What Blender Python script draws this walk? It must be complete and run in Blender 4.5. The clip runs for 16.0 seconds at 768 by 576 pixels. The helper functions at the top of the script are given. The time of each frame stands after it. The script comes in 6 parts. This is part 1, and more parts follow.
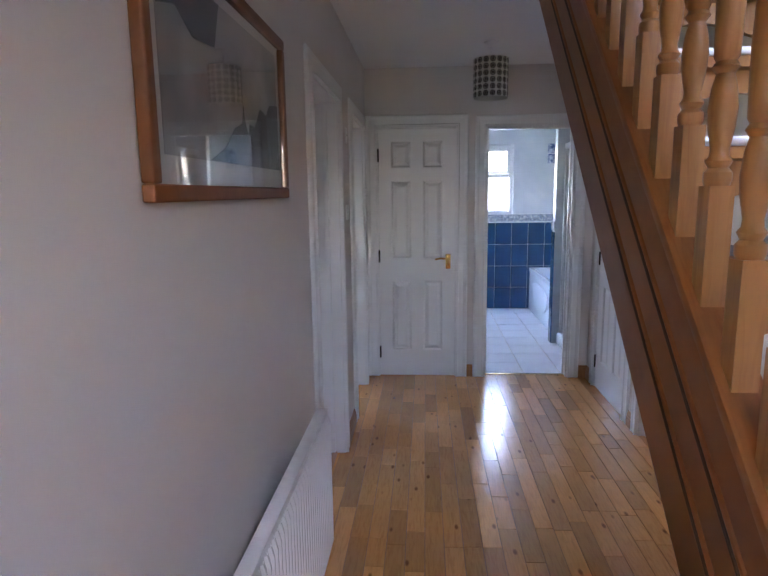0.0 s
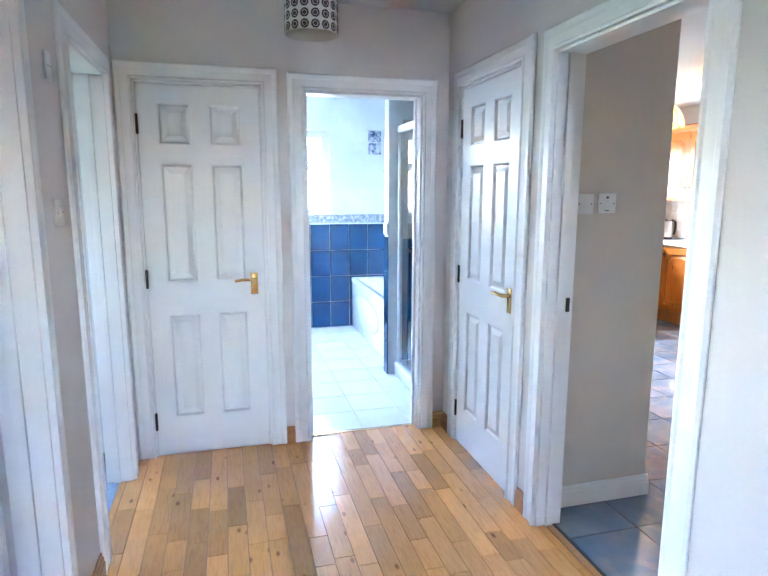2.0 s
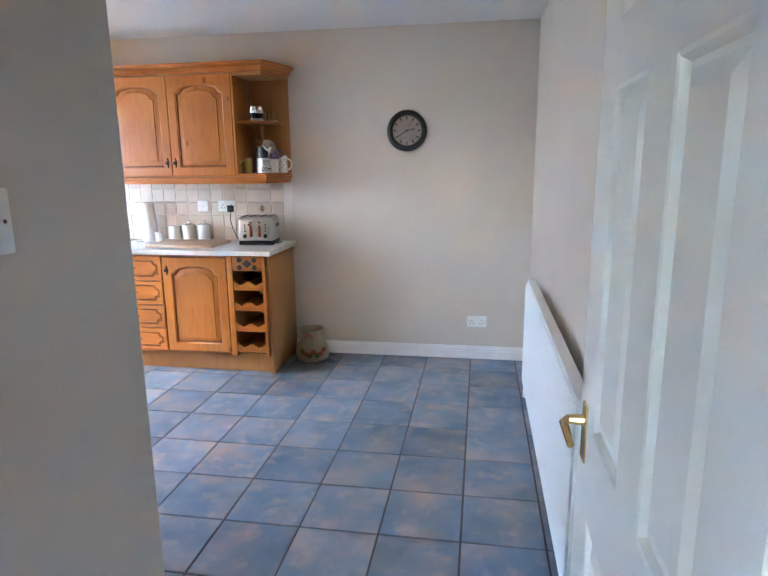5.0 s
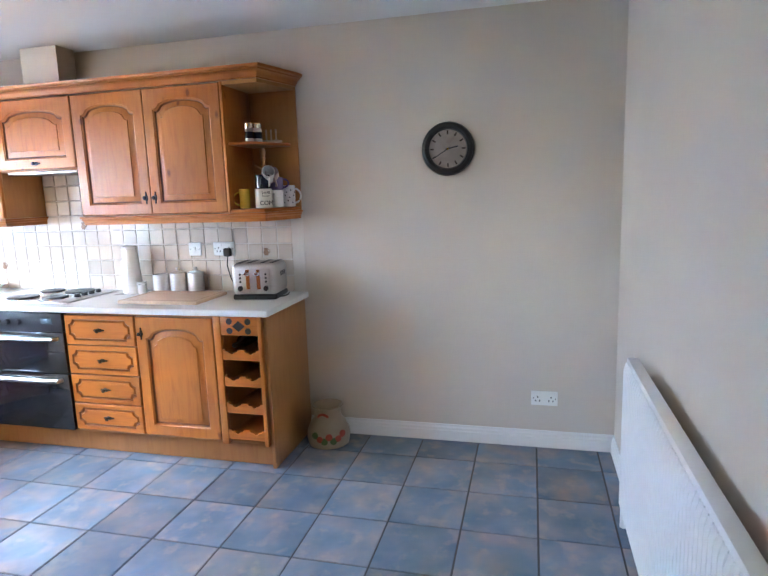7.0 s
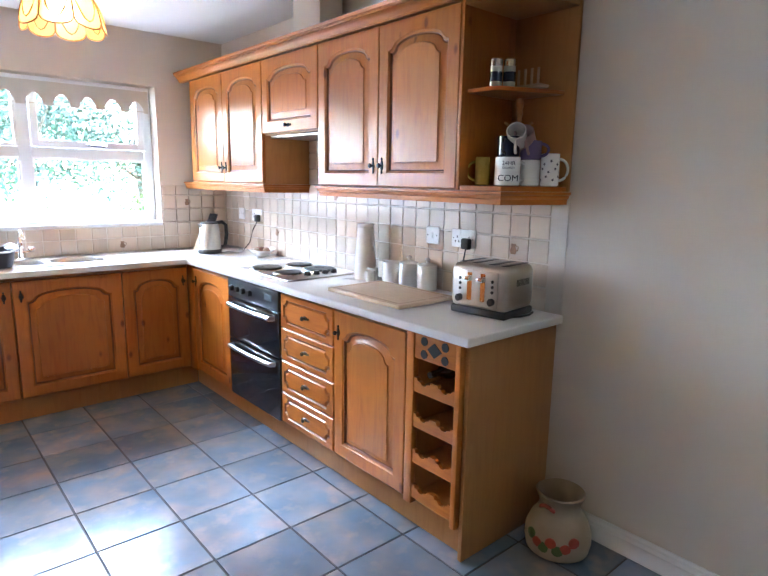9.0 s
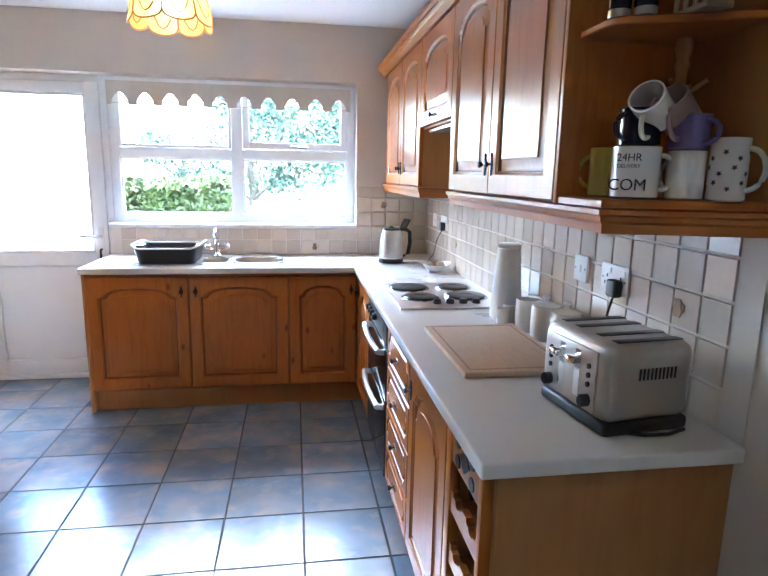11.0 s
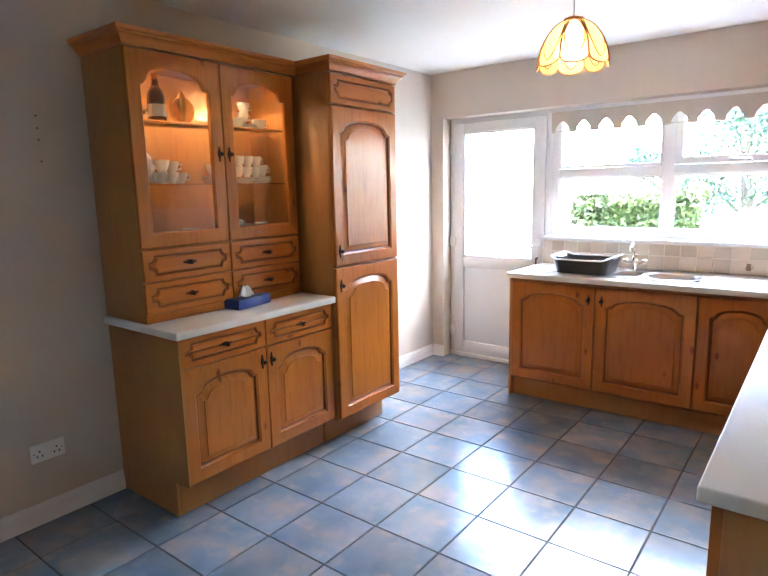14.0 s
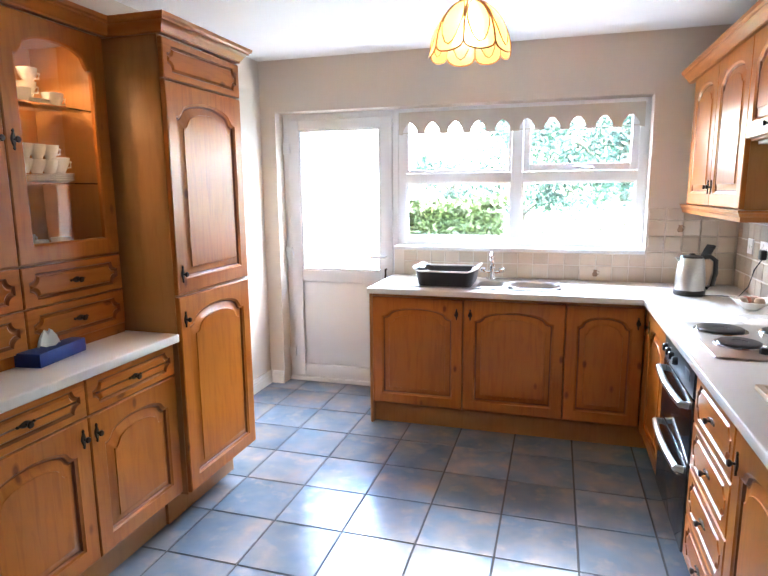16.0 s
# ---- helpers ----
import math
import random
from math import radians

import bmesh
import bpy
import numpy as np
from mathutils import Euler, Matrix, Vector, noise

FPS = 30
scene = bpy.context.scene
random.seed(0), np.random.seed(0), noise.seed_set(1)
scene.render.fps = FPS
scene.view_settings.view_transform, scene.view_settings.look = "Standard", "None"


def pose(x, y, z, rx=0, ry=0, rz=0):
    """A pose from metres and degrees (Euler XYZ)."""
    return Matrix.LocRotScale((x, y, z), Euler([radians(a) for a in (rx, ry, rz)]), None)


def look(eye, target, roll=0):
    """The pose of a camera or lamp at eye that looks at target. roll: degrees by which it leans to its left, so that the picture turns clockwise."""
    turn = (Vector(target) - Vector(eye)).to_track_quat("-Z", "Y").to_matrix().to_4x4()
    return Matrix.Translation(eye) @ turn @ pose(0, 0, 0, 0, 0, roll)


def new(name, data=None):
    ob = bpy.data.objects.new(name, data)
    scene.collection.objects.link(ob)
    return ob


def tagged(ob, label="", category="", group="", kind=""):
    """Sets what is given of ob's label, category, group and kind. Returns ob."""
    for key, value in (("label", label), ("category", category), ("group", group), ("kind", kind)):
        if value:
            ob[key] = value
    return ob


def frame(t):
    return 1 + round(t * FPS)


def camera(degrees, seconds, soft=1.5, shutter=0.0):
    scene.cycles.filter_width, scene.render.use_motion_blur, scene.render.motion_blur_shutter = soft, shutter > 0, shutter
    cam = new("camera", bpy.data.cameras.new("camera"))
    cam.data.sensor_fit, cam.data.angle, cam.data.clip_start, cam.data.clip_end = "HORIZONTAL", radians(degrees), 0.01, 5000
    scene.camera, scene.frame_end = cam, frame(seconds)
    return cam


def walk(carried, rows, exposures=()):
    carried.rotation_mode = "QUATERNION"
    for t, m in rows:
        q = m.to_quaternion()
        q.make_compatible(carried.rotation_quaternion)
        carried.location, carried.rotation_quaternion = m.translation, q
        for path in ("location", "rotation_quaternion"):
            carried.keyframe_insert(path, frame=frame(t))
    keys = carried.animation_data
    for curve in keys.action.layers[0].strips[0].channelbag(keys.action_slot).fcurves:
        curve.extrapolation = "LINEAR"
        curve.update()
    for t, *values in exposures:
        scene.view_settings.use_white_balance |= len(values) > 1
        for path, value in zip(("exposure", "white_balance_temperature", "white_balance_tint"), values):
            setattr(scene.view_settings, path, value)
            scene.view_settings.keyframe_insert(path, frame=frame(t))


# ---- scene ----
cam = camera(67.4, 16.0)
PATH = [
    (0, (-0.228, -0.162, 1.512), (-0.371, 1.806, 1.186), -0.73),
    (0.5, (-0.246, 0.180, 1.492), (-0.157, 2.148, 1.151), -0.07),
    (1, (-0.196, 0.536, 1.500), (-0.039, 2.497, 1.140), 0.25),
    (1.5, (-0.203, 0.892, 1.486), (0.109, 2.834, 1.125), 1.28),
    (2, (-0.178, 1.238, 1.470), (0.339, 3.141, 1.137), 0.10),
    (2.5, (-0.080, 1.641, 1.495), (0.684, 3.461, 1.172), -0.72),
    (3, (-0.012, 2.019, 1.471), (1.061, 3.671, 1.130), -0.86),
    (3.5, (0.133, 2.311, 1.449), (1.516, 3.707, 1.077), -1.23),
    (4, (0.374, 2.559, 1.478), (2.006, 3.647, 1.088), -1.43),
    (4.5, (0.584, 2.757, 1.485), (2.417, 3.441, 1.070), -0.98),
    (5, (0.797, 2.824, 1.484), (2.726, 3.147, 1.067), -0.63),
    (5.2, (0.907, 2.817, 1.514), (2.844, 3.070, 1.085), -1.01),
    (7.3, (2.017, 2.933, 1.494), (3.901, 3.528, 1.185), -1.84),
    (7.5, (2.138, 2.945, 1.486), (3.992, 3.627, 1.175), -1.58),
    (8, (2.447, 2.959, 1.476), (4.186, 3.888, 1.142), -0.81),
    (8.5, (2.774, 2.928, 1.470), (4.321, 4.147, 1.121), 0.19),
    (9, (3.060, 2.971, 1.450), (4.343, 4.460, 1.082), 0.92),
    (9.2, (3.160, 2.990, 1.466), (4.346, 4.558, 1.099), 1.28),
    (11.3, (4.325, 3.254, 1.481), (4.428, 5.214, 1.096), 1.08),
    (11.5, (4.398, 3.260, 1.494), (4.351, 5.223, 1.110), 1.11),
    (12, (4.491, 3.209, 1.501), (4.076, 5.130, 1.127), 0.66),
    (12.5, (4.599, 3.112, 1.503), (3.856, 4.931, 1.127), 0.34),
    (13, (4.678, 3.071, 1.506), (3.688, 4.768, 1.130), -0.50),
    (13.5, (4.720, 3.042, 1.499), (3.544, 4.615, 1.121), -1.29),
    (14, (4.717, 3.036, 1.503), (3.510, 4.594, 1.166), -1.19),
    (14.5, (4.566, 3.103, 1.504), (3.462, 4.743, 1.198), -0.31),
    (15, (4.383, 3.179, 1.513), (3.415, 4.900, 1.197), -0.35),
    (15.5, (4.232, 3.272, 1.491), (3.419, 5.069, 1.161), -0.61),
    (16, (4.069, 3.348, 1.510), (3.506, 5.238, 1.177), -0.48),
]
EXPOSURES = [(0, 5.85, 6400, 24), (0.5, 6.62, 6400, 22), (1.2, 7.15, 6250, 18), (2.0, 7.35, 5850, 13), (2.7, 7.15, 5800, 13), (3.5, 6.85, 5850, 14), (4.5, 6.8, 5700, 12), (5.0, 6.85, 5700, 11), (7.5, 6.65, 5600, 11), (9.0, 6.4, 5800, 12), (11.5, 6.0, 5500, 10), (13.0, 6.25, 6000, 12), (16, 6.25, 6150, 12)]
SKY, SUN, CABINET, PENDANT, DOWN, SKY_FILL = 0.15, 0.4, 0.1, 0.1, 0.15, 5.5
walk(cam, [(t, look(eye, target, roll)) for t, eye, target, roll in PATH], EXPOSURES)

# ---------------------------------------------------------------- world, sun
world = bpy.data.worlds.new("world")
world.use_nodes = True
scene.world = world
wn, wl = world.node_tree.nodes, world.node_tree.links
sky = wn.new("ShaderNodeTexSky")
sky.sky_type, sky.sun_disc = "NISHITA", False
sky.sun_elevation, sky.sun_rotation = radians(65), radians(107)
sky.air_density, sky.dust_density = 1.2, 2.5
wn["Background"].inputs["Strength"].default_value = SKY
wl.new(sky.outputs[0], wn["Background"].inputs["Color"])


def lamp(name, kind, energy, m, color=(1, 1, 1), size=0.1, size_y=0.0):
    d = bpy.data.lights.new(name, kind)
    d.energy, d.color = energy, color
    if kind == "AREA":
        d.size = size
        if size_y:
            d.shape, d.size_y = "RECTANGLE", size_y
    elif kind == "SUN":
        d.angle = size
    else:
        d.shadow_soft_size = size
    ob = new(name, d)
    ob.matrix_world = m
    return ob


# the sun stands high behind thin cloud: it lights the tops of the garden plants
lamp("sun", "SUN", SUN, look((0, 0, 0), (-0.4, 0.12, -0.91)), (1.0, 0.95, 0.88), radians(12))

# added area lamp, out of view, boosting sky light through kitchen window and glazed door
lamp("sky_fill_lamp", "AREA", SKY_FILL, look((3.35, 8.7, 2.78), (3.35, 5.6, 0.9)), (0.88, 0.94, 1.0), 2.5, 0.55)


# ---------------------------------------------------------------- materials
def shader(name, color, rough=0.5, metal=0.0, coat=0.0, spec=0.5, vary=0.0, scale=3.0, stretch=(1, 1, 1), grain=0.0, bump=0.0,
           bump_scale=40.0, each=0.0, second=None, knots=0.0, rough_var=0.0, blend=0.14, specks=None, knot_size=0.15):
    """A principled material: broad variation, stretched grain, fine relief, and a shift from piece to piece."""
    m = bpy.data.materials.new(name)
    m.use_nodes = True
    n, l = m.node_tree.nodes, m.node_tree.links
    b = n["Principled BSDF"]
    b.inputs["Base Color"].default_value = (*color, 1)
    b.inputs["Roughness"].default_value = rough
    b.inputs["Metallic"].default_value = metal
    b.inputs["Coat Weight"].default_value = coat
    b.inputs["Coat Roughness"].default_value = 0.22
    b.inputs["Specular IOR Level"].default_value = spec
    tc = n.new("ShaderNodeTexCoord")
    info = n.new("ShaderNodeObjectInfo")
    shift = n.new("ShaderNodeVectorMath")
    shift.operation = "MULTIPLY_ADD"
    l.new(info.outputs["Random"], shift.inputs[0])
    shift.inputs[1].default_value = (17.0, 29.0, 11.0)
    l.new(tc.outputs["Object"], shift.inputs[2])
    where = shift.outputs[0]
    out = None

    def mixed(fac, a, c, kind="MIX"):
        x = n.new("ShaderNodeMix")
        x.data_type, x.blend_type = "RGBA", kind
        for sock, v in ((x.inputs[0], fac), (x.inputs[6], a), (x.inputs[7], c)):
            if isinstance(v, (int, float)):
                sock.default_value = v
            elif isinstance(v, tuple):
                sock.default_value = (*v, 1)
            else:
                l.new(v, sock)
        return x.outputs[2]

    def noisy(s, detail=4.0, st=(1, 1, 1), distortion=0.0):
        mp = n.new("ShaderNodeMapping")
        mp.inputs["Scale"].default_value = st
        l.new(where, mp.inputs[0])
        t = n.new("ShaderNodeTexNoise")
        t.inputs["Scale"].default_value, t.inputs["Detail"].default_value = s, detail
        t.inputs["Distortion"].default_value = distortion
        l.new(mp.outputs[0], t.inputs["Vector"])
        return t.outputs["Fac"]

    def ramp(fac, lo, hi, a=0.0, c=1.0):
        r = n.new("ShaderNodeMapRange")
        l.new(fac, r.inputs[0])
        for i, v in zip((1, 2, 3, 4), (lo, hi, a, c)):
            r.inputs[i].default_value = v
        return r.outputs[0]

    base = color
    if second:
        base = mixed(ramp(noisy(scale, 5, stretch, 0.6), 0.5 - blend, 0.5 + blend), color, second)
    if vary:
        base = mixed(ramp(noisy(scale * 0.7 + 0.6, 3), 0.3, 0.7), base, tuple(c * (1 - vary) for c in color))
    if grain:
        dark = tuple(c * f for c, f in zip(color, (0.62, 0.5, 0.42)))
        base = mixed(ramp(noisy(scale * 9, 6, stretch, 0.8), 0.45, 0.72, 0, grain), base, dark)
    if knots:
        v = n.new("ShaderNodeTexVoronoi")
        v.inputs["Scale"].default_value = knots
        mp = n.new("ShaderNodeMapping")
        mp.inputs["Scale"].default_value = tuple(0.6 + 0.2 * s for s in stretch)
        l.new(where, mp.inputs[0])
        l.new(mp.outputs[0], v.inputs["Vector"])
        base = mixed(ramp(v.outputs["Distance"], knot_size * 0.45, knot_size, 0.85, 0.0), base, tuple(c * f for c, f in zip(color, (0.28, 0.2, 0.16))))
    if specks:
        base = mixed(ramp(noisy(11.0, 8, (1.0, 1.0, 1.0)), 0.54, 0.78, 0, 0.5), base, specks)
    if each:
        k = ramp(info.outputs["Random"], 0, 1, 1 - each, 1 + each)
        cmb = n.new("ShaderNodeCombineColor")
        for i in range(3):
            l.new(k, cmb.inputs[i])
        base = mixed(1.0, base, cmb.outputs[0], "MULTIPLY")
    if not isinstance(base, tuple):
        l.new(base, b.inputs["Base Color"])
    if rough_var:
        l.new(ramp(noisy(scale * 2.3, 5), 0.3, 0.7, rough - rough_var, rough + rough_var), b.inputs["Roughness"])
    if bump:
        bp = n.new("ShaderNodeBump")
        bp.inputs["Strength"].default_value, bp.inputs["Distance"].default_value = bump, 0.0012
        l.new(noisy(bump_scale, 5, stretch), bp.inputs["Height"])
        l.new(bp.outputs[0], b.inputs["Normal"])
    return m


def glow(name, color, strength):
    m = bpy.data.materials.new(name)
    m.use_nodes = True
    b = m.node_tree.nodes["Principled BSDF"]
    b.inputs["Base Color"].default_value = (*color, 1)
    b.inputs["Emission Color"].default_value = (*color, 1)
    b.inputs["Emission Strength"].default_value = strength
    return m


def clear(name, color=(1, 1, 1), rough=0.0, ior=1.45):
    m = bpy.data.materials.new(name)
    m.use_nodes = True
    b = m.node_tree.nodes["Principled BSDF"]
    b.inputs["Base Color"].default_value = (*color, 1)
    b.inputs["Transmission Weight"].default_value = 1
    b.inputs["Roughness"].default_value = rough
    b.inputs["IOR"].default_value = ior
    return m


PAINT = shader("wall paint warm", (0.63, 0.555, 0.47), 0.6, vary=0.05, scale=1.2, bump=0.12, bump_scale=90, rough_var=0.06)
HALLPAINT = shader("hall paint cream", (0.68, 0.63, 0.595), 0.5, vary=0.05, scale=1.1, bump=0.12, bump_scale=80, rough_var=0.06)
CEIL = shader("ceiling white", (0.8, 0.79, 0.77), 0.8, vary=0.03, scale=1.0, bump=0.15, bump_scale=60)
GLOSS = shader("white gloss paint", (0.80, 0.79, 0.77), 0.33, vary=0.03, scale=2.0, rough_var=0.04)
PINE = shader("honey pine upright", (0.52, 0.163, 0.02), 0.3, spec=0.45, vary=0.25, scale=1.3, stretch=(3.5, 3.5, 0.4), grain=0.6, knots=6.5, knot_size=0.13, coat=0.08, bump=0.05, bump_scale=30, each=0.08)
PINEX = shader("honey pine level", (0.52, 0.161, 0.02), 0.3, spec=0.45, vary=0.25, scale=1.3, stretch=(0.4, 0.4, 4), grain=0.6, knots=6.5, knot_size=0.13, coat=0.08, bump=0.05, bump_scale=30, each=0.08)
# darker pine that paints the shade lying in door and drawer grooves
PINESHADE = shader("pine groove shade", (0.28, 0.085, 0.016), 0.4, vary=0.3, scale=8, coat=0.2)
CARCASS = shader("pine foil carcass", (0.47, 0.205, 0.056), 0.4, vary=0.12, scale=1.0, stretch=(4, 4, 0.5), grain=0.3, bump=0.05, bump_scale=40)
OAK = shader("oak stair wood", (0.46, 0.2, 0.055), 0.4, vary=0.2, scale=2.0, stretch=(4, 4, 0.4), grain=0.6, coat=0.2, bump=0.1, bump_scale=40, each=0.12)
STRING = shader("stained stair string", (0.33, 0.115, 0.03), 0.42, spec=0.3, vary=0.25, scale=1.6, stretch=(4, 0.6, 0.6), grain=0.6, coat=0.1, bump=0.15, bump_scale=50)
PLANK = shader("oak floor plank", (0.66, 0.3, 0.088), 0.2, scale=2.2, stretch=(5, 0.5, 5), grain=0.5, vary=0.15, knots=8.5, knot_size=0.16, coat=0.4, each=0.27, rough_var=0.04)
JOINT = shader("dark joint", (0.36, 0.17, 0.06), 0.8, vary=0.2)
SLATE = shader("slate effect floor tile", (0.163, 0.25, 0.36), 0.2, scale=5.0, second=(0.34, 0.275, 0.235), blend=0.26, vary=0.3, specks=(0.42, 0.34, 0.28), each=0.16, rough_var=0.05, bump=0.25, bump_scale=9)
GROUT = shader("dark floor grout", (0.045, 0.05, 0.06), 0.8, vary=0.2)
TILE = shader("beige glazed tile", (0.64, 0.54, 0.43), 0.2, vary=0.12, scale=6.0, bump=0.35, bump_scale=14, each=0.12, rough_var=0.06)
TGROUT = shader("pale grout", (0.66, 0.6, 0.52), 0.8, vary=0.1)
WORKTOP = shader("white laminate worktop", (0.72, 0.70, 0.67), 0.3, vary=0.015, scale=1, rough_var=0.03)
UPVC = shader("white upvc", (0.74, 0.75, 0.76), 0.3, vary=0.02, scale=2)
PLASTIC = shader("white plastic", (0.8, 0.79, 0.76), 0.35, vary=0.02)
STEEL = shader("brushed steel", (0.6, 0.58, 0.55), 0.3, metal=1.0, vary=0.06, scale=4, stretch=(1, 1, 14), bump=0.03, bump_scale=60)
CHROME = shader("chrome", (0.8, 0.8, 0.8), 0.08, metal=1.0)
BRASS = shader("polished brass", (0.75, 0.50, 0.18), 0.22, metal=1.0, vary=0.1, scale=20)
IRON = shader("dark antique metal", (0.06, 0.045, 0.035), 0.42, metal=0.8, vary=0.3, scale=30)
BLACK = shader("black plastic", (0.018, 0.018, 0.02), 0.35, vary=0.2)
BLACKGLASS = shader("black oven glass", (0.012, 0.012, 0.013), 0.06, coat=0.4)
BLUETILE = shader("dark blue glazed tile", (0.01, 0.066, 0.16), 0.12, vary=0.35, scale=5, bump=0.2, bump_scale=12, each=0.18)
WHITETILE = shader("white bathroom tile", (0.75, 0.76, 0.77), 0.2, vary=0.05, scale=3, bump=0.1, bump_scale=14, each=0.04)
PALETILE = shader("pale marbled bathroom wall", (0.62, 0.66, 0.7), 0.3, vary=0.1, scale=4, second=(0.7, 0.71, 0.72))
BORDER = shader("mosaic border", (0.3, 0.36, 0.48), 0.3, vary=0.6, scale=45, second=(0.7, 0.7, 0.66))
ACRYLIC = shader("white acrylic", (0.8, 0.82, 0.84), 0.14, coat=0.3)
CARPET = shader("blue carpet", (0.02, 0.04, 0.17), 0.95, vary=0.3, scale=60, bump=0.6, bump_scale=300)
GREYCARPET = shader("grey blue carpet", (0.25, 0.3, 0.36), 0.95, vary=0.2, scale=60, bump=0.6, bump_scale=300)
CERAMIC = shader("cream glazed ceramic", (0.76, 0.73, 0.68), 0.25, vary=0.06, scale=8)
WHITECHINA = shader("white china", (0.8, 0.78, 0.74), 0.15, vary=0.03)
GLASS = clear("clear glass")
GRASS = shader("lawn", (0.07, 0.12, 0.035), 0.9, vary=0.4, scale=1.5, grain=0.4, bump=0.6, bump_scale=80)
LEAF = shader("hedge leaf", (0.085, 0.12, 0.028), 0.45, each=0.2, vary=0.5, scale=1.8)
LEAFDARK = shader("tree leaf", (0.03, 0.075, 0.045), 0.45, vary=0.5, scale=1.2)
LEAFPALE = shader("pale variegated leaf", (0.3, 0.33, 0.2), 0.5, vary=0.5, scale=2.5)
BARK = shader("bark", (0.1, 0.075, 0.05), 0.9, vary=0.4, scale=8, bump=0.8, bump_scale=30)
RENDER = shader("pale outdoor render", (0.7, 0.68, 0.64), 0.8, vary=0.1, scale=3, bump=0.3, bump_scale=60)
PAVE = shader("pale concrete path", (0.33, 0.315, 0.295), 0.85, vary=0.2, scale=3, bump=0.4, bump_scale=60)


# ---------------------------------------------------------------- mesh helpers
def box(bm, x0, y0, z0, x1, y1, z1):
    v = [bm.verts.new((x, y, z)) for x in (x0, x1) for y in (y0, y1) for z in (z0, z1)]
    for f in ((0, 1, 3, 2), (4, 6, 7, 5), (0, 4, 5, 1), (2, 3, 7, 6), (0, 2, 6, 4), (1, 5, 7, 3)):
        bm.faces.new([v[i] for i in f])
    return v


def soft(bm, width=0.003, segments=2):
    """Rounds every edge that is sharper than 30 degrees."""
    bm.normal_update()
    es = [e for e in bm.edges if len(e.link_faces) == 2 and e.calc_face_angle(0) > 0.5]
    bmesh.ops.bevel(bm, geom=es, offset=width, segments=segments, profile=0.5, affect="EDGES", clamp_overlap=True)
    return bm


def slab(x0, y0, z0, x1, y1, z1, r=0.003, segments=2):
    bm = bmesh.new()
    box(bm, x0, y0, z0, x1, y1, z1)
    return soft(bm, r, segments) if r else bm


def lathe(profile, seg=24, axis="z", bm=None, at=(0, 0, 0)):
    """A turned body from (radius, height) pairs."""
    bm = bm or bmesh.new()
    rings = []
    for r, h in profile:
        ring = []
        for i in range(seg):
            a = 2 * math.pi * i / seg
            p = (r * math.cos(a), r * math.sin(a), h)
            if axis == "x":
                p = (h, p[0], p[1])
            elif axis == "y":
                p = (p[0], h, p[1])
            ring.append(bm.verts.new([p[k] + at[k] for k in range(3)]))
        rings.append(ring)
    for a, b in zip(rings, rings[1:]):
        for i in range(seg):
            bm.faces.new((a[i], a[(i + 1) % seg], b[(i + 1) % seg], b[i]))
    if profile[0][0] > 1e-4:
        bm.faces.new(rings[0][::-1])
    if profile[-1][0] > 1e-4:
        bm.faces.new(rings[-1])
    bmesh.ops.remove_doubles(bm, verts=[v for r, (rad, _) in zip(rings, profile) if rad <= 1e-4 for v in r], dist=1e-5)
    return bm


def tube(points, r, seg=8, bm=None, taper=None):
    """A round bar along points."""
    bm = bm or bmesh.new()
    pts = [Vector(p) for p in points]
    rings = []
    for i, p in enumerate(pts):
        d = (pts[min(i + 1, len(pts) - 1)] - pts[max(i - 1, 0)]).normalized()
        up = Vector((0, 0, 1)) if abs(d.z) < 0.9 else Vector((1, 0, 0))
        u = d.cross(up).normalized()
        w = d.cross(u).normalized()
        rr = r if not taper else r * taper[i]
        rings.append([bm.verts.new(p + rr * (math.cos(2 * math.pi * k / seg) * u + math.sin(2 * math.pi * k / seg) * w)) for k in range(seg)])
    for a, b in zip(rings, rings[1:]):
        for i in range(seg):
            bm.faces.new((a[i], a[(i + 1) % seg], b[(i + 1) % seg], b[i]))
    bm.faces.new(rings[0][::-1])
    bm.faces.new(rings[-1])
    return bm


def extrude(outline, depth, plane="xz", at=0.0):
    """A flat outline given thickness, from at to at + depth, across its plane."""
    bm = bmesh.new()

    def put(a, b, c):
        return {"xz": (a, c, b), "yz": (c, a, b), "xy": (a, b, c)}[plane]

    lo = [bm.verts.new(put(a, b, at)) for a, b in outline]
    hi = [bm.verts.new(put(a, b, at + depth)) for a, b in outline]
    bm.faces.new(lo)
    bm.faces.new(hi[::-1])
    k = len(lo)
    for i in range(k):
        bm.faces.new((lo[i], hi[i], hi[(i + 1) % k], lo[(i + 1) % k]))
    bmesh.ops.recalc_face_normals(bm, faces=bm.faces)
    return bm


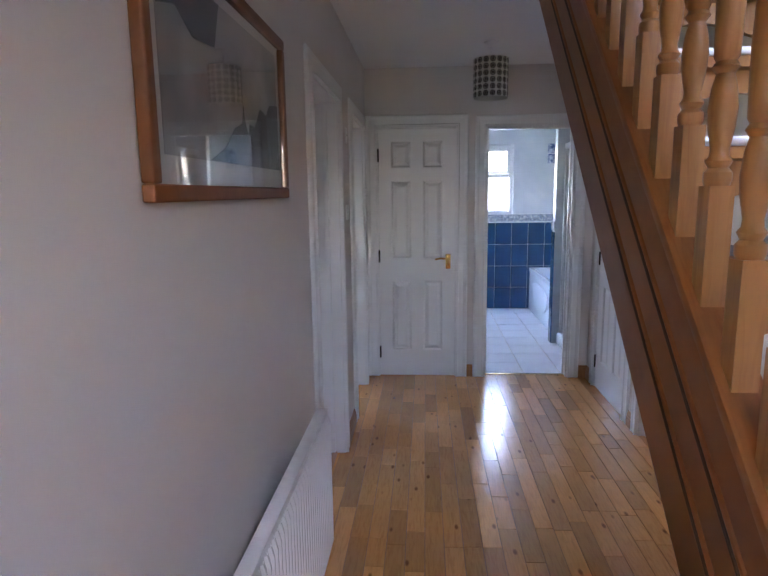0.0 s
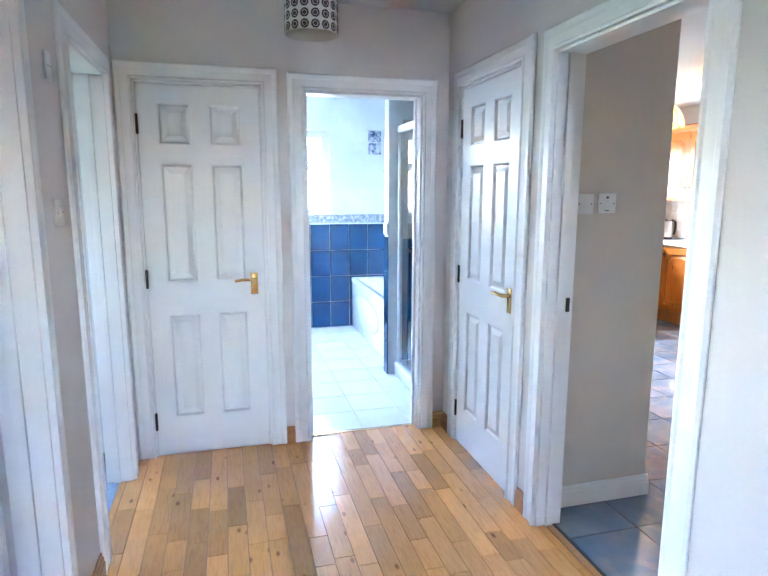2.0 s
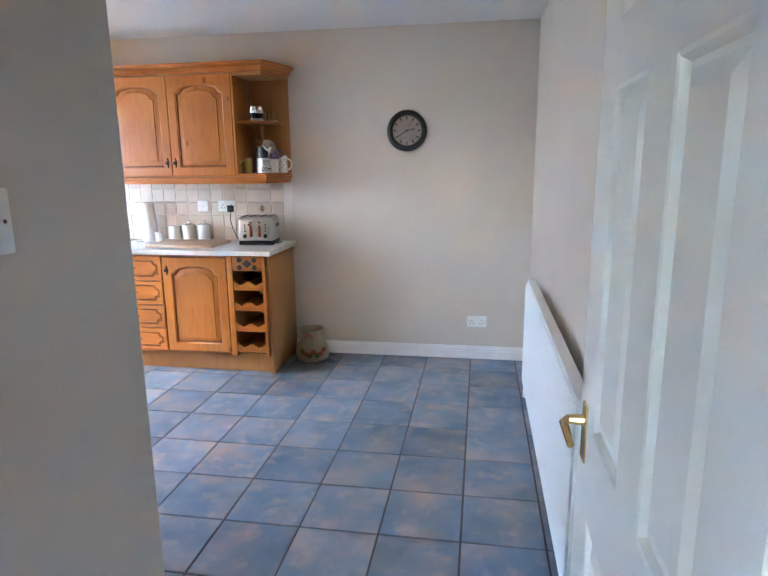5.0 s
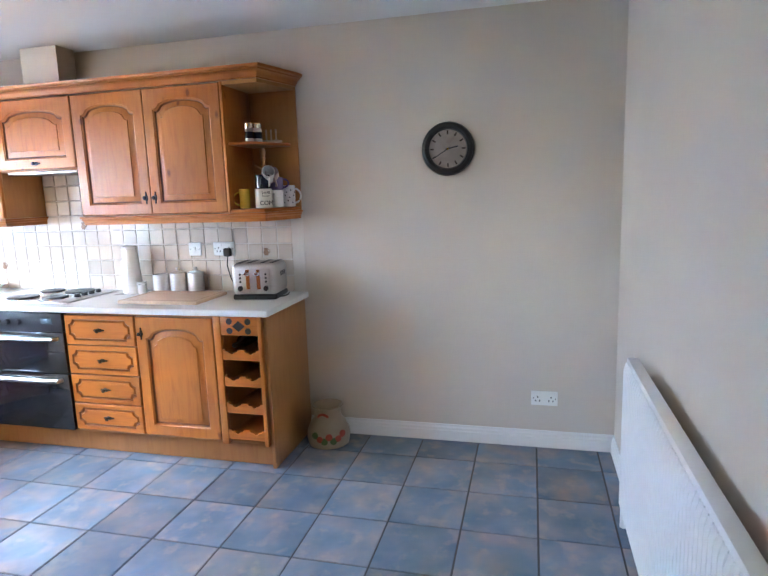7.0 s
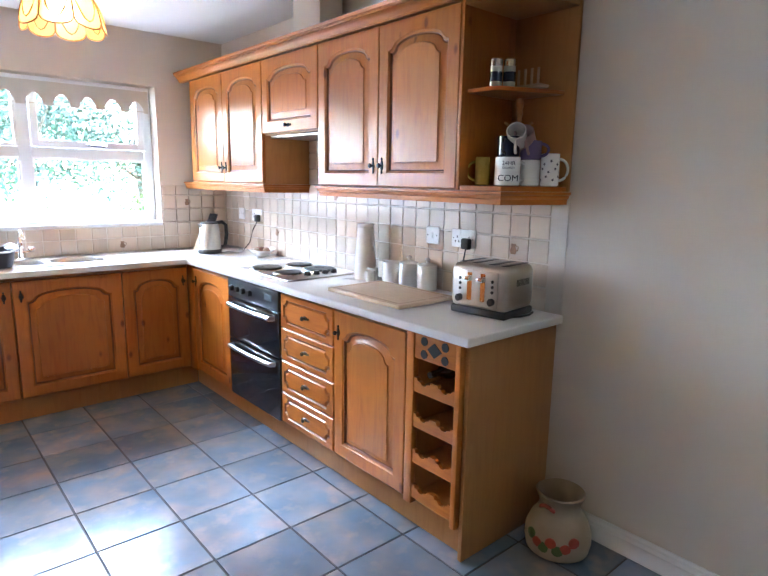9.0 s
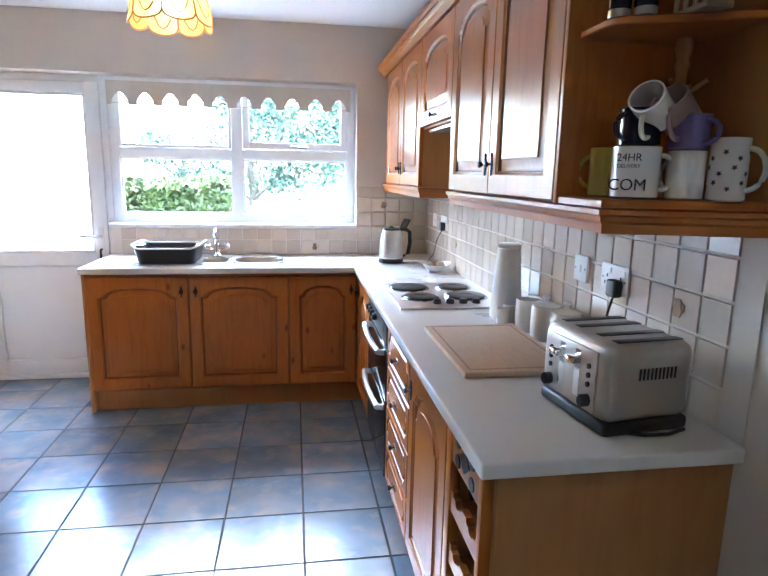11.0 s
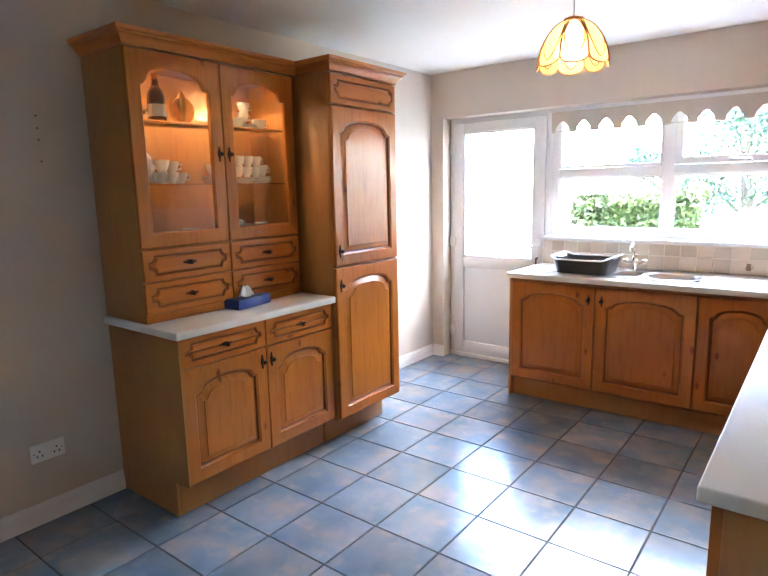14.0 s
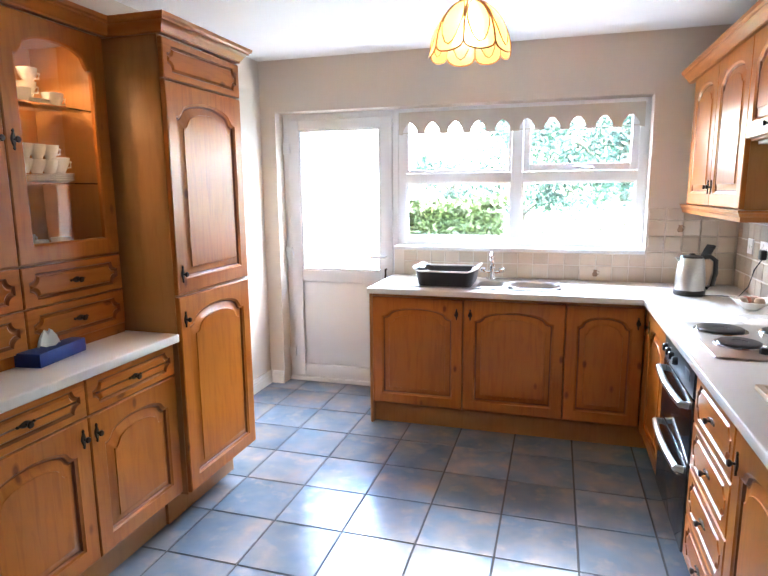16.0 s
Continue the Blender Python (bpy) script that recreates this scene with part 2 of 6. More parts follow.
def grid_solid(xs, ys, zs, solid):
    """Cells between the cuts that are solid, joined with no faces inside."""
    bm = bmesh.new()
    cache = {}

    def v(i, j, k):
        if (i, j, k) not in cache:
            cache[i, j, k] = bm.verts.new((xs[i], ys[j], zs[k]))
        return cache[i, j, k]

    nx, ny, nz = len(xs) - 1, len(ys) - 1, len(zs) - 1
    on = {(i, j, k) for i in range(nx) for j in range(ny) for k in range(nz)
          if solid((xs[i] + xs[i + 1]) / 2, (ys[j] + ys[j + 1]) / 2, (zs[k] + zs[k + 1]) / 2)}
    for i, j, k in on:
        for d, q in (((-1, 0, 0), ((0, 0, 0), (0, 0, 1), (0, 1, 1), (0, 1, 0))), ((1, 0, 0), ((1, 0, 0), (1, 1, 0), (1, 1, 1), (1, 0, 1))),
                     ((0, -1, 0), ((0, 0, 0), (1, 0, 0), (1, 0, 1), (0, 0, 1))), ((0, 1, 0), ((0, 1, 0), (0, 1, 1), (1, 1, 1), (1, 1, 0))),
                     ((0, 0, -1), ((0, 0, 0), (0, 1, 0), (1, 1, 0), (1, 0, 0))), ((0, 0, 1), ((0, 0, 1), (1, 0, 1), (1, 1, 1), (0, 1, 1)))):
            if (i + d[0], j + d[1], k + d[2]) not in on:
                bm.faces.new([v(i + a, j + b, k + c) for a, b, c in q])
    return bm


def finish(bm, name, material, smooth=True, second=None):
    bmesh.ops.recalc_face_normals(bm, faces=bm.faces)
    me = bpy.data.meshes.new(name)
    bm.to_mesh(me)
    bm.free()
    me.materials.append(material)
    if second:
        me.materials.append(second)
    if smooth:
        me.shade_smooth()
        me.set_sharp_from_angle(angle=radians(32))
    return me


def part(name, bm, material, parent, label="", m=None, smooth=True):
    ob = new(name, finish(bm, name, material, smooth) if isinstance(bm, bmesh.types.BMesh) else bm)
    ob.parent = parent
    if m is not None:
        ob.matrix_basis = m
    if label:
        ob["label"] = label
    return ob


def thing(name, label, category, m=None, group="", kind=""):
    ob = new(name)
    ob.empty_display_size = 0.1
    if m is not None:
        ob.matrix_basis = m
    return tagged(ob, label, category, group, kind)


def one(name, bm, material, label, category, m=None, group="", kind="", smooth=True):
    ob = new(name, finish(bm, name, material, smooth))
    if m is not None:
        ob.matrix_basis = m
    return tagged(ob, label, category, group, kind)


def wall(name, x0, y0, x1, y1, z1, holes=(), label="", material=PAINT, z0=0.0):
    """A wall with openings (along its length from, to, z from, z to)."""
    along_x = (x1 - x0) > (y1 - y0)
    cuts = sorted({x0, x1} | {c for h in holes for c in h[:2]}) if along_x else sorted({y0, y1} | {c for h in holes for c in h[:2]})
    zs = sorted({z0, z1} | {min(max(c, z0), z1) for h in holes for c in h[2:]})

    def solid(x, y, z):
        s = x if along_x else y
        return not any(a < s < b and c < z < d for a, b, c, d in holes)

    bm = grid_solid(cuts if along_x else [x0, x1], [y0, y1] if along_x else cuts, zs, solid)
    return one(name, bm, material, label, "wall", kind="structure", smooth=False)


def repeat(name, mesh, parent, places):
    for p in places:
        ob = new(name, mesh)
        ob.parent = parent
        ob.matrix_basis = p if isinstance(p, Matrix) else Matrix.Translation(p)


# ---------------------------------------------------------------- the large structure
HZ, KZ = 2.46, 2.455        # ceilings of hall and kitchen
STAIR_END = 2.45            # the stairwell's edge in the hall ceiling

wall_hw = wall("wall_hall_west", -0.82, -1.7, -0.70, 4.605, HZ, [(2.25, 3.02, -1, 2.0), (3.547, 4.242, -1, 2.0)], "cream painted hall wall with two doorways", HALLPAINT)
wall_hn = wall("wall_hall_north", -0.70, 4.485, 1.21, 4.605, HZ, [(-0.611, 0.024, -1, 2.02), (0.25, 0.93, -1, 2.005)], "cream painted hall wall with bathroom doorway", HALLPAINT)
wall_he = wall("wall_hall_east", 1.09, -1.7, 1.21, 4.485, HZ, [(2.575, 3.335, -1, 2.01), (3.588, 4.281, -1, 2.025)], "cream painted hall wall with kitchen doorway", HALLPAINT)
wall("wall_hall_south", -1.12, -1.82, 1.21, -1.7, HZ, [(-0.35, 0.25, 1.45, 1.95)], "cream painted wall behind the hall", HALLPAINT)
wall("wall_stairwell_upper", 0.05, -1.82, 0.12, STAIR_END, 4.6, (), "cream painted stairwell wall", HALLPAINT, z0=HZ + 0.2)
wall("wall_stairwell_east", 1.09, -1.82, 1.21, STAIR_END + 0.12, 4.6, (), "cream painted stairwell wall", HALLPAINT, z0=HZ)
wall("wall_stairwell_north", 0.12, STAIR_END, 1.09, STAIR_END + 0.12, 4.6, (), "cream painted stairwell wall", HALLPAINT, z0=HZ + 0.25)
wall("wall_stairwell_south", 0.12, -1.82, 1.09, -1.7, 4.6, [(0.25, 1.0, 2.9, 4.2)], "cream painted stairwell wall with a window", HALLPAINT, z0=HZ)
one("ceiling_stairwell", slab(0.05, -1.82, 4.6, 1.21, STAIR_END + 0.12, 4.7, 0), CEIL, "white ceiling over the stairwell", "ceiling", kind="structure")
hall_ceiling = grid_solid([-1.12, 0.12, 1.21], [-1.82, STAIR_END, 4.605], [HZ, HZ + 0.2], lambda x, y, z: x < 0.12 or y > STAIR_END)
one("ceiling_hall", hall_ceiling, CEIL, "white painted hall ceiling", "ceiling", kind="structure", smooth=False)

wall("wall_passage", 1.21, 3.45, 1.75, 3.57, KZ, (), "grey cream painted passage wall beside the kitchen door")
wall("wall_passage_end", 1.63, 3.57, 1.75, 3.82, KZ, (), "grey cream painted wall end")
wall("wall_kitchen_west", 1.80, 3.82, 1.92, 7.61, KZ, (), "grey cream painted kitchen wall behind the dresser")
wall("wall_passage_step", 1.75, 3.70, 1.92, 3.82, KZ, (), "grey cream painted wall step")
wall("wall_kitchen_south", 1.21, 2.325, 5.15, 2.445, KZ, (), "grey cream painted kitchen wall with the radiator")
wall_ke = wall("wall_kitchen_east", 5.15, 2.325, 5.27, 7.61, KZ, (), "grey cream painted kitchen wall with clock and cabinets")
wall_kn = wall("wall_kitchen_north", 1.92, 7.36, 5.15, 7.61, KZ, [(2.04, 4.625, 1.095, 2.087), (2.04, 2.957, -1, 1.095)], "cream painted window wall of the kitchen")
one("ceiling_kitchen", slab(1.21, 2.325, KZ, 5.27, 7.61, KZ + 0.15, 0), CEIL, "white painted kitchen ceiling", "ceiling", kind="structure")

# bathroom beyond the hall
wall_bn = wall("wall_bath_north", -0.82, 7.32, 1.80, 7.5, 2.45, [(-0.5, 0.885, 1.226, 2.09)], "pale blue bathroom wall with window", PALETILE)
wall("wall_bath_west", -0.94, 4.605, -0.82, 7.5, 2.45, [(6.45, 7.1, 1.1, 2.0)], "pale bathroom wall", PALETILE)
wall("wall_bath_east", 1.78, 4.605, 1.80, 7.32, 2.45, (), "pale bathroom wall", PALETILE)
wall_bp = wall("wall_bath_partition", 1.03, 5.56, 1.78, 5.66, 2.45, (), "partition between shower and bath", PALETILE)
one("ceiling_bath", slab(-0.94, 4.605, 2.45, 1.80, 7.5, 2.55, 0), CEIL, "white bathroom ceiling", "ceiling", kind="structure")

# rooms behind the west doors
wall("wall_bedroom_north", -3.6, 3.2, -0.82, 3.28, HZ, (), "white bedroom wall", HALLPAINT)
wall("wall_bedroom_west", -3.72, -0.2, -3.6, 3.28, HZ, [(2.35, 2.9, 1.1, 2.0)], "white bedroom wall with a window opening", HALLPAINT)
wall("wall_bedroom_south", -3.6, -0.2, -0.82, -0.1, HZ, (), "white bedroom wall", HALLPAINT)
wall("wall_study_west", -2.92, 3.28, -2.8, 5.8, HZ, [(4.7, 5.5, 0.95, 2.05)], "white study wall with a window opening", HALLPAINT)
wall("wall_study_north", -2.92, 5.8, -0.94, 5.9, HZ, (), "white study wall", HALLPAINT)
one("ceiling_west_rooms", slab(-3.72, -0.2, HZ + 0.004, -0.82, 5.9, HZ + 0.1, 0), CEIL, "white ceiling of the side rooms", "ceiling", kind="structure")
one("floor_bedroom", slab(-3.72, -0.2, -0.08, -0.76, 3.24, 0.004, 0), CARPET, "dark blue carpet", "carpet", kind="structure")
one("floor_study", slab(-2.92, 3.24, -0.08, -0.76, 5.9, 0.004, 0), GREYCARPET, "pale blue grey carpet", "carpet", kind="structure")

# floors: the joints lie a little below the pieces
floor_hall = one("floor_hall", slab(-1.08, -1.82, -0.1, 1.15, 4.545, -0.004, 0), JOINT, "honey oak plank floor with knots", "floor", kind="structure")
floor_kitchen = one("floor_kitchen", slab(1.15, 2.325, -0.1, 5.27, 7.61, -0.004, 0), GROUT, "blue grey slate effect tiled floor", "floor", kind="structure")
floor_bath = one("floor_bath", slab(-0.94, 4.545, -0.1, 1.80, 7.5, -0.004, 0), TGROUT, "white tiled bathroom floor", "floor", kind="structure")
one("threshold_kitchen", slab(1.135, 2.575, -0.01, 1.165, 3.335, 0.006, 0.002), OAK, "oak threshold strip", "threshold", kind="structure")
one("threshold_bath", slab(0.25, 4.535, -0.01, 0.93, 4.56, 0.006, 0.002), BRASS, "thin metal threshold strip", "threshold", kind="structure")
one("threshold_bedroom", slab(-0.775, 2.25, -0.01, -0.745, 3.02, 0.008, 0.002), OAK, "oak threshold strip", "threshold", kind="structure")


# ---------------------------------------------------------------- casings, linings, skirting
def casing_profile(w=0.088, t=0.02):
    return [(0, 0), (0, t), (w * 0.12, t), (w * 0.2, t * 0.72), (w * 0.62, t * 0.55), (w * 0.72, t * 0.8), (w * 0.9, t * 0.8), (w, t * 0.45), (w, 0)]


def casing_run(bm, corners, out, inward):
    """A moulded architrave along corners, mitred. out: the wall's normal; inward: towards the opening, for each run."""
    prof = casing_profile()
    rings = []
    out = Vector(out)
    n = len(corners)
    for i, c in enumerate(corners):
        c = Vector(c)
        ins = [Vector(inward[j]) for j in (i - 1, i) if 0 <= j < n - 1]
        side = ins[0] if len(ins) == 1 else ins[0] + ins[1]
        rings.append([bm.verts.new(c - side * (0.088 - a) + out * b) for a, b in [(0.088 - p[0], p[1]) for p in prof]])
    for r, s in zip(rings, rings[1:]):
        for k in range(len(prof)):
            q = (k + 1) % len(prof)
            bm.faces.new((r[k], r[q], s[q], s[k]))
    bm.faces.new(rings[0])
    bm.faces.new(rings[-1][::-1])


def door_surround(name, face, a, b, top, axis, out, depth, stop=None):
    """Lining and architrave of a doorway. face: the wall's face coordinate; a, b: opening along the wall; out: +1 or -1."""
    root = thing(name, "white gloss painted door lining and moulded architrave", "door frame", kind="structure")

    def P(s, d, z):
        return (s, face + d * out, z) if axis == "x" else (face + d * out, s, z)

    bm = bmesh.new()
    o = (0, out, 0) if axis == "x" else (out, 0, 0)
    plus, minus = ((1, 0, 0), (-1, 0, 0)) if axis == "x" else ((0, 1, 0), (0, -1, 0))
    casing_run(bm, [P(a, 0.001, 0), P(a, 0.001, top), P(b, 0.001, top), P(b, 0.001, 0)], o, [plus, (0, 0, -1), minus])
    part("architrave", bm, GLOSS, root)
    for s0, s1 in ((a, a + 0.012), (b - 0.012, b)):
        q0, q1 = P(s0, 0.002, 0), P(s1, -depth, top)
        part("jamb", slab(*[min(u, v) for u, v in zip(q0, q1)], *[max(u, v) for u, v in zip(q0, q1)], 0.002), GLOSS, root)
    q0, q1 = P(a + 0.012, 0.002, top - 0.012), P(b - 0.012, -depth, top)
    part("head", slab(*[min(u, v) for u, v in zip(q0, q1)], *[max(u, v) for u, v in zip(q0, q1)], 0.002), GLOSS, root)
    if stop is not None:
        for s0, s1 in ((a + 0.012, a + 0.026), (b - 0.026, b - 0.012)):
            q0, q1 = P(s0, -stop, 0), P(s1, -stop - 0.03, top - 0.012)
            part("stop", slab(*[min(u, v) for u, v in zip(q0, q1)], *[max(u, v) for u, v in zip(q0, q1)], 0.002), GLOSS, root)
    return root


door_surround("door_frame_1", -0.70, 2.25, 3.02, 2.0, "y", 1, 0.12, 0.055)
door_surround("door_frame_2", -0.70, 3.547, 4.242, 2.0, "y", 1, 0.12, 0.055)
door_surround("door_frame_3", 4.485, -0.611, 0.024, 2.02, "x", -1, 0.10)
door_surround("door_frame_4", 4.485, 0.25, 0.93, 2.005, "x", -1, 0.12, 0.055)
door_surround("door_frame_5", 1.09, 3.588, 4.281, 2.025, "y", -1, 0.10)
door_surround("door_frame_6", 1.09, 2.575, 3.335, 2.01, "y", -1, 0.12, 0.04)


def skirting(name, x0, y0, x1, y1, out, h, t, material, label):
    """A moulded skirting board with a stepped top from (x0, y0) to (x1, y1); out: the way it faces."""
    prof = [(0, 0), (t, 0), (t, h * 0.62), (t * 0.75, h * 0.66), (t * 0.75, h * 0.8), (t * 0.4, h * 0.88), (t * 0.35, h), (0, h)]
    bm = bmesh.new()
    ends = [[bm.verts.new((x + out[0] * a, y + out[1] * a, z)) for a, z in prof] for x, y in ((x0, y0), (x1, y1))]
    for k in range(len(prof)):
        q = (k + 1) % len(prof)
        bm.faces.new((ends[0][k], ends[0][q], ends[1][q], ends[1][k]))
    bm.faces.new(ends[0])
    bm.faces.new(ends[1][::-1])
    return one(name, bm, material, label, "skirting board", kind="structure")


WS = "white painted moulded skirting board"
skirting("baseboard_1", 1.212, 3.45, 1.766, 3.45, (0, -1), 0.1, 0.018, GLOSS, WS)
skirting("baseboard_2", 1.75, 3.433, 1.75, 3.70, (1, 0), 0.1, 0.018, GLOSS, WS)
skirting("baseboard_3", 1.92, 3.82, 1.92, 4.40, (1, 0), 0.1, 0.018, GLOSS, WS)
skirting("baseboard_4", 1.92, 5.99, 1.92, 7.36, (1, 0), 0.1, 0.018, GLOSS, WS)
skirting("baseboard_5", 1.938, 7.36, 2.04, 7.36, (0, -1), 0.1, 0.018, GLOSS, WS)
skirting("baseboard_6", 5.15, 2.445, 5.15, 4.275, (-1, 0), 0.1, 0.018, GLOSS, WS)
skirting("baseboard_7", 1.98, 2.445, 5.132, 2.445, (0, 1), 0.1, 0.018, GLOSS, WS)
OS = "honey oak skirting board"
skirting("baseboard_8", 0.113, 4.485, 0.161, 4.485, (0, -1), 0.1, 0.016, OAK, OS)
skirting("baseboard_9", 1.019, 4.485, 1.09, 4.485, (0, -1), 0.1, 0.016, OAK, OS)
skirting("baseboard_10", 1.09, 4.469, 1.09, 4.37, (-1, 0), 0.1, 0.016, OAK, OS)
skirting("baseboard_11", 1.09, 3.499, 1.09, 3.424, (-1, 0), 0.1, 0.016, OAK, OS)
skirting("baseboard_12", 1.09, -1.7, 1.09, 2.486, (-1, 0), 0.1, 0.016, OAK, OS)
skirting("baseboard_13", -0.70, 3.109, -0.70, 3.458, (1, 0), 0.1, 0.016, OAK, OS)
skirting("baseboard_14", -0.70, -1.7, -0.70, 2.161, (1, 0), 0.1, 0.016, OAK, OS)


# ---------------------------------------------------------------- panelled doors
def framed(bm, cells_x, cells_z, panels, depth, flip=False, y=0.0):
    """One face of a moulded six panel door: flat frame, each panel sunk and raised again."""
    s = -1 if flip else 1

    def quad(p):
        bm.faces.new([bm.verts.new((a, y + s * b, c)) for a, b, c in p])

    for i in range(len(cells_x) - 1):
        for k in range(len(cells_z) - 1):
            x0, x1, z0, z1 = cells_x[i], cells_x[i + 1], cells_z[k], cells_z[k + 1]
            if (i, k) not in panels:
                quad(((x0, 0, z0), (x1, 0, z0), (x1, 0, z1), (x0, 0, z1)))
                continue
            rings = [(0, 0), (0.006, 0.002), (0.013, depth), (0.022, depth), (0.045, 0.0025)]
            loops = [((x0 + e, d, z0 + e), (x1 - e, d, z0 + e), (x1 - e, d, z1 - e), (x0 + e, d, z1 - e)) for e, d in rings]
            for a, b in zip(loops, loops[1:]):
                for q in range(4):
                    quad((a[q], a[(q + 1) % 4], b[(q + 1) % 4], b[q]))
            quad(loops[-1])


def six_panel_leaf(w, h):
    t = 0.036
    st, mid = 0.105 * w / 0.65, 0.1 * w / 0.65
    pw = (w - 2 * st - mid) / 2
    xs = [0, st, st + pw, st + pw + mid, w - st, w]
    zs = [0, 0.215, 0.80, 0.98, 1.60, 1.70, 1.905, h]
    pan = {(i, k) for i in (1, 3) for k in (1, 3, 5)}
    bm = bmesh.new()
    framed(bm, xs, zs, pan, 0.012)
    framed(bm, xs, zs, pan, 0.012, True, t)
    for q in (((0, 0, 0), (0, t, 0), (0, t, h), (0, 0, h)), ((w, 0, 0), (w, 0, h), (w, t, h), (w, t, 0)),
              ((0, 0, 0), (w, 0, 0), (w, t, 0), (0, t, 0)), ((0, 0, h), (0, t, h), (w, t, h), (w, 0, h))):
        bm.faces.new([bm.verts.new(p) for p in q])
    bmesh.ops.remove_doubles(bm, verts=bm.verts, dist=1e-5)
    return bm


def lever(parent, x, z, way, face=-1):
    """A brass lever handle on a long back plate; way: +1 or -1, where the lever points."""
    base = part("handle", slab(x - 0.02, -0.004, z - 0.06, x + 0.02, 0.004, z + 0.06, 0.003), BRASS, parent, "brass lever handle on a back plate", Matrix.Diagonal((1, 1, 1, 1)) if face < 0 else Matrix.Translation((0, 0.036, 0)))
    s = face
    part("lever", tube([(x, 0, z + 0.025), (x, s * 0.035, z + 0.025), (x + way * 0.02, s * 0.045, z + 0.027), (x + way * 0.06, s * 0.046, z + 0.03), (x + way * 0.105, s * 0.044, z + 0.022)], 0.009, 10,
                       taper=(1.3, 1.0, 0.95, 0.9, 0.75)), BRASS, base)


def leaf(name, w, h, m, hinge_left, label, handle_faces=(-1,), hinges=(0.2, 1.0, 1.8), hinge_face=-1):
    root = thing(name, label, "door", m)
    slab_ = part("leaf", six_panel_leaf(w, h), GLOSS, root, smooth=False)
    for f in handle_faces:
        lever(slab_, w - 0.055 if hinge_left else 0.055, 0.955, -1 if hinge_left else 1, f)
    for z in hinges:
        x = -0.003 if hinge_left else w + 0.003
        y = -0.004 if hinge_face < 0 else 0.040
        part("hinge", lathe([(0.006, z - 0.05), (0.007, z - 0.048), (0.007, z + 0.048), (0.006, z + 0.05)], 10, at=(x, y, 0)), IRON, root, "dark metal butt hinge")
    return root


leaf("door_1", 0.608, 2.0, pose(-0.597, 4.487, 0.004), True, "closed white six panel door with brass lever")
leaf("door_2", 0.665, 2.005, pose(1.092, 4.267, 0.004, 0, 0, -90), True, "closed white six panel cupboard door with brass lever")
leaf("door_3", 0.745, 1.985, pose(1.218, 2.572, 0.006, 0, 0, 0), True, "open white six panel kitchen door", (-1, 1))
leaf("door_4", 0.75, 1.98, pose(-0.838, 3.006, 0.008, 0, 0, 176), True, "open white six panel bedroom door", (-1, 1), hinge_face=1)
leaf("door_5", 0.66, 1.98, pose(-0.838, 3.563, 0.008, 0, 0, 170), True, "open white six panel study door", (-1, 1))
leaf("door_6", 0.64, 1.98, pose(0.264, 4.625, 0.008, 0, 0, 105), True, "open white six panel bathroom door", (-1, 1))


# ---------------------------------------------------------------- kitchen units
EAST, WEST, NORTH = -90, 90, 0      # how a unit is turned, so that its front faces the room


def arch_loop(w, h, m, drop, depth, inset=0.0, n=26):
    """A closed loop inside a door: square below, a cathedral arch above."""
    pts = [(m, m), (w - m, m)]
    half = w / 2 - m
    for i in range(n + 1):
        s = 1 - 2 * i / n
        a = abs(s) / 0.84
        g = 0.0 if a >= 1 else 0.18 + 0.82 * math.sqrt(max(0.0, 1 - a * a * 0.98))
        if 0.84 < abs(s) < 0.93:
            g = 0.18 * (0.93 - abs(s)) / 0.09
        pts.append((w / 2 + s * half, h - m - drop * (1 - g)))
    return [(x, depth, z) for x, z in pts]


def rect_loop(w, h, m, depth, notch=0.0, n=8):
    """A loop with hollowed corners, as routed on a drawer front."""
    if not notch:
        return [(m, depth, m), (w - m, depth, m), (w - m, depth, h - m), (m, depth, h - m)]
    pts = []
    for cx, cz, a0 in ((m, m, 90), (w - m, m, 180), (w - m, h - m, 270), (m, h - m, 0)):
        for i in range(n + 1):
            a = radians(a0 - 90 * i / n)
            pts.append((cx + notch * math.cos(a), depth, cz + notch * math.sin(a)))
    return pts


def lofted(bm, loops, cap=True):
    rows = [[bm.verts.new(p) for p in loop] for loop in loops]
    for a, b in zip(rows, rows[1:]):
        for i in range(len(a)):
            q = (i + 1) % len(a)
            bm.faces.new((a[i], a[q], b[q], b[i]))
    if cap:
        bm.faces.new(rows[-1])
    return rows


def outer_for(loop, w, h, r=0.0, depth=0.0):
    """The door's rim, point for point with an inner loop."""
    out = []
    xs = [p[0] for p in loop]
    zs = [p[2] for p in loop]
    x0, x1, z0, zt = min(xs), max(xs), min(zs), max(zs)
    for k, (x, _, z) in enumerate(loop):
        if k == 0:
            out.append((r, depth, r))
        elif k == 1:
            out.append((w - r, depth, r))
        else:
            out.append((r + (w - 2 * r) * (x - x0) / (x1 - x0), depth, h - r))
    return out


def stained(bm, n, rings):
    """Gives the faces of some rings of a loft the second, darker material: groove shade put into the colour."""
    bm.faces.ensure_lookup_table()
    for r in rings:
        for k in range(n):
            bm.faces[r * n + k].material_index = 1


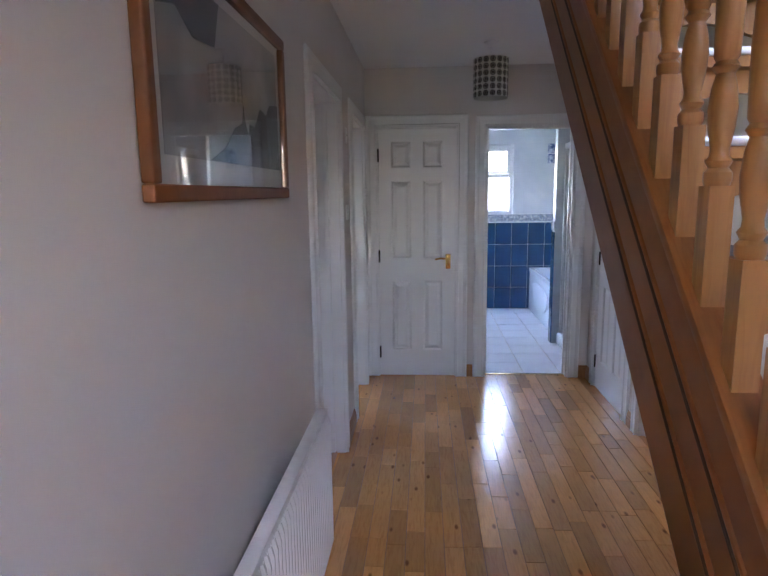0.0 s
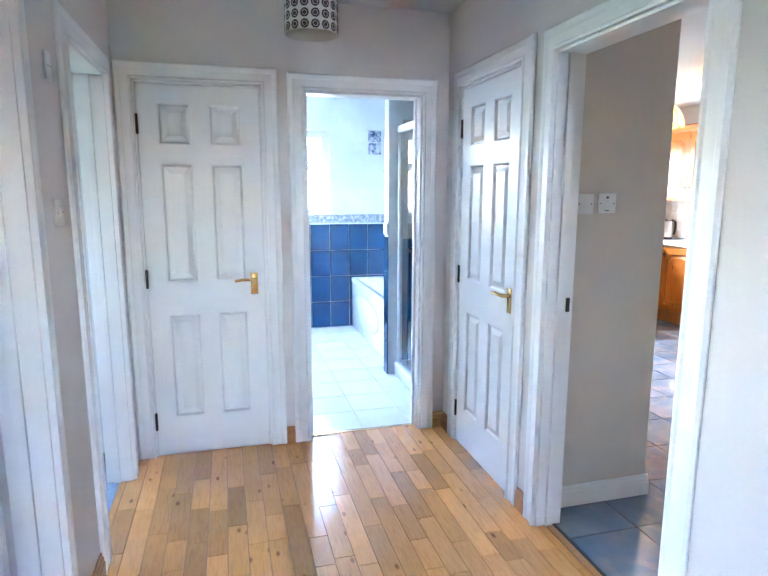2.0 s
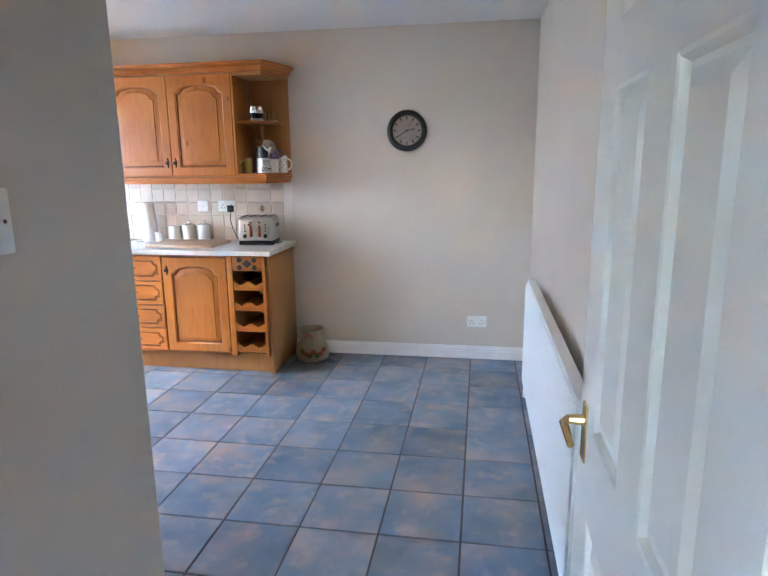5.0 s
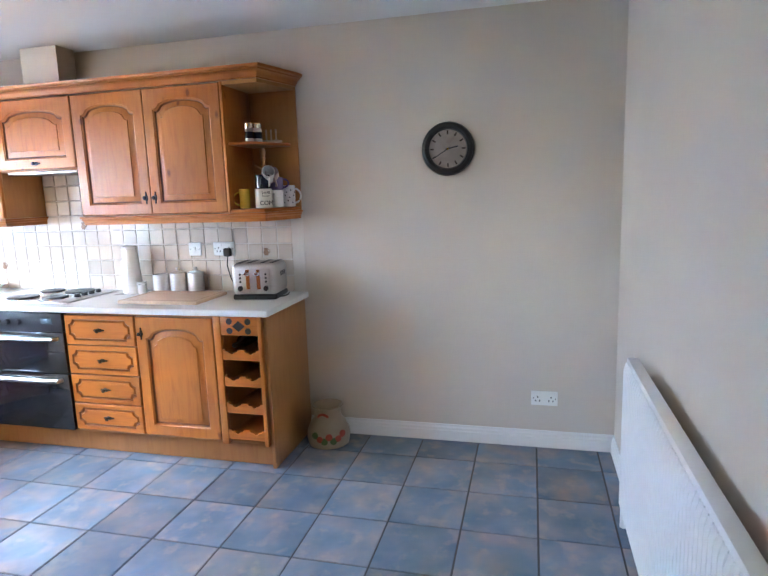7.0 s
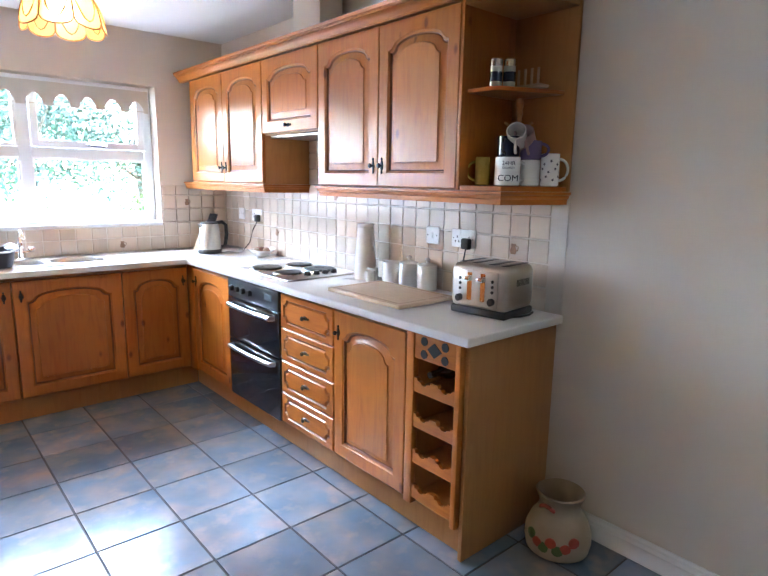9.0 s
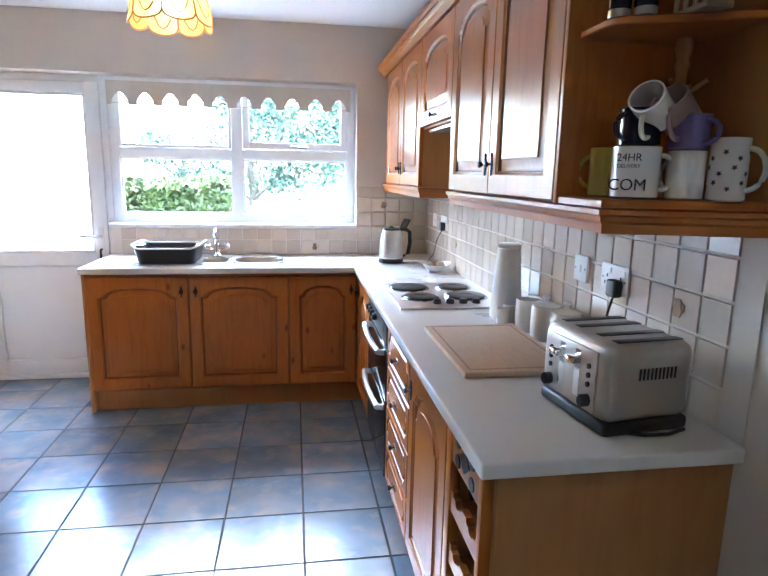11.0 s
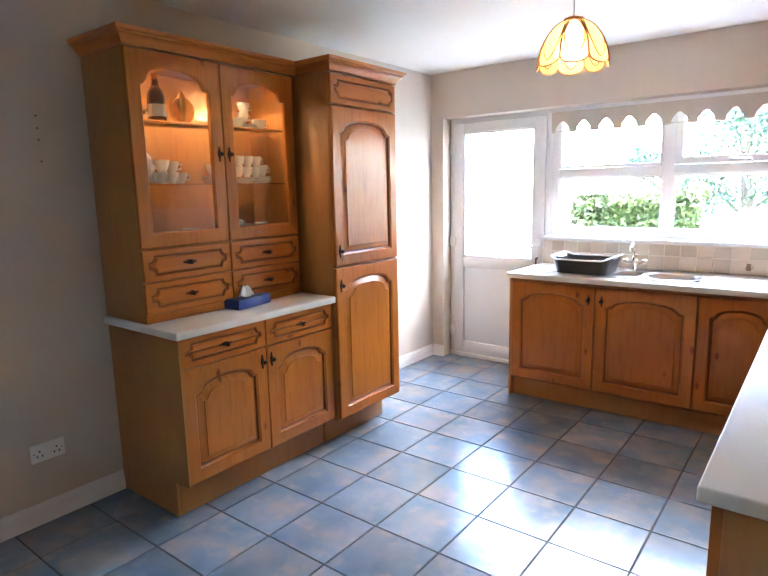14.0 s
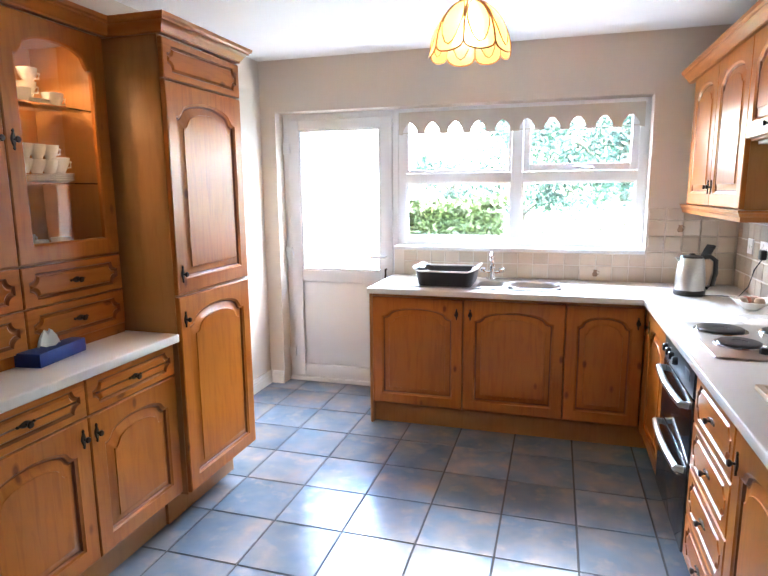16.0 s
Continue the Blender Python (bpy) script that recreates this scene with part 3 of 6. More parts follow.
def door_mesh(w, h, drop=0.055, glazed=False):
    t, m = 0.021, 0.062
    bm = bmesh.new()
    l1 = arch_loop(w, h, m, drop, 0.0)
    rim = [outer_for(l1, w, h, 0.0, t), outer_for(l1, w, h, 0.0, 0.004), outer_for(l1, w, h, 0.004, 0.0)]
    if glazed:
        lofted(bm, rim + [l1, arch_loop(w, h, m + 0.006, drop, 0.006), arch_loop(w, h, m + 0.008, drop, t), outer_for(l1, w, h, 0.0, t)], cap=False)
    else:
        rows = lofted(bm, rim + [l1, arch_loop(w, h, m + 0.004, drop, 0.005), arch_loop(w, h, m + 0.009, drop, 0.007), arch_loop(w, h, m + 0.013, drop, 0.015), arch_loop(w, h, m + 0.018, drop, 0.015),
                                 arch_loop(w, h, m + 0.046, drop, 0.0045), arch_loop(w, h, m + 0.0475, drop, 0.001)])
        stained(bm, len(l1), (5, 6))
        bm.faces.new(rows[0][::-1])
    bmesh.ops.remove_doubles(bm, verts=bm.verts, dist=1e-5)
    return bm


def drawer_mesh(w, h):
    t, m, c = 0.021, 0.026, 0.03
    bm = bmesh.new()
    l1 = rect_loop(w, h, m, 0.0, c)
    n = len(l1) // 4

    def rim(r, depth):
        out = []
        for q, (cx, cz) in enumerate(((r, r), (w - r, r), (w - r, h - r), (r, h - r))):
            out += [(cx, depth, cz)] * n
        return out

    def spread(r, depth):
        pts = rim(r, depth)
        return [(p[0] + (l[0] - p[0]) * 1e-3, depth, p[2] + (l[2] - p[2]) * 1e-3) for p, l in zip(pts, l1)]

    rows = lofted(bm, [spread(0.0, t), spread(0.0, 0.004), spread(0.004, 0.0), l1, rect_loop(w, h, m + 0.005, 0.008, c), rect_loop(w, h, m + 0.010, 0.008, c),
                       rect_loop(w, h, m + 0.016, 0.0005, c)])
    stained(bm, len(l1), (3, 4))
    bm.faces.new(rows[0][::-1])
    return bm


def pull_mesh(upright):
    """An antique handle: a pointed back plate and a drop knob."""
    bm = bmesh.new()
    prof = [(0.0, -0.036), (0.006, -0.03), (0.003, -0.024), (0.009, -0.012), (0.012, 0.0), (0.009, 0.012), (0.003, 0.024), (0.006, 0.03), (0.0, 0.036)]
    if not upright:
        prof = [(r * 1.0, h) for r, h in prof]
    rows = []
    for r, h in prof:
        rows.append([bm.verts.new((a, d, h) if upright else (h, d, a)) for a, d in ((-r, 0.0), (-r * 0.6, -0.005), (r * 0.6, -0.005), (r, 0.0))])
    for a, b in zip(rows, rows[1:]):
        for i in range(3):
            bm.faces.new((a[i], a[i + 1], b[i + 1], b[i]))
    bmesh.ops.remove_doubles(bm, verts=bm.verts, dist=1e-6)
    lathe([(0.004, 0.0), (0.004, -0.012), (0.009, -0.016), (0.0115, -0.021), (0.009, -0.026), (0.0, -0.028)], 12, "y", bm)
    return bm


PULL = {u: finish(pull_mesh(u), "handle", IRON) for u in (True, False)}
MESHES = {}


def door(root, x, z, w, h, handle, drop=0.055, glazed=False, upright=True):
    key = ("door", round(w, 3), round(h, 3), round(drop, 3), glazed)
    if key not in MESHES:
        MESHES[key] = finish(door_mesh(w, h, drop, glazed), "cabinet_door", PINE, second=PINESHADE)
    d = part("door", MESHES[key], None, root, m=Matrix.Translation((x, 0, z)))
    if handle:
        part("handle", PULL[upright], None, d, "dark antique metal handle", Matrix.Translation((handle[0], 0, handle[1])))
    if glazed:
        g = part("pane", slab(0.064, 0.010, 0.064, w - 0.064, 0.013, h - 0.064, 0), GLASS, d, "clear glass pane")
        g.visible_shadow = False
    return d


def drawer(root, x, z, w, h):
    key = ("drawer", round(w, 3), round(h, 3))
    if key not in MESHES:
        MESHES[key] = finish(drawer_mesh(w, h), "drawer_front", PINEX, second=PINESHADE)
    d = part("drawer_front", MESHES[key], None, root, m=Matrix.Translation((x, 0, z)))
    part("handle", PULL[False], None, d, "dark antique metal handle", Matrix.Translation((w / 2, 0, h / 2)))


def moulding(path, prof, z, name, root, material=PINEX):
    """A moulded strip along a path in plan, mitred; prof: (out, up) pairs; out is to the right of the way walked."""
    bm = bmesh.new()
    rings = []
    pts = [Vector(p) for p in path]
    for i, p in enumerate(pts):
        ds = []
        if i:
            ds.append((pts[i] - pts[i - 1]).normalized())
        if i < len(pts) - 1:
            ds.append((pts[i + 1] - pts[i]).normalized())
        ns = [Vector((d.y, -d.x)) for d in ds]
        nrm = ns[0] if len(ns) == 1 else (ns[0] + ns[1]) / (1 + ns[0].dot(ns[1]))
        rings.append([bm.verts.new((p.x + nrm.x * a, p.y + nrm.y * a, z + b)) for a, b in prof])
    for a, b in zip(rings, rings[1:]):
        for k in range(len(prof)):
            q = (k + 1) % len(prof)
            bm.faces.new((a[k], a[q], b[q], b[k]))
    bm.faces.new(rings[0])
    bm.faces.new(rings[-1][::-1])
    return part(name, bm, material, root)


CROWN = [(-0.02, 0), (0.006, 0), (0.006, 0.008), (0.012, 0.012), (0.018, 0.024), (0.032, 0.038), (0.038, 0.04), (0.038, 0.046), (0.048, 0.052), (0.052, 0.066), (-0.02, 0.066)]
PELMET = [(-0.03, 0), (0.016, 0), (0.016, -0.01), (0.01, -0.014), (0.008, -0.024), (0.002, -0.03), (0.0, -0.05), (-0.03, -0.05)]


def base_unit(label, m, w, doors=(), drawers=(), depth=0.545, z0=0.145, z1=0.872, group="base cabinets", end=False):
    root = thing("base_cabinet", label, "cabinet", m, group)
    part("body", slab(0.001, 0.022, z0 - 0.01, w - 0.001, depth, z1, 0.002), CARCASS, root)
    for x, z, dw, dh, hx, hz in doors:
        door(root, x, z, dw, dh, (hx, hz), min(0.06, dh * 0.09))
    for x, z, dw, dh in drawers:
        drawer(root, x, z, dw, dh)
    return root


# run along the east wall, from the window to the wine rack
base_unit("honey pine corner cabinet with one arched door", pose(4.575, 6.775, 0, 0, 0, EAST), 0.612, [(0.085, 0.15, 0.522, 0.70, 0.04, 0.62)])
base_unit("honey pine unit of four drawers", pose(4.575, 5.562, 0, 0, 0, EAST), 0.476, (), [(0.003, z, 0.47, h) for z, h in ((0.155, 0.165), (0.326, 0.172), (0.504, 0.172), (0.682, 0.178))])
base_unit("honey pine base cabinet with one arched door", pose(4.575, 5.083, 0, 0, 0, EAST), 0.495, [(0.003, 0.155, 0.489, 0.702, 0.035, 0.605)])
# sink run below the window
base_unit("honey pine sink cabinet with one arched door", pose(2.965, 6.78, 0), 0.584, [(0.003, 0.15, 0.578, 0.70, 0.54, 0.61)])
base_unit("honey pine sink cabinet with one arched door", pose(3.549, 6.78, 0), 0.598, [(0.003, 0.15, 0.592, 0.70, 0.04, 0.61)])
base_unit("honey pine sink cabinet with one arched door", pose(4.147, 6.78, 0), 0.427, [(0.003, 0.15, 0.42, 0.70, 0.388, 0.61)])
one("end_panel", slab(2.945, 6.79, 0.0, 2.963, 7.358, 0.872, 0.002), CARCASS, "pine end panel of the sink run", "panel")
one("end_panel", slab(4.6, 4.278, 0.0, 5.148, 4.297, 0.872, 0.002), CARCASS, "pine end panel beside the wine rack", "panel")
one("plinth", slab(4.64, 4.298, 0.0, 4.658, 6.84, 0.133, 0.002), CARCASS, "pine plinth board under the cabinets", "plinth")
one("plinth", slab(2.964, 6.84, 0.0, 4.639, 6.858, 0.133, 0.002), CARCASS, "pine plinth board under the cabinets", "plinth")

one("corner_post", slab(4.576, 6.698, 0.135, 4.5965, 6.801, 0.872, 0.002), PINE, "honey pine corner post between the cabinet runs", "post")

# wine rack
rack = thing("wine_rack", "honey pine wine rack with scalloped shelves", "wine rack", pose(4.575, 4.586, 0, 0, 0, EAST), "base cabinets")
part("stile", slab(0.0, 0.0, 0.135, 0.042, 0.03, 0.872, 0.003), PINE, rack)
part("stile", slab(0.262, 0.0, 0.135, 0.286, 0.03, 0.872, 0.003), PINE, rack)
part("side", slab(0.026, 0.03, 0.135, 0.042, 0.5, 0.872, 0.002), CARCASS, rack)
part("side", slab(0.262, 0.03, 0.135, 0.278, 0.5, 0.872, 0.002), CARCASS, rack)
part("back", slab(0.042, 0.48, 0.135, 0.262, 0.5, 0.872, 0.002), CARCASS, rack)
part("base", slab(0.043, 0.031, 0.135, 0.261, 0.479, 0.15, 0.002), CARCASS, rack)
part("fretwork", slab(0.043, 0.004, 0.765, 0.261, 0.02, 0.868, 0.003), PINEX, rack)
for dx, dz, r in ((0, 0, 0.03), (-0.055, 0.026, 0.018), (-0.055, -0.026, 0.018), (0.055, 0.026, 0.018), (0.055, -0.026, 0.018)):
    quad = [(0.152 + dx + r * 1.25 * math.cos(a), 0.816 + dz + r * math.sin(a)) for a in [k * math.pi / 2 for k in range(4)]] if r > 0.02 else \
        [(0.152 + dx + r * math.cos(k * math.pi / 5), 0.816 + dz + r * math.sin(k * math.pi / 5)) for k in range(10)]
    # black chips on the solid board stand in for the shade inside pierced openings
    part("cutout", extrude(quad, 0.004, "xz", 0.001), BLACK, rack, "black chip coloured as the shade of an opening")
for z in (0.625, 0.475, 0.32, 0.165):
    top = [(0.043, z), (0.261, z)]
    curve = [(0.261, z + 0.058)]
    for c in (0.208, 0.096):
        curve += [(c + 0.038, z + 0.058), (c + 0.034, z + 0.046), (c + 0.022, z + 0.046)]
        curve += [(c + 0.018 * math.cos(q), z + 0.046 - 0.012 * math.sin(q)) for q in [math.pi * k / 8 for k in range(9)]]
        curve += [(c - 0.022, z + 0.046), (c - 0.034, z + 0.046), (c - 0.038, z + 0.058)]
    curve.append((0.043, z + 0.058))
    part("shelf_front", extrude(top + curve, 0.018, "xz", 0.006), PINEX, rack)
    part("shelf", slab(0.043, 0.026, z, 0.261, 0.47, z + 0.016, 0.001), CARCASS, rack)
one("wine_bottle", lathe([(0.0, 0), (0.036, 0.0), (0.037, 0.02), (0.037, 0.19), (0.03, 0.22), (0.014, 0.25), (0.014, 0.3), (0.0, 0.3)], 20), shader("dark bottle", (0.02, 0.012, 0.012), 0.1), "dark wine bottle lying in the rack", "bottle",
    pose(4.91, 4.486, 0.7, 0, -90, 0))

# worktop with holes for the two bowls
BOWLS = ((3.605, 3.765, 6.92, 7.16), (3.805, 4.115, 6.90, 7.18))


def top_solid(x, y, z):
    if any(a < x < b and c < y < d for a, b, c, d in BOWLS):
        return False
    return (x > 4.553) or (y > 6.735)


bm = grid_solid([2.945, 3.605, 3.765, 3.805, 4.115, 4.553, 5.149], [4.25, 6.735, 6.90, 6.92, 7.16, 7.18, 7.359], [0.874, 0.91], top_solid)
soft(bm, 0.006, 3)
one("worktop", bm, WORKTOP, "white laminate worktop running round the corner", "worktop")

# sink
sink = thing("sink", "stainless steel sink with one and a half bowls", "sink")
bm = grid_solid([3.17, 3.595, 3.775, 3.795, 4.125, 4.155], [6.85, 6.89, 6.91, 7.17, 7.19, 7.25], [0.9105, 0.9145], lambda x, y, z: not (3.595 < x < 3.775 and 6.91 < y < 7.17) and not (3.795 < x < 4.125 and 6.89 < y < 7.19))
part("rim", soft(bm, 0.0015, 1), STEEL, sink)


def bowl(x0, x1, y0, y1, depth):
    def ring(inset, z, r):
        pts = []
        for cx, cy, a0 in ((x1 - r, y1 - r, 0), (x0 + r, y1 - r, 90), (x0 + r, y0 + r, 180), (x1 - r, y0 + r, 270)):
            for i in range(7):
                a = radians(a0 + 15 * i)
                pts.append((cx + (r - inset) * math.cos(a), cy + (r - inset) * math.sin(a), z))
        return pts
    bm = bmesh.new()
    r = min(x1 - x0, y1 - y0) * 0.46
    lofted(bm, [ring(-0.012, 0.9145, r), ring(0.0, 0.916, r), ring(0.006, 0.905, r), ring(0.015, 0.91 - depth * 0.85, r), ring(0.04, 0.91 - depth, r)])
    part("bowl", bm, STEEL, sink)


bowl(3.605, 3.765, 6.92, 7.16, 0.12)
bowl(3.805, 4.115, 6.90, 7.18, 0.16)
for i in range(5):
    part("drainer_rib", slab(3.2, 6.90 + 0.07 * i, 0.9146, 3.57, 6.912 + 0.07 * i, 0.9175, 0.001), STEEL, sink)

tap = thing("tap", "chrome mixer tap with two handles", "tap", pose(3.675, 7.215, 0.9145))
part("body", lathe([(0.03, 0), (0.03, 0.008), (0.018, 0.016), (0.015, 0.06), (0.02, 0.075), (0.02, 0.1), (0.013, 0.115), (0.01, 0.118)], 20), CHROME, tap)
part("spout", tube([(0, 0, 0.1), (0, -0.01, 0.14), (0, -0.03, 0.17), (0, -0.07, 0.185), (0, -0.11, 0.172), (0, -0.125, 0.14)], 0.011, 12), CHROME, tap)
for s in (-1, 1):
    arm = part("arm", tube([(0, 0, 0.06), (s * 0.03, -0.004, 0.055), (s * 0.06, -0.01, 0.06)], 0.01, 10), CHROME, tap)
    part("tap_handle", lathe([(0.012, 0), (0.02, 0.01), (0.022, 0.024), (0.014, 0.034), (0.0, 0.036)], 14, at=(s * 0.062, -0.01, 0.052)), CHROME, arm)

# wall units along the east wall
U = "honey pine wall cabinet with two arched doors"
for y1, w in ((7.195, 1.052), (5.555, 0.98)):
    root = thing("wall_cabinet", U, "cabinet", pose(4.812, y1, 0, 0, 0, EAST), "wall cabinets")
    part("body", slab(0.0, 0.022, 1.415, w, 0.337, 2.13, 0.002), CARCASS, root)
    dw = w / 2 - 0.003
    door(root, 0.002, 1.42, dw, 0.705, (dw - 0.03, 0.095))
    door(root, w / 2 + 0.001, 1.42, dw, 0.705, (0.03, 0.095))
hood = thing("hood_cabinet", "short honey pine cabinet over the hob with a drop front", "cabinet", pose(4.812, 6.142, 0, 0, 0, EAST), "wall cabinets")
part("body", slab(0.001, 0.022, 1.70, 0.586, 0.337, 2.13, 0.002), CARCASS, hood)
door(hood, 0.002, 1.71, 0.582, 0.415, (0.29, 0.035), 0.05, upright=False)
part("hood_grille", slab(0.03, 0.04, 1.685, 0.55, 0.32, 1.699, 0.002), STEEL, hood, "steel extractor grille")
shelf = thing("open_shelf_unit", "honey pine open end shelf with angled shelves", "shelf", pose(4.812, 4.574, 0, 0, 0, EAST), "wall cabinets")
part("back_panel", slab(0.0, 0.322, 1.415, 0.311, 0.337, 2.13, 0.002), CARCASS, shelf)
part("side_panel", slab(0.0, 0.0, 1.415, 0.016, 0.321, 2.13, 0.002), PINE, shelf)
corner = [(0.017, 0.32), (0.017, 0.004), (0.226, 0.004), (0.306, 0.29), (0.306, 0.32)]
part("top", extrude(corner, 0.02, "xy", 2.11), CARCASS, shelf)
part("bottom", soft(extrude(corner, 0.02, "xy", 1.415), 0.003, 1), PINEX, shelf)
quarter = [(0.017, 0.32), (0.017, 0.03), (0.13, 0.03), (0.155, 0.036), (0.172, 0.056), (0.188, 0.10), (0.262, 0.27), (0.268, 0.295), (0.268, 0.32)]
for z in (1.79,):
    part("shelf", soft(extrude(quarter, 0.016, "xy", z), 0.003, 1), PINEX, shelf)
crown = thing("cornice", "pine cornice moulding along the wall cabinets", "moulding")
moulding([(4.812, 7.355), (4.812, 4.348), (5.115, 4.266), (5.147, 4.266)], CROWN, 2.131, "moulding", crown)
pel = thing("pelmet", "pine pelmet under the wall cabinets", "moulding")
moulding([(4.822, 7.355), (4.822, 6.145), (5.147, 6.145)], PELMET, 1.414, "moulding", pel)
pel2 = thing("pelmet", "pine pelmet under the wall cabinets", "moulding")
moulding([(5.14, 5.554), (4.822, 5.554), (4.822, 4.352), (5.115, 4.272), (5.147, 4.272)], PELMET, 1.414, "moulding", pel2)
one("extractor_duct", slab(4.95, 5.73, 2.198, 5.10, 6.0, 2.454, 0.002), PAINT, "white boxed extractor duct above the cabinets", "duct")

# oven
oven = thing("oven", "black built under double oven with silver handles", "oven", pose(4.57, 6.16, 0, 0, 0, EAST))
part("body", slab(0.003, 0.024, 0.14, 0.588, 0.54, 0.87, 0.003), BLACK, oven)
part("control_panel", slab(0.004, 0.0, 0.755, 0.587, 0.024, 0.866, 0.003), BLACK, oven)
part("display", slab(0.44, -0.002, 0.80, 0.52, 0.002, 0.835, 0.001), glow("oven clock", (0.02, 0.03, 0.035), 0.02), oven)
for x in (0.06, 0.13, 0.2, 0.28):
    part("knob", lathe([(0.018, 0.0), (0.018, -0.014), (0.014, -0.02), (0.0, -0.021)], 16, "y", at=(x, 0, 0.81)), BLACK, oven)
for z0, z1 in ((0.50, 0.748), (0.145, 0.493)):
    d = part("oven_door", slab(0.004, 0.0, z0, 0.587, 0.024, z1, 0.004), BLACKGLASS, oven, "black glass oven door")
    part("door_handle", tube([(0.05, 0.0, z1 - 0.035), (0.055, -0.028, z1 - 0.033), (0.16, -0.036, z1 - 0.033), (0.295, -0.04, z1 - 0.033), (0.43, -0.036, z1 - 0.033), (0.535, -0.028, z1 - 0.033), (0.54, 0.0, z1 - 0.035)], 0.014, 10), STEEL, d, "silver bar handle")

# hob
hob = thing("hob", "stainless steel electric hob with four black plates", "hob", pose(-0.05, -0.02, 0.911))
part("plate", slab(4.68, 5.60, 0.0, 5.14, 6.175, 0.009, 0.004), STEEL, hob)
for x, y, r in ((4.80, 6.03, 0.09), (5.03, 6.03, 0.075), (4.81, 5.80, 0.075), (5.03, 5.81, 0.09)):
    ring = part("hotplate", lathe([(r + 0.008, 0.009), (r + 0.008, 0.012), (r, 0.013), (r, 0.02), (r - 0.006, 0.022), (0.03, 0.021), (0.028, 0.019), (0.0, 0.019)], 36, at=(x, y, 0)), BLACK, hob, "black cast iron hotplate")
    part("trim_ring", lathe([(r + 0.009, 0.0095), (r + 0.014, 0.0095), (r + 0.012, 0.013), (r + 0.009, 0.013)], 36, at=(x, y, 0)), CHROME, ring)
for i in range(4):
    part("knob", lathe([(0.019, 0.009), (0.018, 0.02), (0.015, 0.03), (0.0, 0.031)], 16, at=(4.86 + 0.06 * i, 5.68, 0)), BLACK, hob, "black control knob")

# ---------------------------------------------------------------- dresser and tall unit on the west wall
DX, DY = 2.515, 4.405       # the near front corner of the dresser's base
dresser = thing("dresser", "honey pine dresser with lit glass cabinet above drawers", "dresser", pose(DX, DY, 0, 0, 0, WEST))
part("base_body", slab(0.018, 0.022, 0.18, 0.99, 0.594, 0.876, 0.002), CARCASS, dresser)
part("side_panel", soft(extrude([(0.11, 0.0), (0.594, 0.0), (0.594, 0.876), (0.0, 0.876), (0.0, 0.182), (0.11, 0.17)], 0.018, "yz", -0.001), 0.002, 1), CARCASS, dresser)
part("plinth", slab(0.018, 0.11, 0.0, 0.99, 0.13, 0.178, 0.002), CARCASS, dresser)
for i in range(2):
    x = 0.004 + 0.491 * i
    drawer(dresser, x, 0.735, 0.487, 0.138)
    door(dresser, x, 0.186, 0.487, 0.543, (0.458 if i == 0 else 0.028, 0.475), 0.058)
part("worktop", slab(-0.022, -0.03, 0.878, 0.99, 0.594, 0.914, 0.006, 3), WORKTOP, dresser, "white laminate top")
Y0 = 0.218   # how far the upper part stands back
part("upper_side", slab(-0.004, Y0 + 0.022, 0.915, 0.014, 0.594, 2.13, 0.002), CARCASS, dresser)
part("upper_side", slab(0.948, Y0 + 0.022, 0.915, 0.966, 0.594, 2.13, 0.002), CARCASS, dresser)
part("upper_back", slab(0.015, 0.578, 0.915, 0.947, 0.593, 2.13, 0.002), CARCASS, dresser)
part("upper_top", slab(0.015, Y0 + 0.022, 2.10, 0.947, 0.577, 2.13, 0.002), CARCASS, dresser)
part("drawer_box", slab(0.015, Y0 + 0.022, 0.915, 0.947, 0.577, 1.27, 0.002), CARCASS, dresser)
part("face_frame", slab(-0.004, Y0 + 0.01, 0.915, 0.966, Y0 + 0.0215, 0.955, 0.001), PINE, dresser)
for i in range(2):
    x = -0.003 + 0.485 * i
    for z in (0.957, 1.108):
        key = ("drawer", 0.481, 0.146)
        if key not in MESHES:
            MESHES[key] = finish(drawer_mesh(*key[1:]), "drawer_front", PINEX, second=PINESHADE)
        d = part("drawer_front", MESHES[key], None, dresser, m=Matrix.Translation((x, Y0, z)))
        part("handle", PULL[False], None, d, "dark antique metal handle", Matrix.Translation((0.24, 0, 0.073)))
    key = ("glass", 0.481)
    if key not in MESHES:
        MESHES[key] = finish(door_mesh(0.481, 0.862, 0.075, True), "glass_door", PINE)
    d = part("glass_door", MESHES[key], None, dresser, "arched pine door with clear glass", Matrix.Translation((x, Y0, 1.262)))
    part("handle", PULL[True], None, d, "dark antique metal handle", Matrix.Translation((0.453 if i == 0 else 0.028, 0, 0.43)))
    g = part("pane", slab(0.066, 0.010, 0.066, 0.415, 0.013, 0.80, 0), GLASS, d, "clear glass pane")
    g.visible_shadow = False
for z in (1.545, 1.83):
    g = part("glass_shelf", slab(0.016, Y0 + 0.04, z, 0.946, 0.57, z + 0.006, 0.001), GLASS, dresser, "clear glass shelf")
    g.visible_shadow = False
moulding([(-0.006, 0.594), (-0.006, Y0), (0.985, Y0)], CROWN, 2.131, "cornice", dresser)
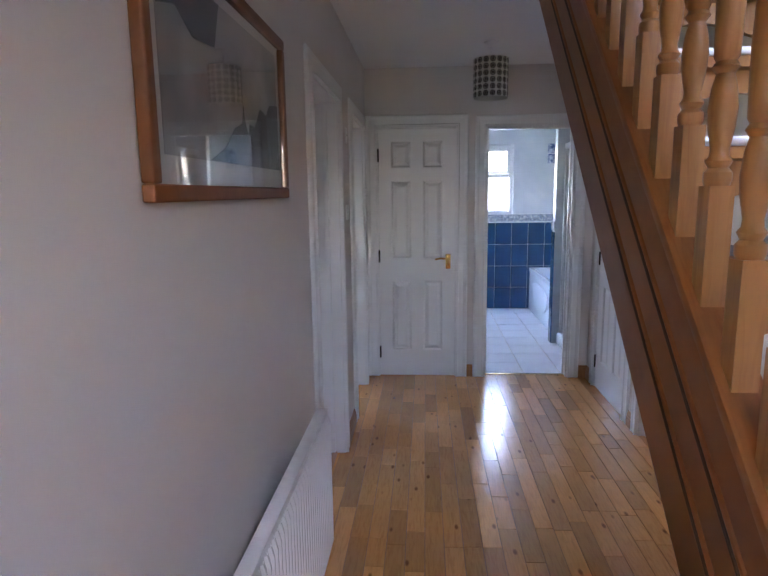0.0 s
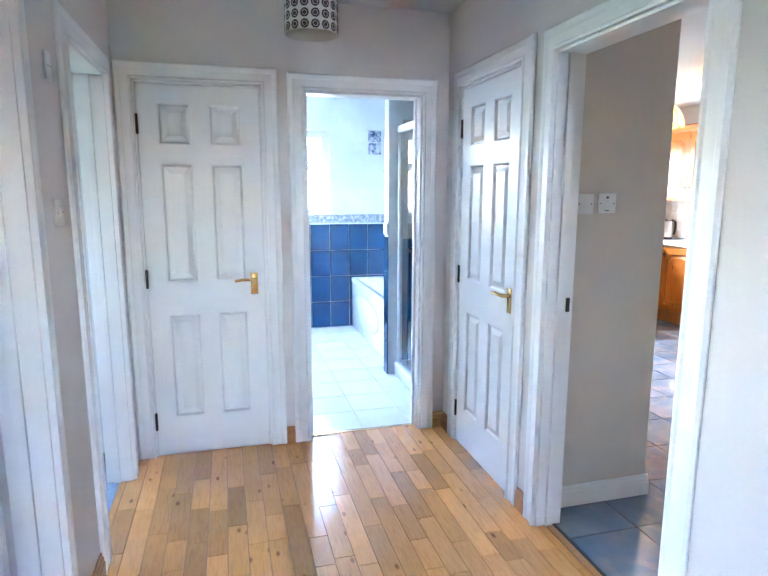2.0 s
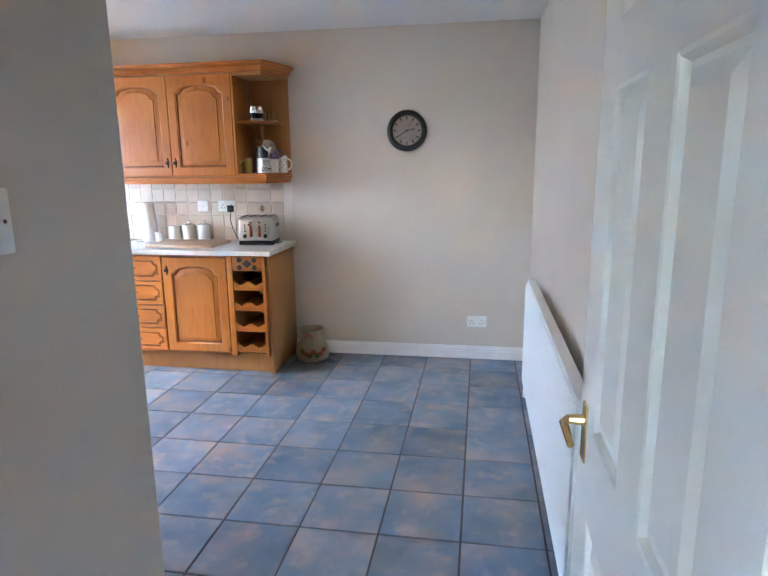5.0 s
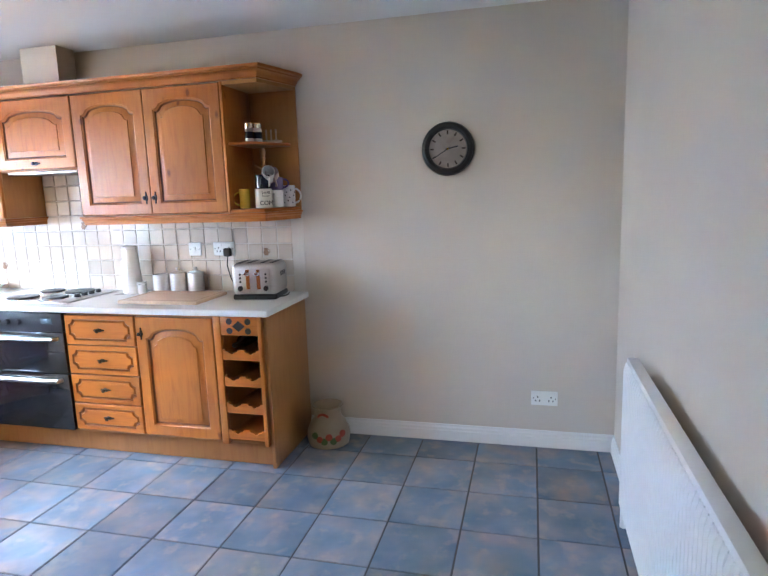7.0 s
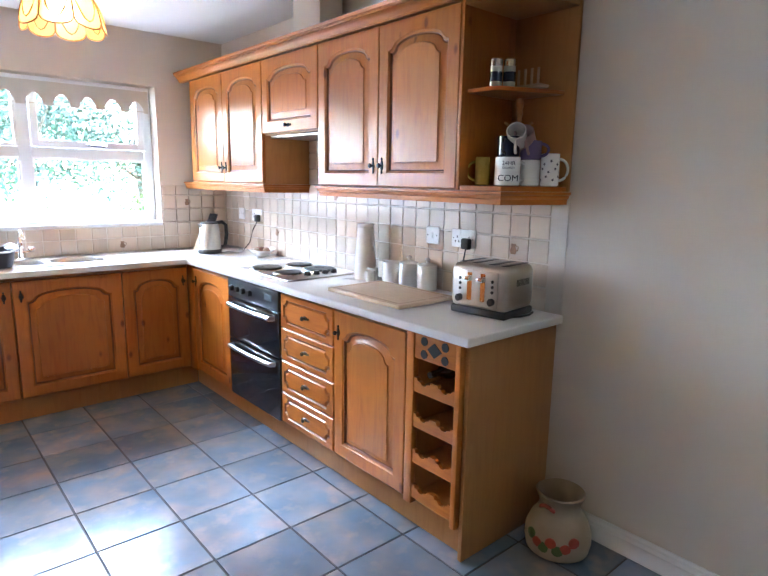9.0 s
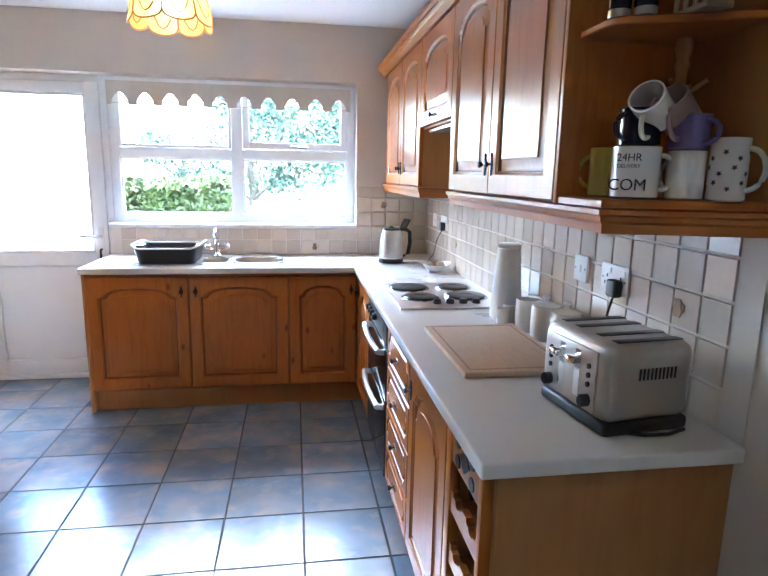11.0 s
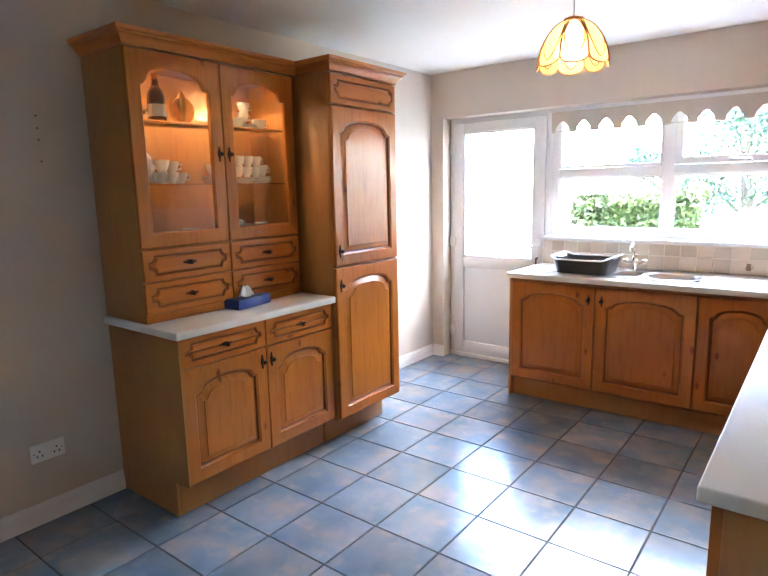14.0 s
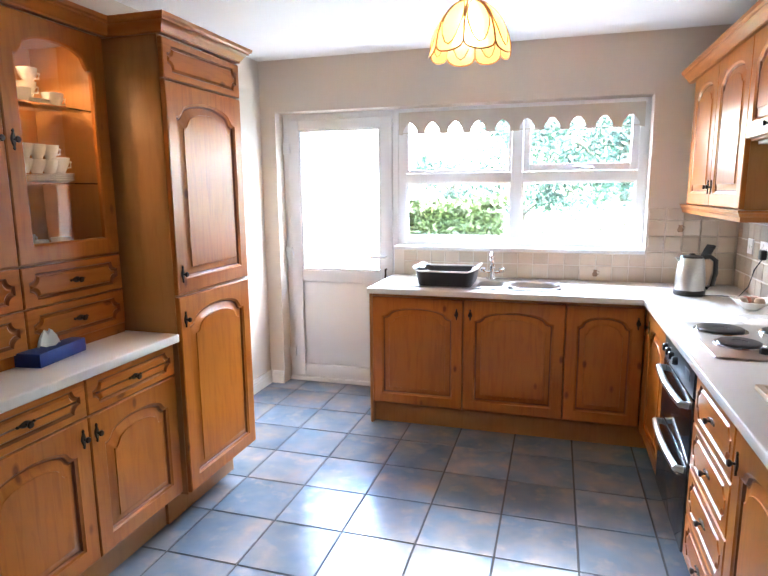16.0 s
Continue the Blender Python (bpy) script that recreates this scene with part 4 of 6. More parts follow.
for x in (0.24, 0.72):
    part("cabinet_light", lathe([(0.032, 2.099), (0.032, 2.092), (0.026, 2.09), (0.0, 2.09)], 20, at=(x, 0.40, 0)), glow("warm cabinet bulb", (1.0, 0.72, 0.35), 1.0), dresser, "small round warm downlight")
    lamp("cabinet_lamp", "SPOT", CABINET, Matrix.Translation((DX, DY, 0)) @ pose(0, 0, 0, 0, 0, 90) @ Matrix.Translation((x, 0.40, 2.08)), (1.0, 0.66, 0.34), 0.025).data.spot_size = radians(125)

tall = thing("tall_cabinet", "tall honey pine larder cabinet with two arched doors", "cabinet", pose(2.55, 5.40, 0, 0, 0, WEST))
part("body", slab(0.0, 0.022, 0.165, 0.585, 0.628, 2.13, 0.002), CARCASS, tall)
door(tall, 0.003, 0.178, 0.579, 0.89, (0.035, 0.79), 0.07)
door(tall, 0.003, 1.08, 0.579, 0.876, (0.035, 0.085), 0.07)
key = ("drawer", 0.579, 0.155)
MESHES[key] = finish(drawer_mesh(*key[1:]), "top_panel", PINEX, second=PINESHADE)
part("top_panel", MESHES[key], None, tall, m=Matrix.Translation((0.003, 0, 1.965)))
moulding([(0.0, 0.30), (0.0, 0.0), (0.585, 0.0), (0.585, 0.628)], CROWN, 2.131, "cornice", tall)
part("plinth", slab(0.0, 0.135, 0.0, 0.56, 0.62, 0.164, 0.002), CARCASS, tall)


# ---------------------------------------------------------------- kitchen window, back door, blind
def bars(root, name, x0, x1, z0, z1, w, y0, y1, r=0.004):
    """Four mitre-like bars round a rectangle."""
    for q in ((x0, z0, x0 + w, z1), (x1 - w, z0, x1, z1), (x0 + w, z0, x1 - w, z0 + w), (x0 + w, z1 - w, x1 - w, z1)):
        part(name, slab(q[0], y0, q[1], q[2], y1, q[3], r), UPVC, root)


win = thing("window_1", "white upvc kitchen window with a top opening light", "window", kind="structure")
bars(win, "window_frame", 2.958, 4.624, 1.121, 2.085, 0.058, 7.48, 7.55)
part("mullion", slab(3.762, 7.481, 1.179, 3.834, 7.549, 2.027, 0.004), UPVC, win)
part("transom", slab(3.016, 7.481, 1.562, 3.761, 7.549, 1.63, 0.004), UPVC, win)
part("transom", slab(3.835, 7.481, 1.562, 4.566, 7.549, 1.63, 0.004), UPVC, win)
bars(win, "sash", 3.838, 4.564, 1.634, 2.023, 0.046, 7.465, 7.51)
bars(win, "bead", 3.018, 3.76, 1.632, 2.025, 0.02, 7.472, 7.51)
part("window_handle", tube([(4.17, 7.465, 1.656), (4.17, 7.445, 1.658), (4.21, 7.438, 1.654), (4.29, 7.436, 1.648)], 0.008, 8), CHROME, win)
for x0, x1, z0, z1 in ((3.016, 3.762, 1.179, 1.562), (3.834, 4.566, 1.179, 1.562), (3.038, 3.74, 1.652, 2.005), (3.884, 4.518, 1.68, 1.977)):
    g = part("pane", slab(x0, 7.512, z0, x1, 7.518, z1, 0), GLASS, win)
    g.visible_shadow = False
for x0, x1 in ((3.016, 3.762), (3.834, 4.566)):
    bars(win, "bead", x0 + 0.001, x1 - 0.001, 1.18, 1.561, 0.01, 7.49, 7.511, 0.002)
part("window_sill", slab(2.958, 7.335, 1.094, 4.624, 7.48, 1.12, 0.006, 3), UPVC, win)

bd = thing("door_7", "white upvc back door with a glazed upper half", "door", kind="structure")
bars(bd, "door_frame", 2.042, 2.957, 0.03, 2.085, 0.045, 7.48, 7.55)
part("threshold", slab(2.042, 7.46, -0.003, 2.957, 7.56, 0.03, 0.004), UPVC, bd)
for q in ((2.089, 0.05, 2.175, 2.038), (2.822, 0.05, 2.91, 2.038), (2.175, 0.05, 2.822, 0.14), (2.175, 0.815, 2.822, 0.905), (2.175, 1.965, 2.822, 2.038)):
    part("stile", slab(q[0], 7.465, q[1], q[2], 7.525, q[3], 0.005), UPVC, bd)
part("lower_panel", slab(2.176, 7.485, 0.141, 2.821, 7.505, 0.814, 0.003), UPVC, bd)
bars(bd, "glazing_bead", 2.176, 2.821, 0.906, 1.964, 0.016, 7.47, 7.489, 0.003)
g = part("pane", slab(2.176, 7.49, 0.906, 2.821, 7.496, 1.964, 0), GLASS, bd)
g.visible_shadow = False
for z in (0.235, 1.04, 1.83):
    part("hinge", slab(2.05, 7.445, z - 0.04, 2.105, 7.466, z + 0.04, 0.006), UPVC, bd)
hp = part("handle_plate", slab(2.848, 7.455, 0.86, 2.885, 7.465, 1.08, 0.005), UPVC, bd)
part("lever", tube([(2.866, 7.46, 1.02), (2.866, 7.42, 1.02), (2.845, 7.412, 1.022), (2.745, 7.41, 1.025)], 0.011, 10), UPVC, hp)
part("keys", tube([(2.866, 7.455, 0.93), (2.866, 7.43, 0.93), (2.868, 7.425, 0.89), (2.858, 7.425, 0.82)], 0.008, 6), IRON, hp, "bunch of keys in the lock")

BLIND = shader("cream blind fabric", (0.58, 0.53, 0.46), 0.8, vary=0.05, scale=20)
blind = thing("roller_blind", "cream roller blind with a scalloped hem", "blind", pose(-0.018, 0.06, 0.012))
part("roller", lathe([(0.022, 3.0), (0.022, 4.60)], 20, "x", at=(0, 7.36, 2.035)), BLIND, blind)
out = [(3.0, 2.03), (3.0, 1.89)]
n = 10
wid = 1.60 / n
for i in range(n):
    x0 = 3.0 + i * wid
    out += [(x0 + 0.18 * wid, 1.89), (x0 + 0.2 * wid, 1.915)]
    for k in range(1, 8):
        s = k / 8
        out.append((x0 + wid * (0.2 + 0.6 * s), 1.915 + 0.05 * (1 - abs(2 * s - 1) ** 1.6)))
    out += [(x0 + 0.8 * wid, 1.915), (x0 + 0.82 * wid, 1.89)]
out += [(4.60, 1.89), (4.60, 2.03)]
part("cloth", extrude(out[::-1], 0.003, "xz", 7.337), BLIND, blind)
part("hem_rod", slab(3.0, 7.336, 1.892, 4.60, 7.342, 1.898, 0.001), BLIND, blind, "thin cream hem rod")
part("headrail", slab(2.99, 7.335, 2.035, 4.61, 7.39, 2.062, 0.006, 2), UPVC, blind, "white headrail")
for i in range(n + 1):
    xa, xb = max(3.0, 3.0 + (i - 0.18) * wid), min(4.60, 3.0 + (i + 0.18) * wid)
    part("hem_bar", slab(xa, 7.335, 1.884, xb, 7.343, 1.8915, 0.002), BLIND, blind)

# ---------------------------------------------------------------- garden
one("ground", slab(-80, -80, -0.3, 80, 120, -0.14, 0), GRASS, "mown lawn behind the house", "lawn", kind="structure")
one("pavement", slab(-4, 7.56, -0.2, 12, 9.4, -0.10, 0.01), PAVE, "pale concrete path along the house", "path", kind="structure")


def leaves(count, place, size, seed, up=0.3):
    """Many small folded leaves at the places given."""
    rng = random.Random(seed)
    verts, faces = [], []
    for _ in range(count):
        c = Vector(place(rng))
        d = Vector((rng.gauss(0, 1), rng.gauss(0, 1), rng.gauss(0, 1) + up)).normalized()
        s = size * rng.uniform(0.6, 1.3)
        u = d.orthogonal().normalized()
        u.rotate(Matrix.Rotation(rng.uniform(0, 6.28), 3, d))
        w = d.cross(u)
        k = len(verts)
        verts += [tuple(c - u * s), tuple(c + w * s * 0.5 + d * s * 0.15), tuple(c + u * s), tuple(c - w * s * 0.5 + d * s * 0.15)]
        faces += [(k, k + 1, k + 2), (k, k + 2, k + 3)]
    me = bpy.data.meshes.new("leaves")
    me.from_pydata(verts, [], faces)
    return me


def hedge(x0, x1, y, h, seed, count):
    root = thing("hedge", "clipped green garden hedge in sunlight", "hedge")
    # near-black slab paints the shade deep between the leaves
    part("core", slab(x0 + 0.1, y + 0.26, -0.14, x1 - 0.1, y + 0.8, h - 0.2, 0.1), shader("hedge inner shade", (0.02, 0.035, 0.01), 0.9, vary=0.4), root)

    def place(r):
        x = r.uniform(x0, x1)
        if r.random() < 0.72:
            z = r.uniform(-0.1, h)
            return (x, y + 0.1 + 0.06 * math.sin(x * 3.1) + abs(r.gauss(0, 0.06)) + (0.12 if z > h - 0.12 else 0), z)
        return (x, y + r.uniform(0.05, 0.9), h - 0.08 + 0.05 * math.sin(x * 2.3) + r.gauss(0, 0.045))
    me = leaves(count, place, 0.05, seed)
    me.materials.append(LEAF)
    part("foliage", me, None, root)


one("garden_wall", slab(-9.0, 12.3, -0.2, 1.58, 12.5, 1.95, 0.01), RENDER, "pale rendered garden wall", "garden wall")
hedge(1.62, 3.35, 11.6, 1.36, 5, 9000)
for n_, (bx, by, br, bh) in enumerate(((3.95, 11.9, 0.55, 1.15), (5.0, 12.3, 0.75, 1.32), (6.3, 12.2, 0.8, 1.2), (7.7, 12.6, 0.9, 1.35))):
    bush = thing("shrub", "pale variegated shrub beside the hedge", "shrub", group="pale shrubs")
    part("stem", tube([(bx, by, -0.2), (bx + 0.04, by, 0.25), (bx, by + 0.03, 0.7)], 0.03, 7), BARK, bush)

    def in_bush(r, bx=bx, by=by, br=br, bh=bh):
        a, c, q = r.uniform(0, 6.28), r.uniform(-1, 1), r.random() ** 0.35
        s = math.sqrt(1 - c * c) * q * (1 + 0.15 * math.sin(5 * a))
        return (bx + br * s * math.cos(a), by + br * s * math.sin(a), bh * 0.5 + bh * 0.52 * c * q)
    me = leaves(2600, in_bush, 0.05, 30 + n_)
    me.materials.append(LEAFPALE if n_ != 2 else LEAF)
    part("foliage", me, None, bush)

shrub = thing("shrub", "leafy pale green shrub beside the path", "shrub")
part("stem", tube([(2.55, 9.9, -0.14), (2.58, 9.92, 0.2), (2.54, 9.9, 0.5)], 0.02, 7), BARK, shrub)


def in_shrub(r):
    a, b = r.uniform(0, 6.28), r.random() ** 0.4
    return (2.55 + 0.33 * b * math.cos(a), 9.9 + 0.3 * b * math.sin(a), 0.25 + r.uniform(0, 0.75) * (1.1 - 0.55 * b))


me = leaves(900, in_shrub, 0.045, 8)
me.materials.append(LEAF)
part("foliage", me, None, shrub)


def tree(x, y, h, spread, seed, count):
    rng = random.Random(seed)
    root = thing("tree", "broadleaf garden tree behind the hedge", "tree", group="garden trees")
    part("trunk", tube([(x, y, -0.2), (x + 0.06, y, h * 0.25), (x - 0.04, y + 0.05, h * 0.5), (x + 0.02, y, h * 0.8)], 0.14, 9, taper=(1.2, 1.0, 0.75, 0.35)), BARK, root)
    clumps = []
    for i in range(16):
        a = rng.uniform(0, 6.28)
        rr = spread * rng.uniform(0.2, 0.9)
        z = h * rng.uniform(0.35, 0.98)
        c = Vector((x + rr * math.cos(a), y + rr * math.sin(a), z))
        clumps.append((c, spread * rng.uniform(0.25, 0.5)))
        if i < 6:
            part("limb", tube([(x, y, z * 0.55), ((x + c.x) / 2, (y + c.y) / 2, z * 0.8), tuple(c)], 0.05, 6, taper=(1, 0.7, 0.3)), BARK, root)

    def place(r):
        c, s = clumps[r.randrange(len(clumps))]
        return c + Vector((r.gauss(0, 1), r.gauss(0, 1), r.gauss(0, 0.7))) * s * 0.55
    me = leaves(count * 3, place, 0.065, seed)
    me.materials.append(LEAFDARK)
    part("crown", me, None, root)


tree(3.1, 19.0, 3.6, 1.7, 21, 2600)
tree(5.6, 18.0, 3.5, 2.0, 22, 3400)
tree(8.6, 20.0, 4.2, 2.3, 23, 3000)
tree(0.9, 22.0, 2.4, 1.3, 24, 1400)

# bathroom window
bw = thing("window_2", "wide white bathroom window with pale glass", "window", kind="structure")
for wx0, wx1 in ((0.322, 0.883), (-0.498, 0.32)):
    bars(bw, "window_frame", wx0, wx1, 1.228, 2.088, 0.045, 7.37, 7.43)
    part("transom", slab(wx0 + 0.046, 7.371, 1.68, wx1 - 0.046, 7.429, 1.73, 0.004), UPVC, bw)
    bars(bw, "sash", wx0 + 0.046, wx1 - 0.046, 1.732, 2.042, 0.035, 7.36, 7.40)
    for z0, z1 in ((1.273, 1.68), (1.767, 2.007)):
        g = part("pane", slab(wx0 + 0.046, 7.41, z0, wx1 - 0.046, 7.414, z1, 0), GLASS, bw)
        g.visible_shadow = False

# ---------------------------------------------------------------- lamps
pend = thing("pendant_lamp", "amber glass petal pendant lamp, lit", "lamp", pose(3.708, 5.80, 0))
part("ceiling_rose", lathe([(0.045, 2.454), (0.045, 2.445), (0.02, 2.428), (0.0, 2.426)], 24), PLASTIC, pend)
part("cord", tube([(0, 0, 2.43), (0, 0, 2.26)], 0.003, 8), PLASTIC, pend)
COPPER = shader("copper trim", (0.42, 0.19, 0.07), 0.4, metal=0.7, vary=0.2, scale=30)
part("cap", lathe([(0.0, 2.27), (0.02, 2.265), (0.045, 2.255), (0.047, 2.245), (0.04, 2.24), (0.0, 2.24)], 24), COPPER, pend, "copper cap")
PETAL = bpy.data.materials.new("amber glass petal")
PETAL.use_nodes = True
pn, pl = PETAL.node_tree.nodes, PETAL.node_tree.links
pn["Principled BSDF"].inputs["Base Color"].default_value = (0.9, 0.52, 0.13, 1)
pn["Principled BSDF"].inputs["Roughness"].default_value = 0.3
pn["Principled BSDF"].inputs["Transmission Weight"].default_value = 0.55
pn["Principled BSDF"].inputs["Subsurface Weight"].default_value = 0.0
tr = pn.new("ShaderNodeBsdfTranslucent")
tr.inputs["Color"].default_value = (1.0, 0.62, 0.22, 1)
mx = pn.new("ShaderNodeMixShader")
mx.inputs[0].default_value = 0.5
pl.new(pn["Principled BSDF"].outputs[0], mx.inputs[1])
pl.new(tr.outputs[0], mx.inputs[2])
pl.new(mx.outputs[0], pn["Material Output"].inputs[0])
NP = 8


def petal_point(a, u, v):
    """u: -1 to 1 across the petal, v: 0 at the cap to 1 at the hem."""
    r = 0.04 + 0.122 * math.sin(v * 1.35) / math.sin(1.35)
    z = 2.245 - 0.175 * v ** 1.55 - (0.032 * math.sqrt(max(0, 1 - u * u)) * max(0, (v - 0.8) / 0.2))
    ang = a + u * math.pi / NP
    return (r * math.cos(ang), r * math.sin(ang), z)


for i in range(NP):
    a = 2 * math.pi * (i + 0.5) / NP
    bm = bmesh.new()
    gridv = [[bm.verts.new(petal_point(a, -1 + 2 * j / 10, k / 12)) for j in range(11)] for k in range(13)]
    for k in range(12):
        for j in range(10):
            bm.faces.new((gridv[k][j], gridv[k][j + 1], gridv[k + 1][j + 1], gridv[k + 1][j]))
    p = part("petal", bm, PETAL, pend, "amber glass petal")
    rib = [petal_point(a, -1, k / 10) for k in range(11)]
    part("lead_line", tube(rib, 0.0042, 6), COPPER, p)
    part("lead_line", tube([petal_point(a, -1 + 2 * j / 12, 1.0) for j in range(13)], 0.0036, 6), COPPER, p)
    part("lead_line", tube([petal_point(a, 0.86 * math.sin(q), 0.52 - 0.42 * math.cos(q)) for q in [2 * math.pi * k / 20 for k in range(21)]], 0.0032, 6), COPPER, p)
part("bulb", lathe([(0.0, 2.10), (0.02, 2.105), (0.03, 2.13), (0.026, 2.16), (0.014, 2.19), (0.012, 2.22), (0.0, 2.22)], 20), glow("lit bulb", (1.0, 0.8, 0.5), 0.6), pend, "lit bulb")
lamp("pendant_light", "POINT", PENDANT, Matrix.Translation((3.708, 5.80, 2.085)), (1.0, 0.76, 0.45), 0.04)

for x, y in ((4.34, 3.37),):
    dl = thing("downlight", "recessed round downlight with a lit bulb", "lamp", pose(x, y, KZ))
    part("trim", lathe([(0.028, -0.001), (0.042, -0.001), (0.041, -0.006), (0.03, -0.007), (0.028, -0.003)], 28), CHROME, dl)
    part("lens", lathe([(0.0, -0.002), (0.028, -0.002), (0.028, -0.001), (0.0, -0.001)], 24), glow("downlight bulb", (1.0, 0.86, 0.65), 0.6), dl)
    beam = lamp("downlight_light", "SPOT", DOWN, Matrix.Translation((x, y, KZ - 0.01)), (1.0, 0.84, 0.62), 0.05).data
    beam.spot_size, beam.spot_blend = radians(150), 1.0

# hall pendant with a punched drum shade
hp = thing("drum_pendant", "white drum lampshade with dark ringed dots", "lamp", pose(0.197, 3.78, 0.0))
SHADE = shader("off white shade fabric", (0.62, 0.57, 0.5), 0.7, vary=0.05, scale=20)
DOT = shader("dark brown dot", (0.05, 0.028, 0.025), 0.6, vary=0.1)
part("ceiling_rose", lathe([(0.045, 2.459), (0.045, 2.45), (0.02, 2.435), (0.0, 2.434)], 24), PLASTIC, hp)
part("cord", tube([(0, 0, 2.44), (0, 0, 2.33)], 0.003, 8), PLASTIC, hp)
drum = bmesh.new()
lathe([(0.108, 2.11), (0.11, 2.11), (0.11, 2.355), (0.108, 2.355)], 48, bm=drum)
bmesh.ops.delete(drum, geom=[f for f in drum.faces if len(f.verts) > 4], context="FACES")
sh = part("shade", drum, SHADE, hp, "white drum shade")
dot_bm = bmesh.new()
for row in range(6):
    for col in range(16):
        a = 2 * math.pi * col / 16
        cz = 2.13 + row * 0.041
        for r0, r1 in ((0.0, 0.0085), (0.0105, 0.0178)):
            ringi, ringo = [], []
            for k in range(12):
                q = 2 * math.pi * k / 12
                for rr, store in ((r0, ringi), (r1, ringo)):
                    ang = a + rr * math.cos(q) / 0.111
                    store.append(dot_bm.verts.new((0.1115 * math.cos(ang), 0.1115 * math.sin(ang), cz + rr * math.sin(q))))
            for k in range(12):
                dot_bm.faces.new((ringi[k], ringi[(k + 1) % 12], ringo[(k + 1) % 12], ringo[k]))
bmesh.ops.remove_doubles(dot_bm, verts=dot_bm.verts, dist=1e-6)
part("dot_pattern", dot_bm, DOT, sh, "rows of dark ringed dots")
part("spider", tube([(-0.107, 0, 2.33), (0.107, 0, 2.33)], 0.003, 6), IRON, hp)
part("bulb", lathe([(0.0, 2.195), (0.022, 2.203), (0.03, 2.23), (0.022, 2.265), (0.013, 2.295), (0.013, 2.33), (0.0, 2.33)], 18), WHITECHINA, hp, "unlit bulb")

# ---------------------------------------------------------------- stairs: open treads between a deep string and the wall
SLOPE = 0.94


def string_top(y):
    return 1.806 + SLOPE * (y - 1.3)


stairs = thing("staircase", "dark stained open tread wooden staircase", "stairs")
y_hi = STAIR_END - 0.01
foot = 1.3 - 1.806 / SLOPE


def low(y):
    return string_top(y) - 0.425


outline = [(foot, 0.0), (foot + 0.425 / SLOPE, 0.0), (y_hi, low(y_hi)), (y_hi, string_top(y_hi))]
part("string", soft(extrude(outline, 0.044, "yz", 0.2), 0.004, 2), STRING, stairs, "deep dark stained outer string")
GROOVE = shader("dark stained groove", (0.07, 0.025, 0.01), 0.5, vary=0.2)
for d in (0.12, 0.25):
    g = [(y, string_top(y) - d) for y in (foot + 0.3, y_hi - 0.01)]
    part("bead", tube([(0.2, g[0][0], g[0][1]), (0.2, g[1][0], g[1][1])], 0.006, 8), STRING, stairs)
    part("bead", tube([(0.2, g[0][0], g[0][1] - 0.022), (0.2, g[1][0], g[1][1] - 0.022)], 0.0045, 8), GROOVE, stairs, "dark groove")
cap = [(y, string_top(y) + e) for y, e in ((foot, 0.002), (y_hi, 0.002), (y_hi, 0.034), (foot, 0.034))]
part("base_rail", soft(extrude(cap, 0.07, "yz", 0.186), 0.006, 2), STRING, stairs, "dark stained rail capping the string")
part("inner_string", soft(extrude([(y, z) for y, z in outline], 0.03, "yz", 1.058), 0.004, 1), OAK, stairs)
RISE, GO = 0.2, 0.2 / SLOPE
NOSE = shader("pale metal nosing strip", (0.62, 0.6, 0.58), 0.4, metal=0.5, vary=0.1)
TREADTOP = shader("grey stair carpet pad", (0.32, 0.32, 0.33), 0.9, vary=0.15, scale=40, bump=0.4, bump_scale=200)
for i in range(1, 14):
    z = RISE * i
    y = (z - 0.708) / SLOPE
    if y + 0.25 > STAIR_END:
        break
    t = part("tread", slab(0.245, y, z - 0.036, 1.057, y + 0.25, z, 0.006, 2), OAK, stairs, "oak tread")
    part("nosing", slab(0.26, y - 0.006, z - 0.012, 1.04, y + 0.05, z + 0.005, 0.003), NOSE, t, "pale ribbed nosing strip")
    part("tread_pad", slab(0.28, y + 0.052, z + 0.0005, 1.02, y + 0.24, z + 0.006, 0.002), TREADTOP, t, "grey stair pad")
    wave = [(0.245, z - 0.037), (1.057, z - 0.037)] + [(1.057 - 0.812 * k / 32, z - 0.105 - 0.022 * math.cos(2 * math.pi * k / 32 * 2)) for k in range(33)]
    part("half_riser", extrude(wave[::-1], 0.018, "xz", y + 0.03), OAK, t, "shaped wooden riser rail")


def baluster_mesh():
    """A turned spindle: square foot, vase, long taper, square head."""
    bm = bmesh.new()
    box(bm, -0.0185, -0.0185, -0.03, 0.0185, 0.0185, 0.17)
    lathe([(0.0176, 0.17), (0.0202, 0.178), (0.0202, 0.19), (0.0141, 0.197), (0.0194, 0.207), (0.0141, 0.215), (0.0132, 0.225), (0.0185, 0.255), (0.0207, 0.285), (0.0176, 0.315), (0.0128, 0.335), (0.0194, 0.345), (0.0141, 0.353),
           (0.0176, 0.36), (0.0189, 0.40), (0.0198, 0.46), (0.0167, 0.56), (0.0132, 0.62), (0.0194, 0.63), (0.0132, 0.64), (0.0176, 0.66), (0.0176, 0.67)], 14, bm=bm)
    box(bm, -0.0185, -0.0185, 0.67, 0.0185, 0.0185, 0.86)
    return bm


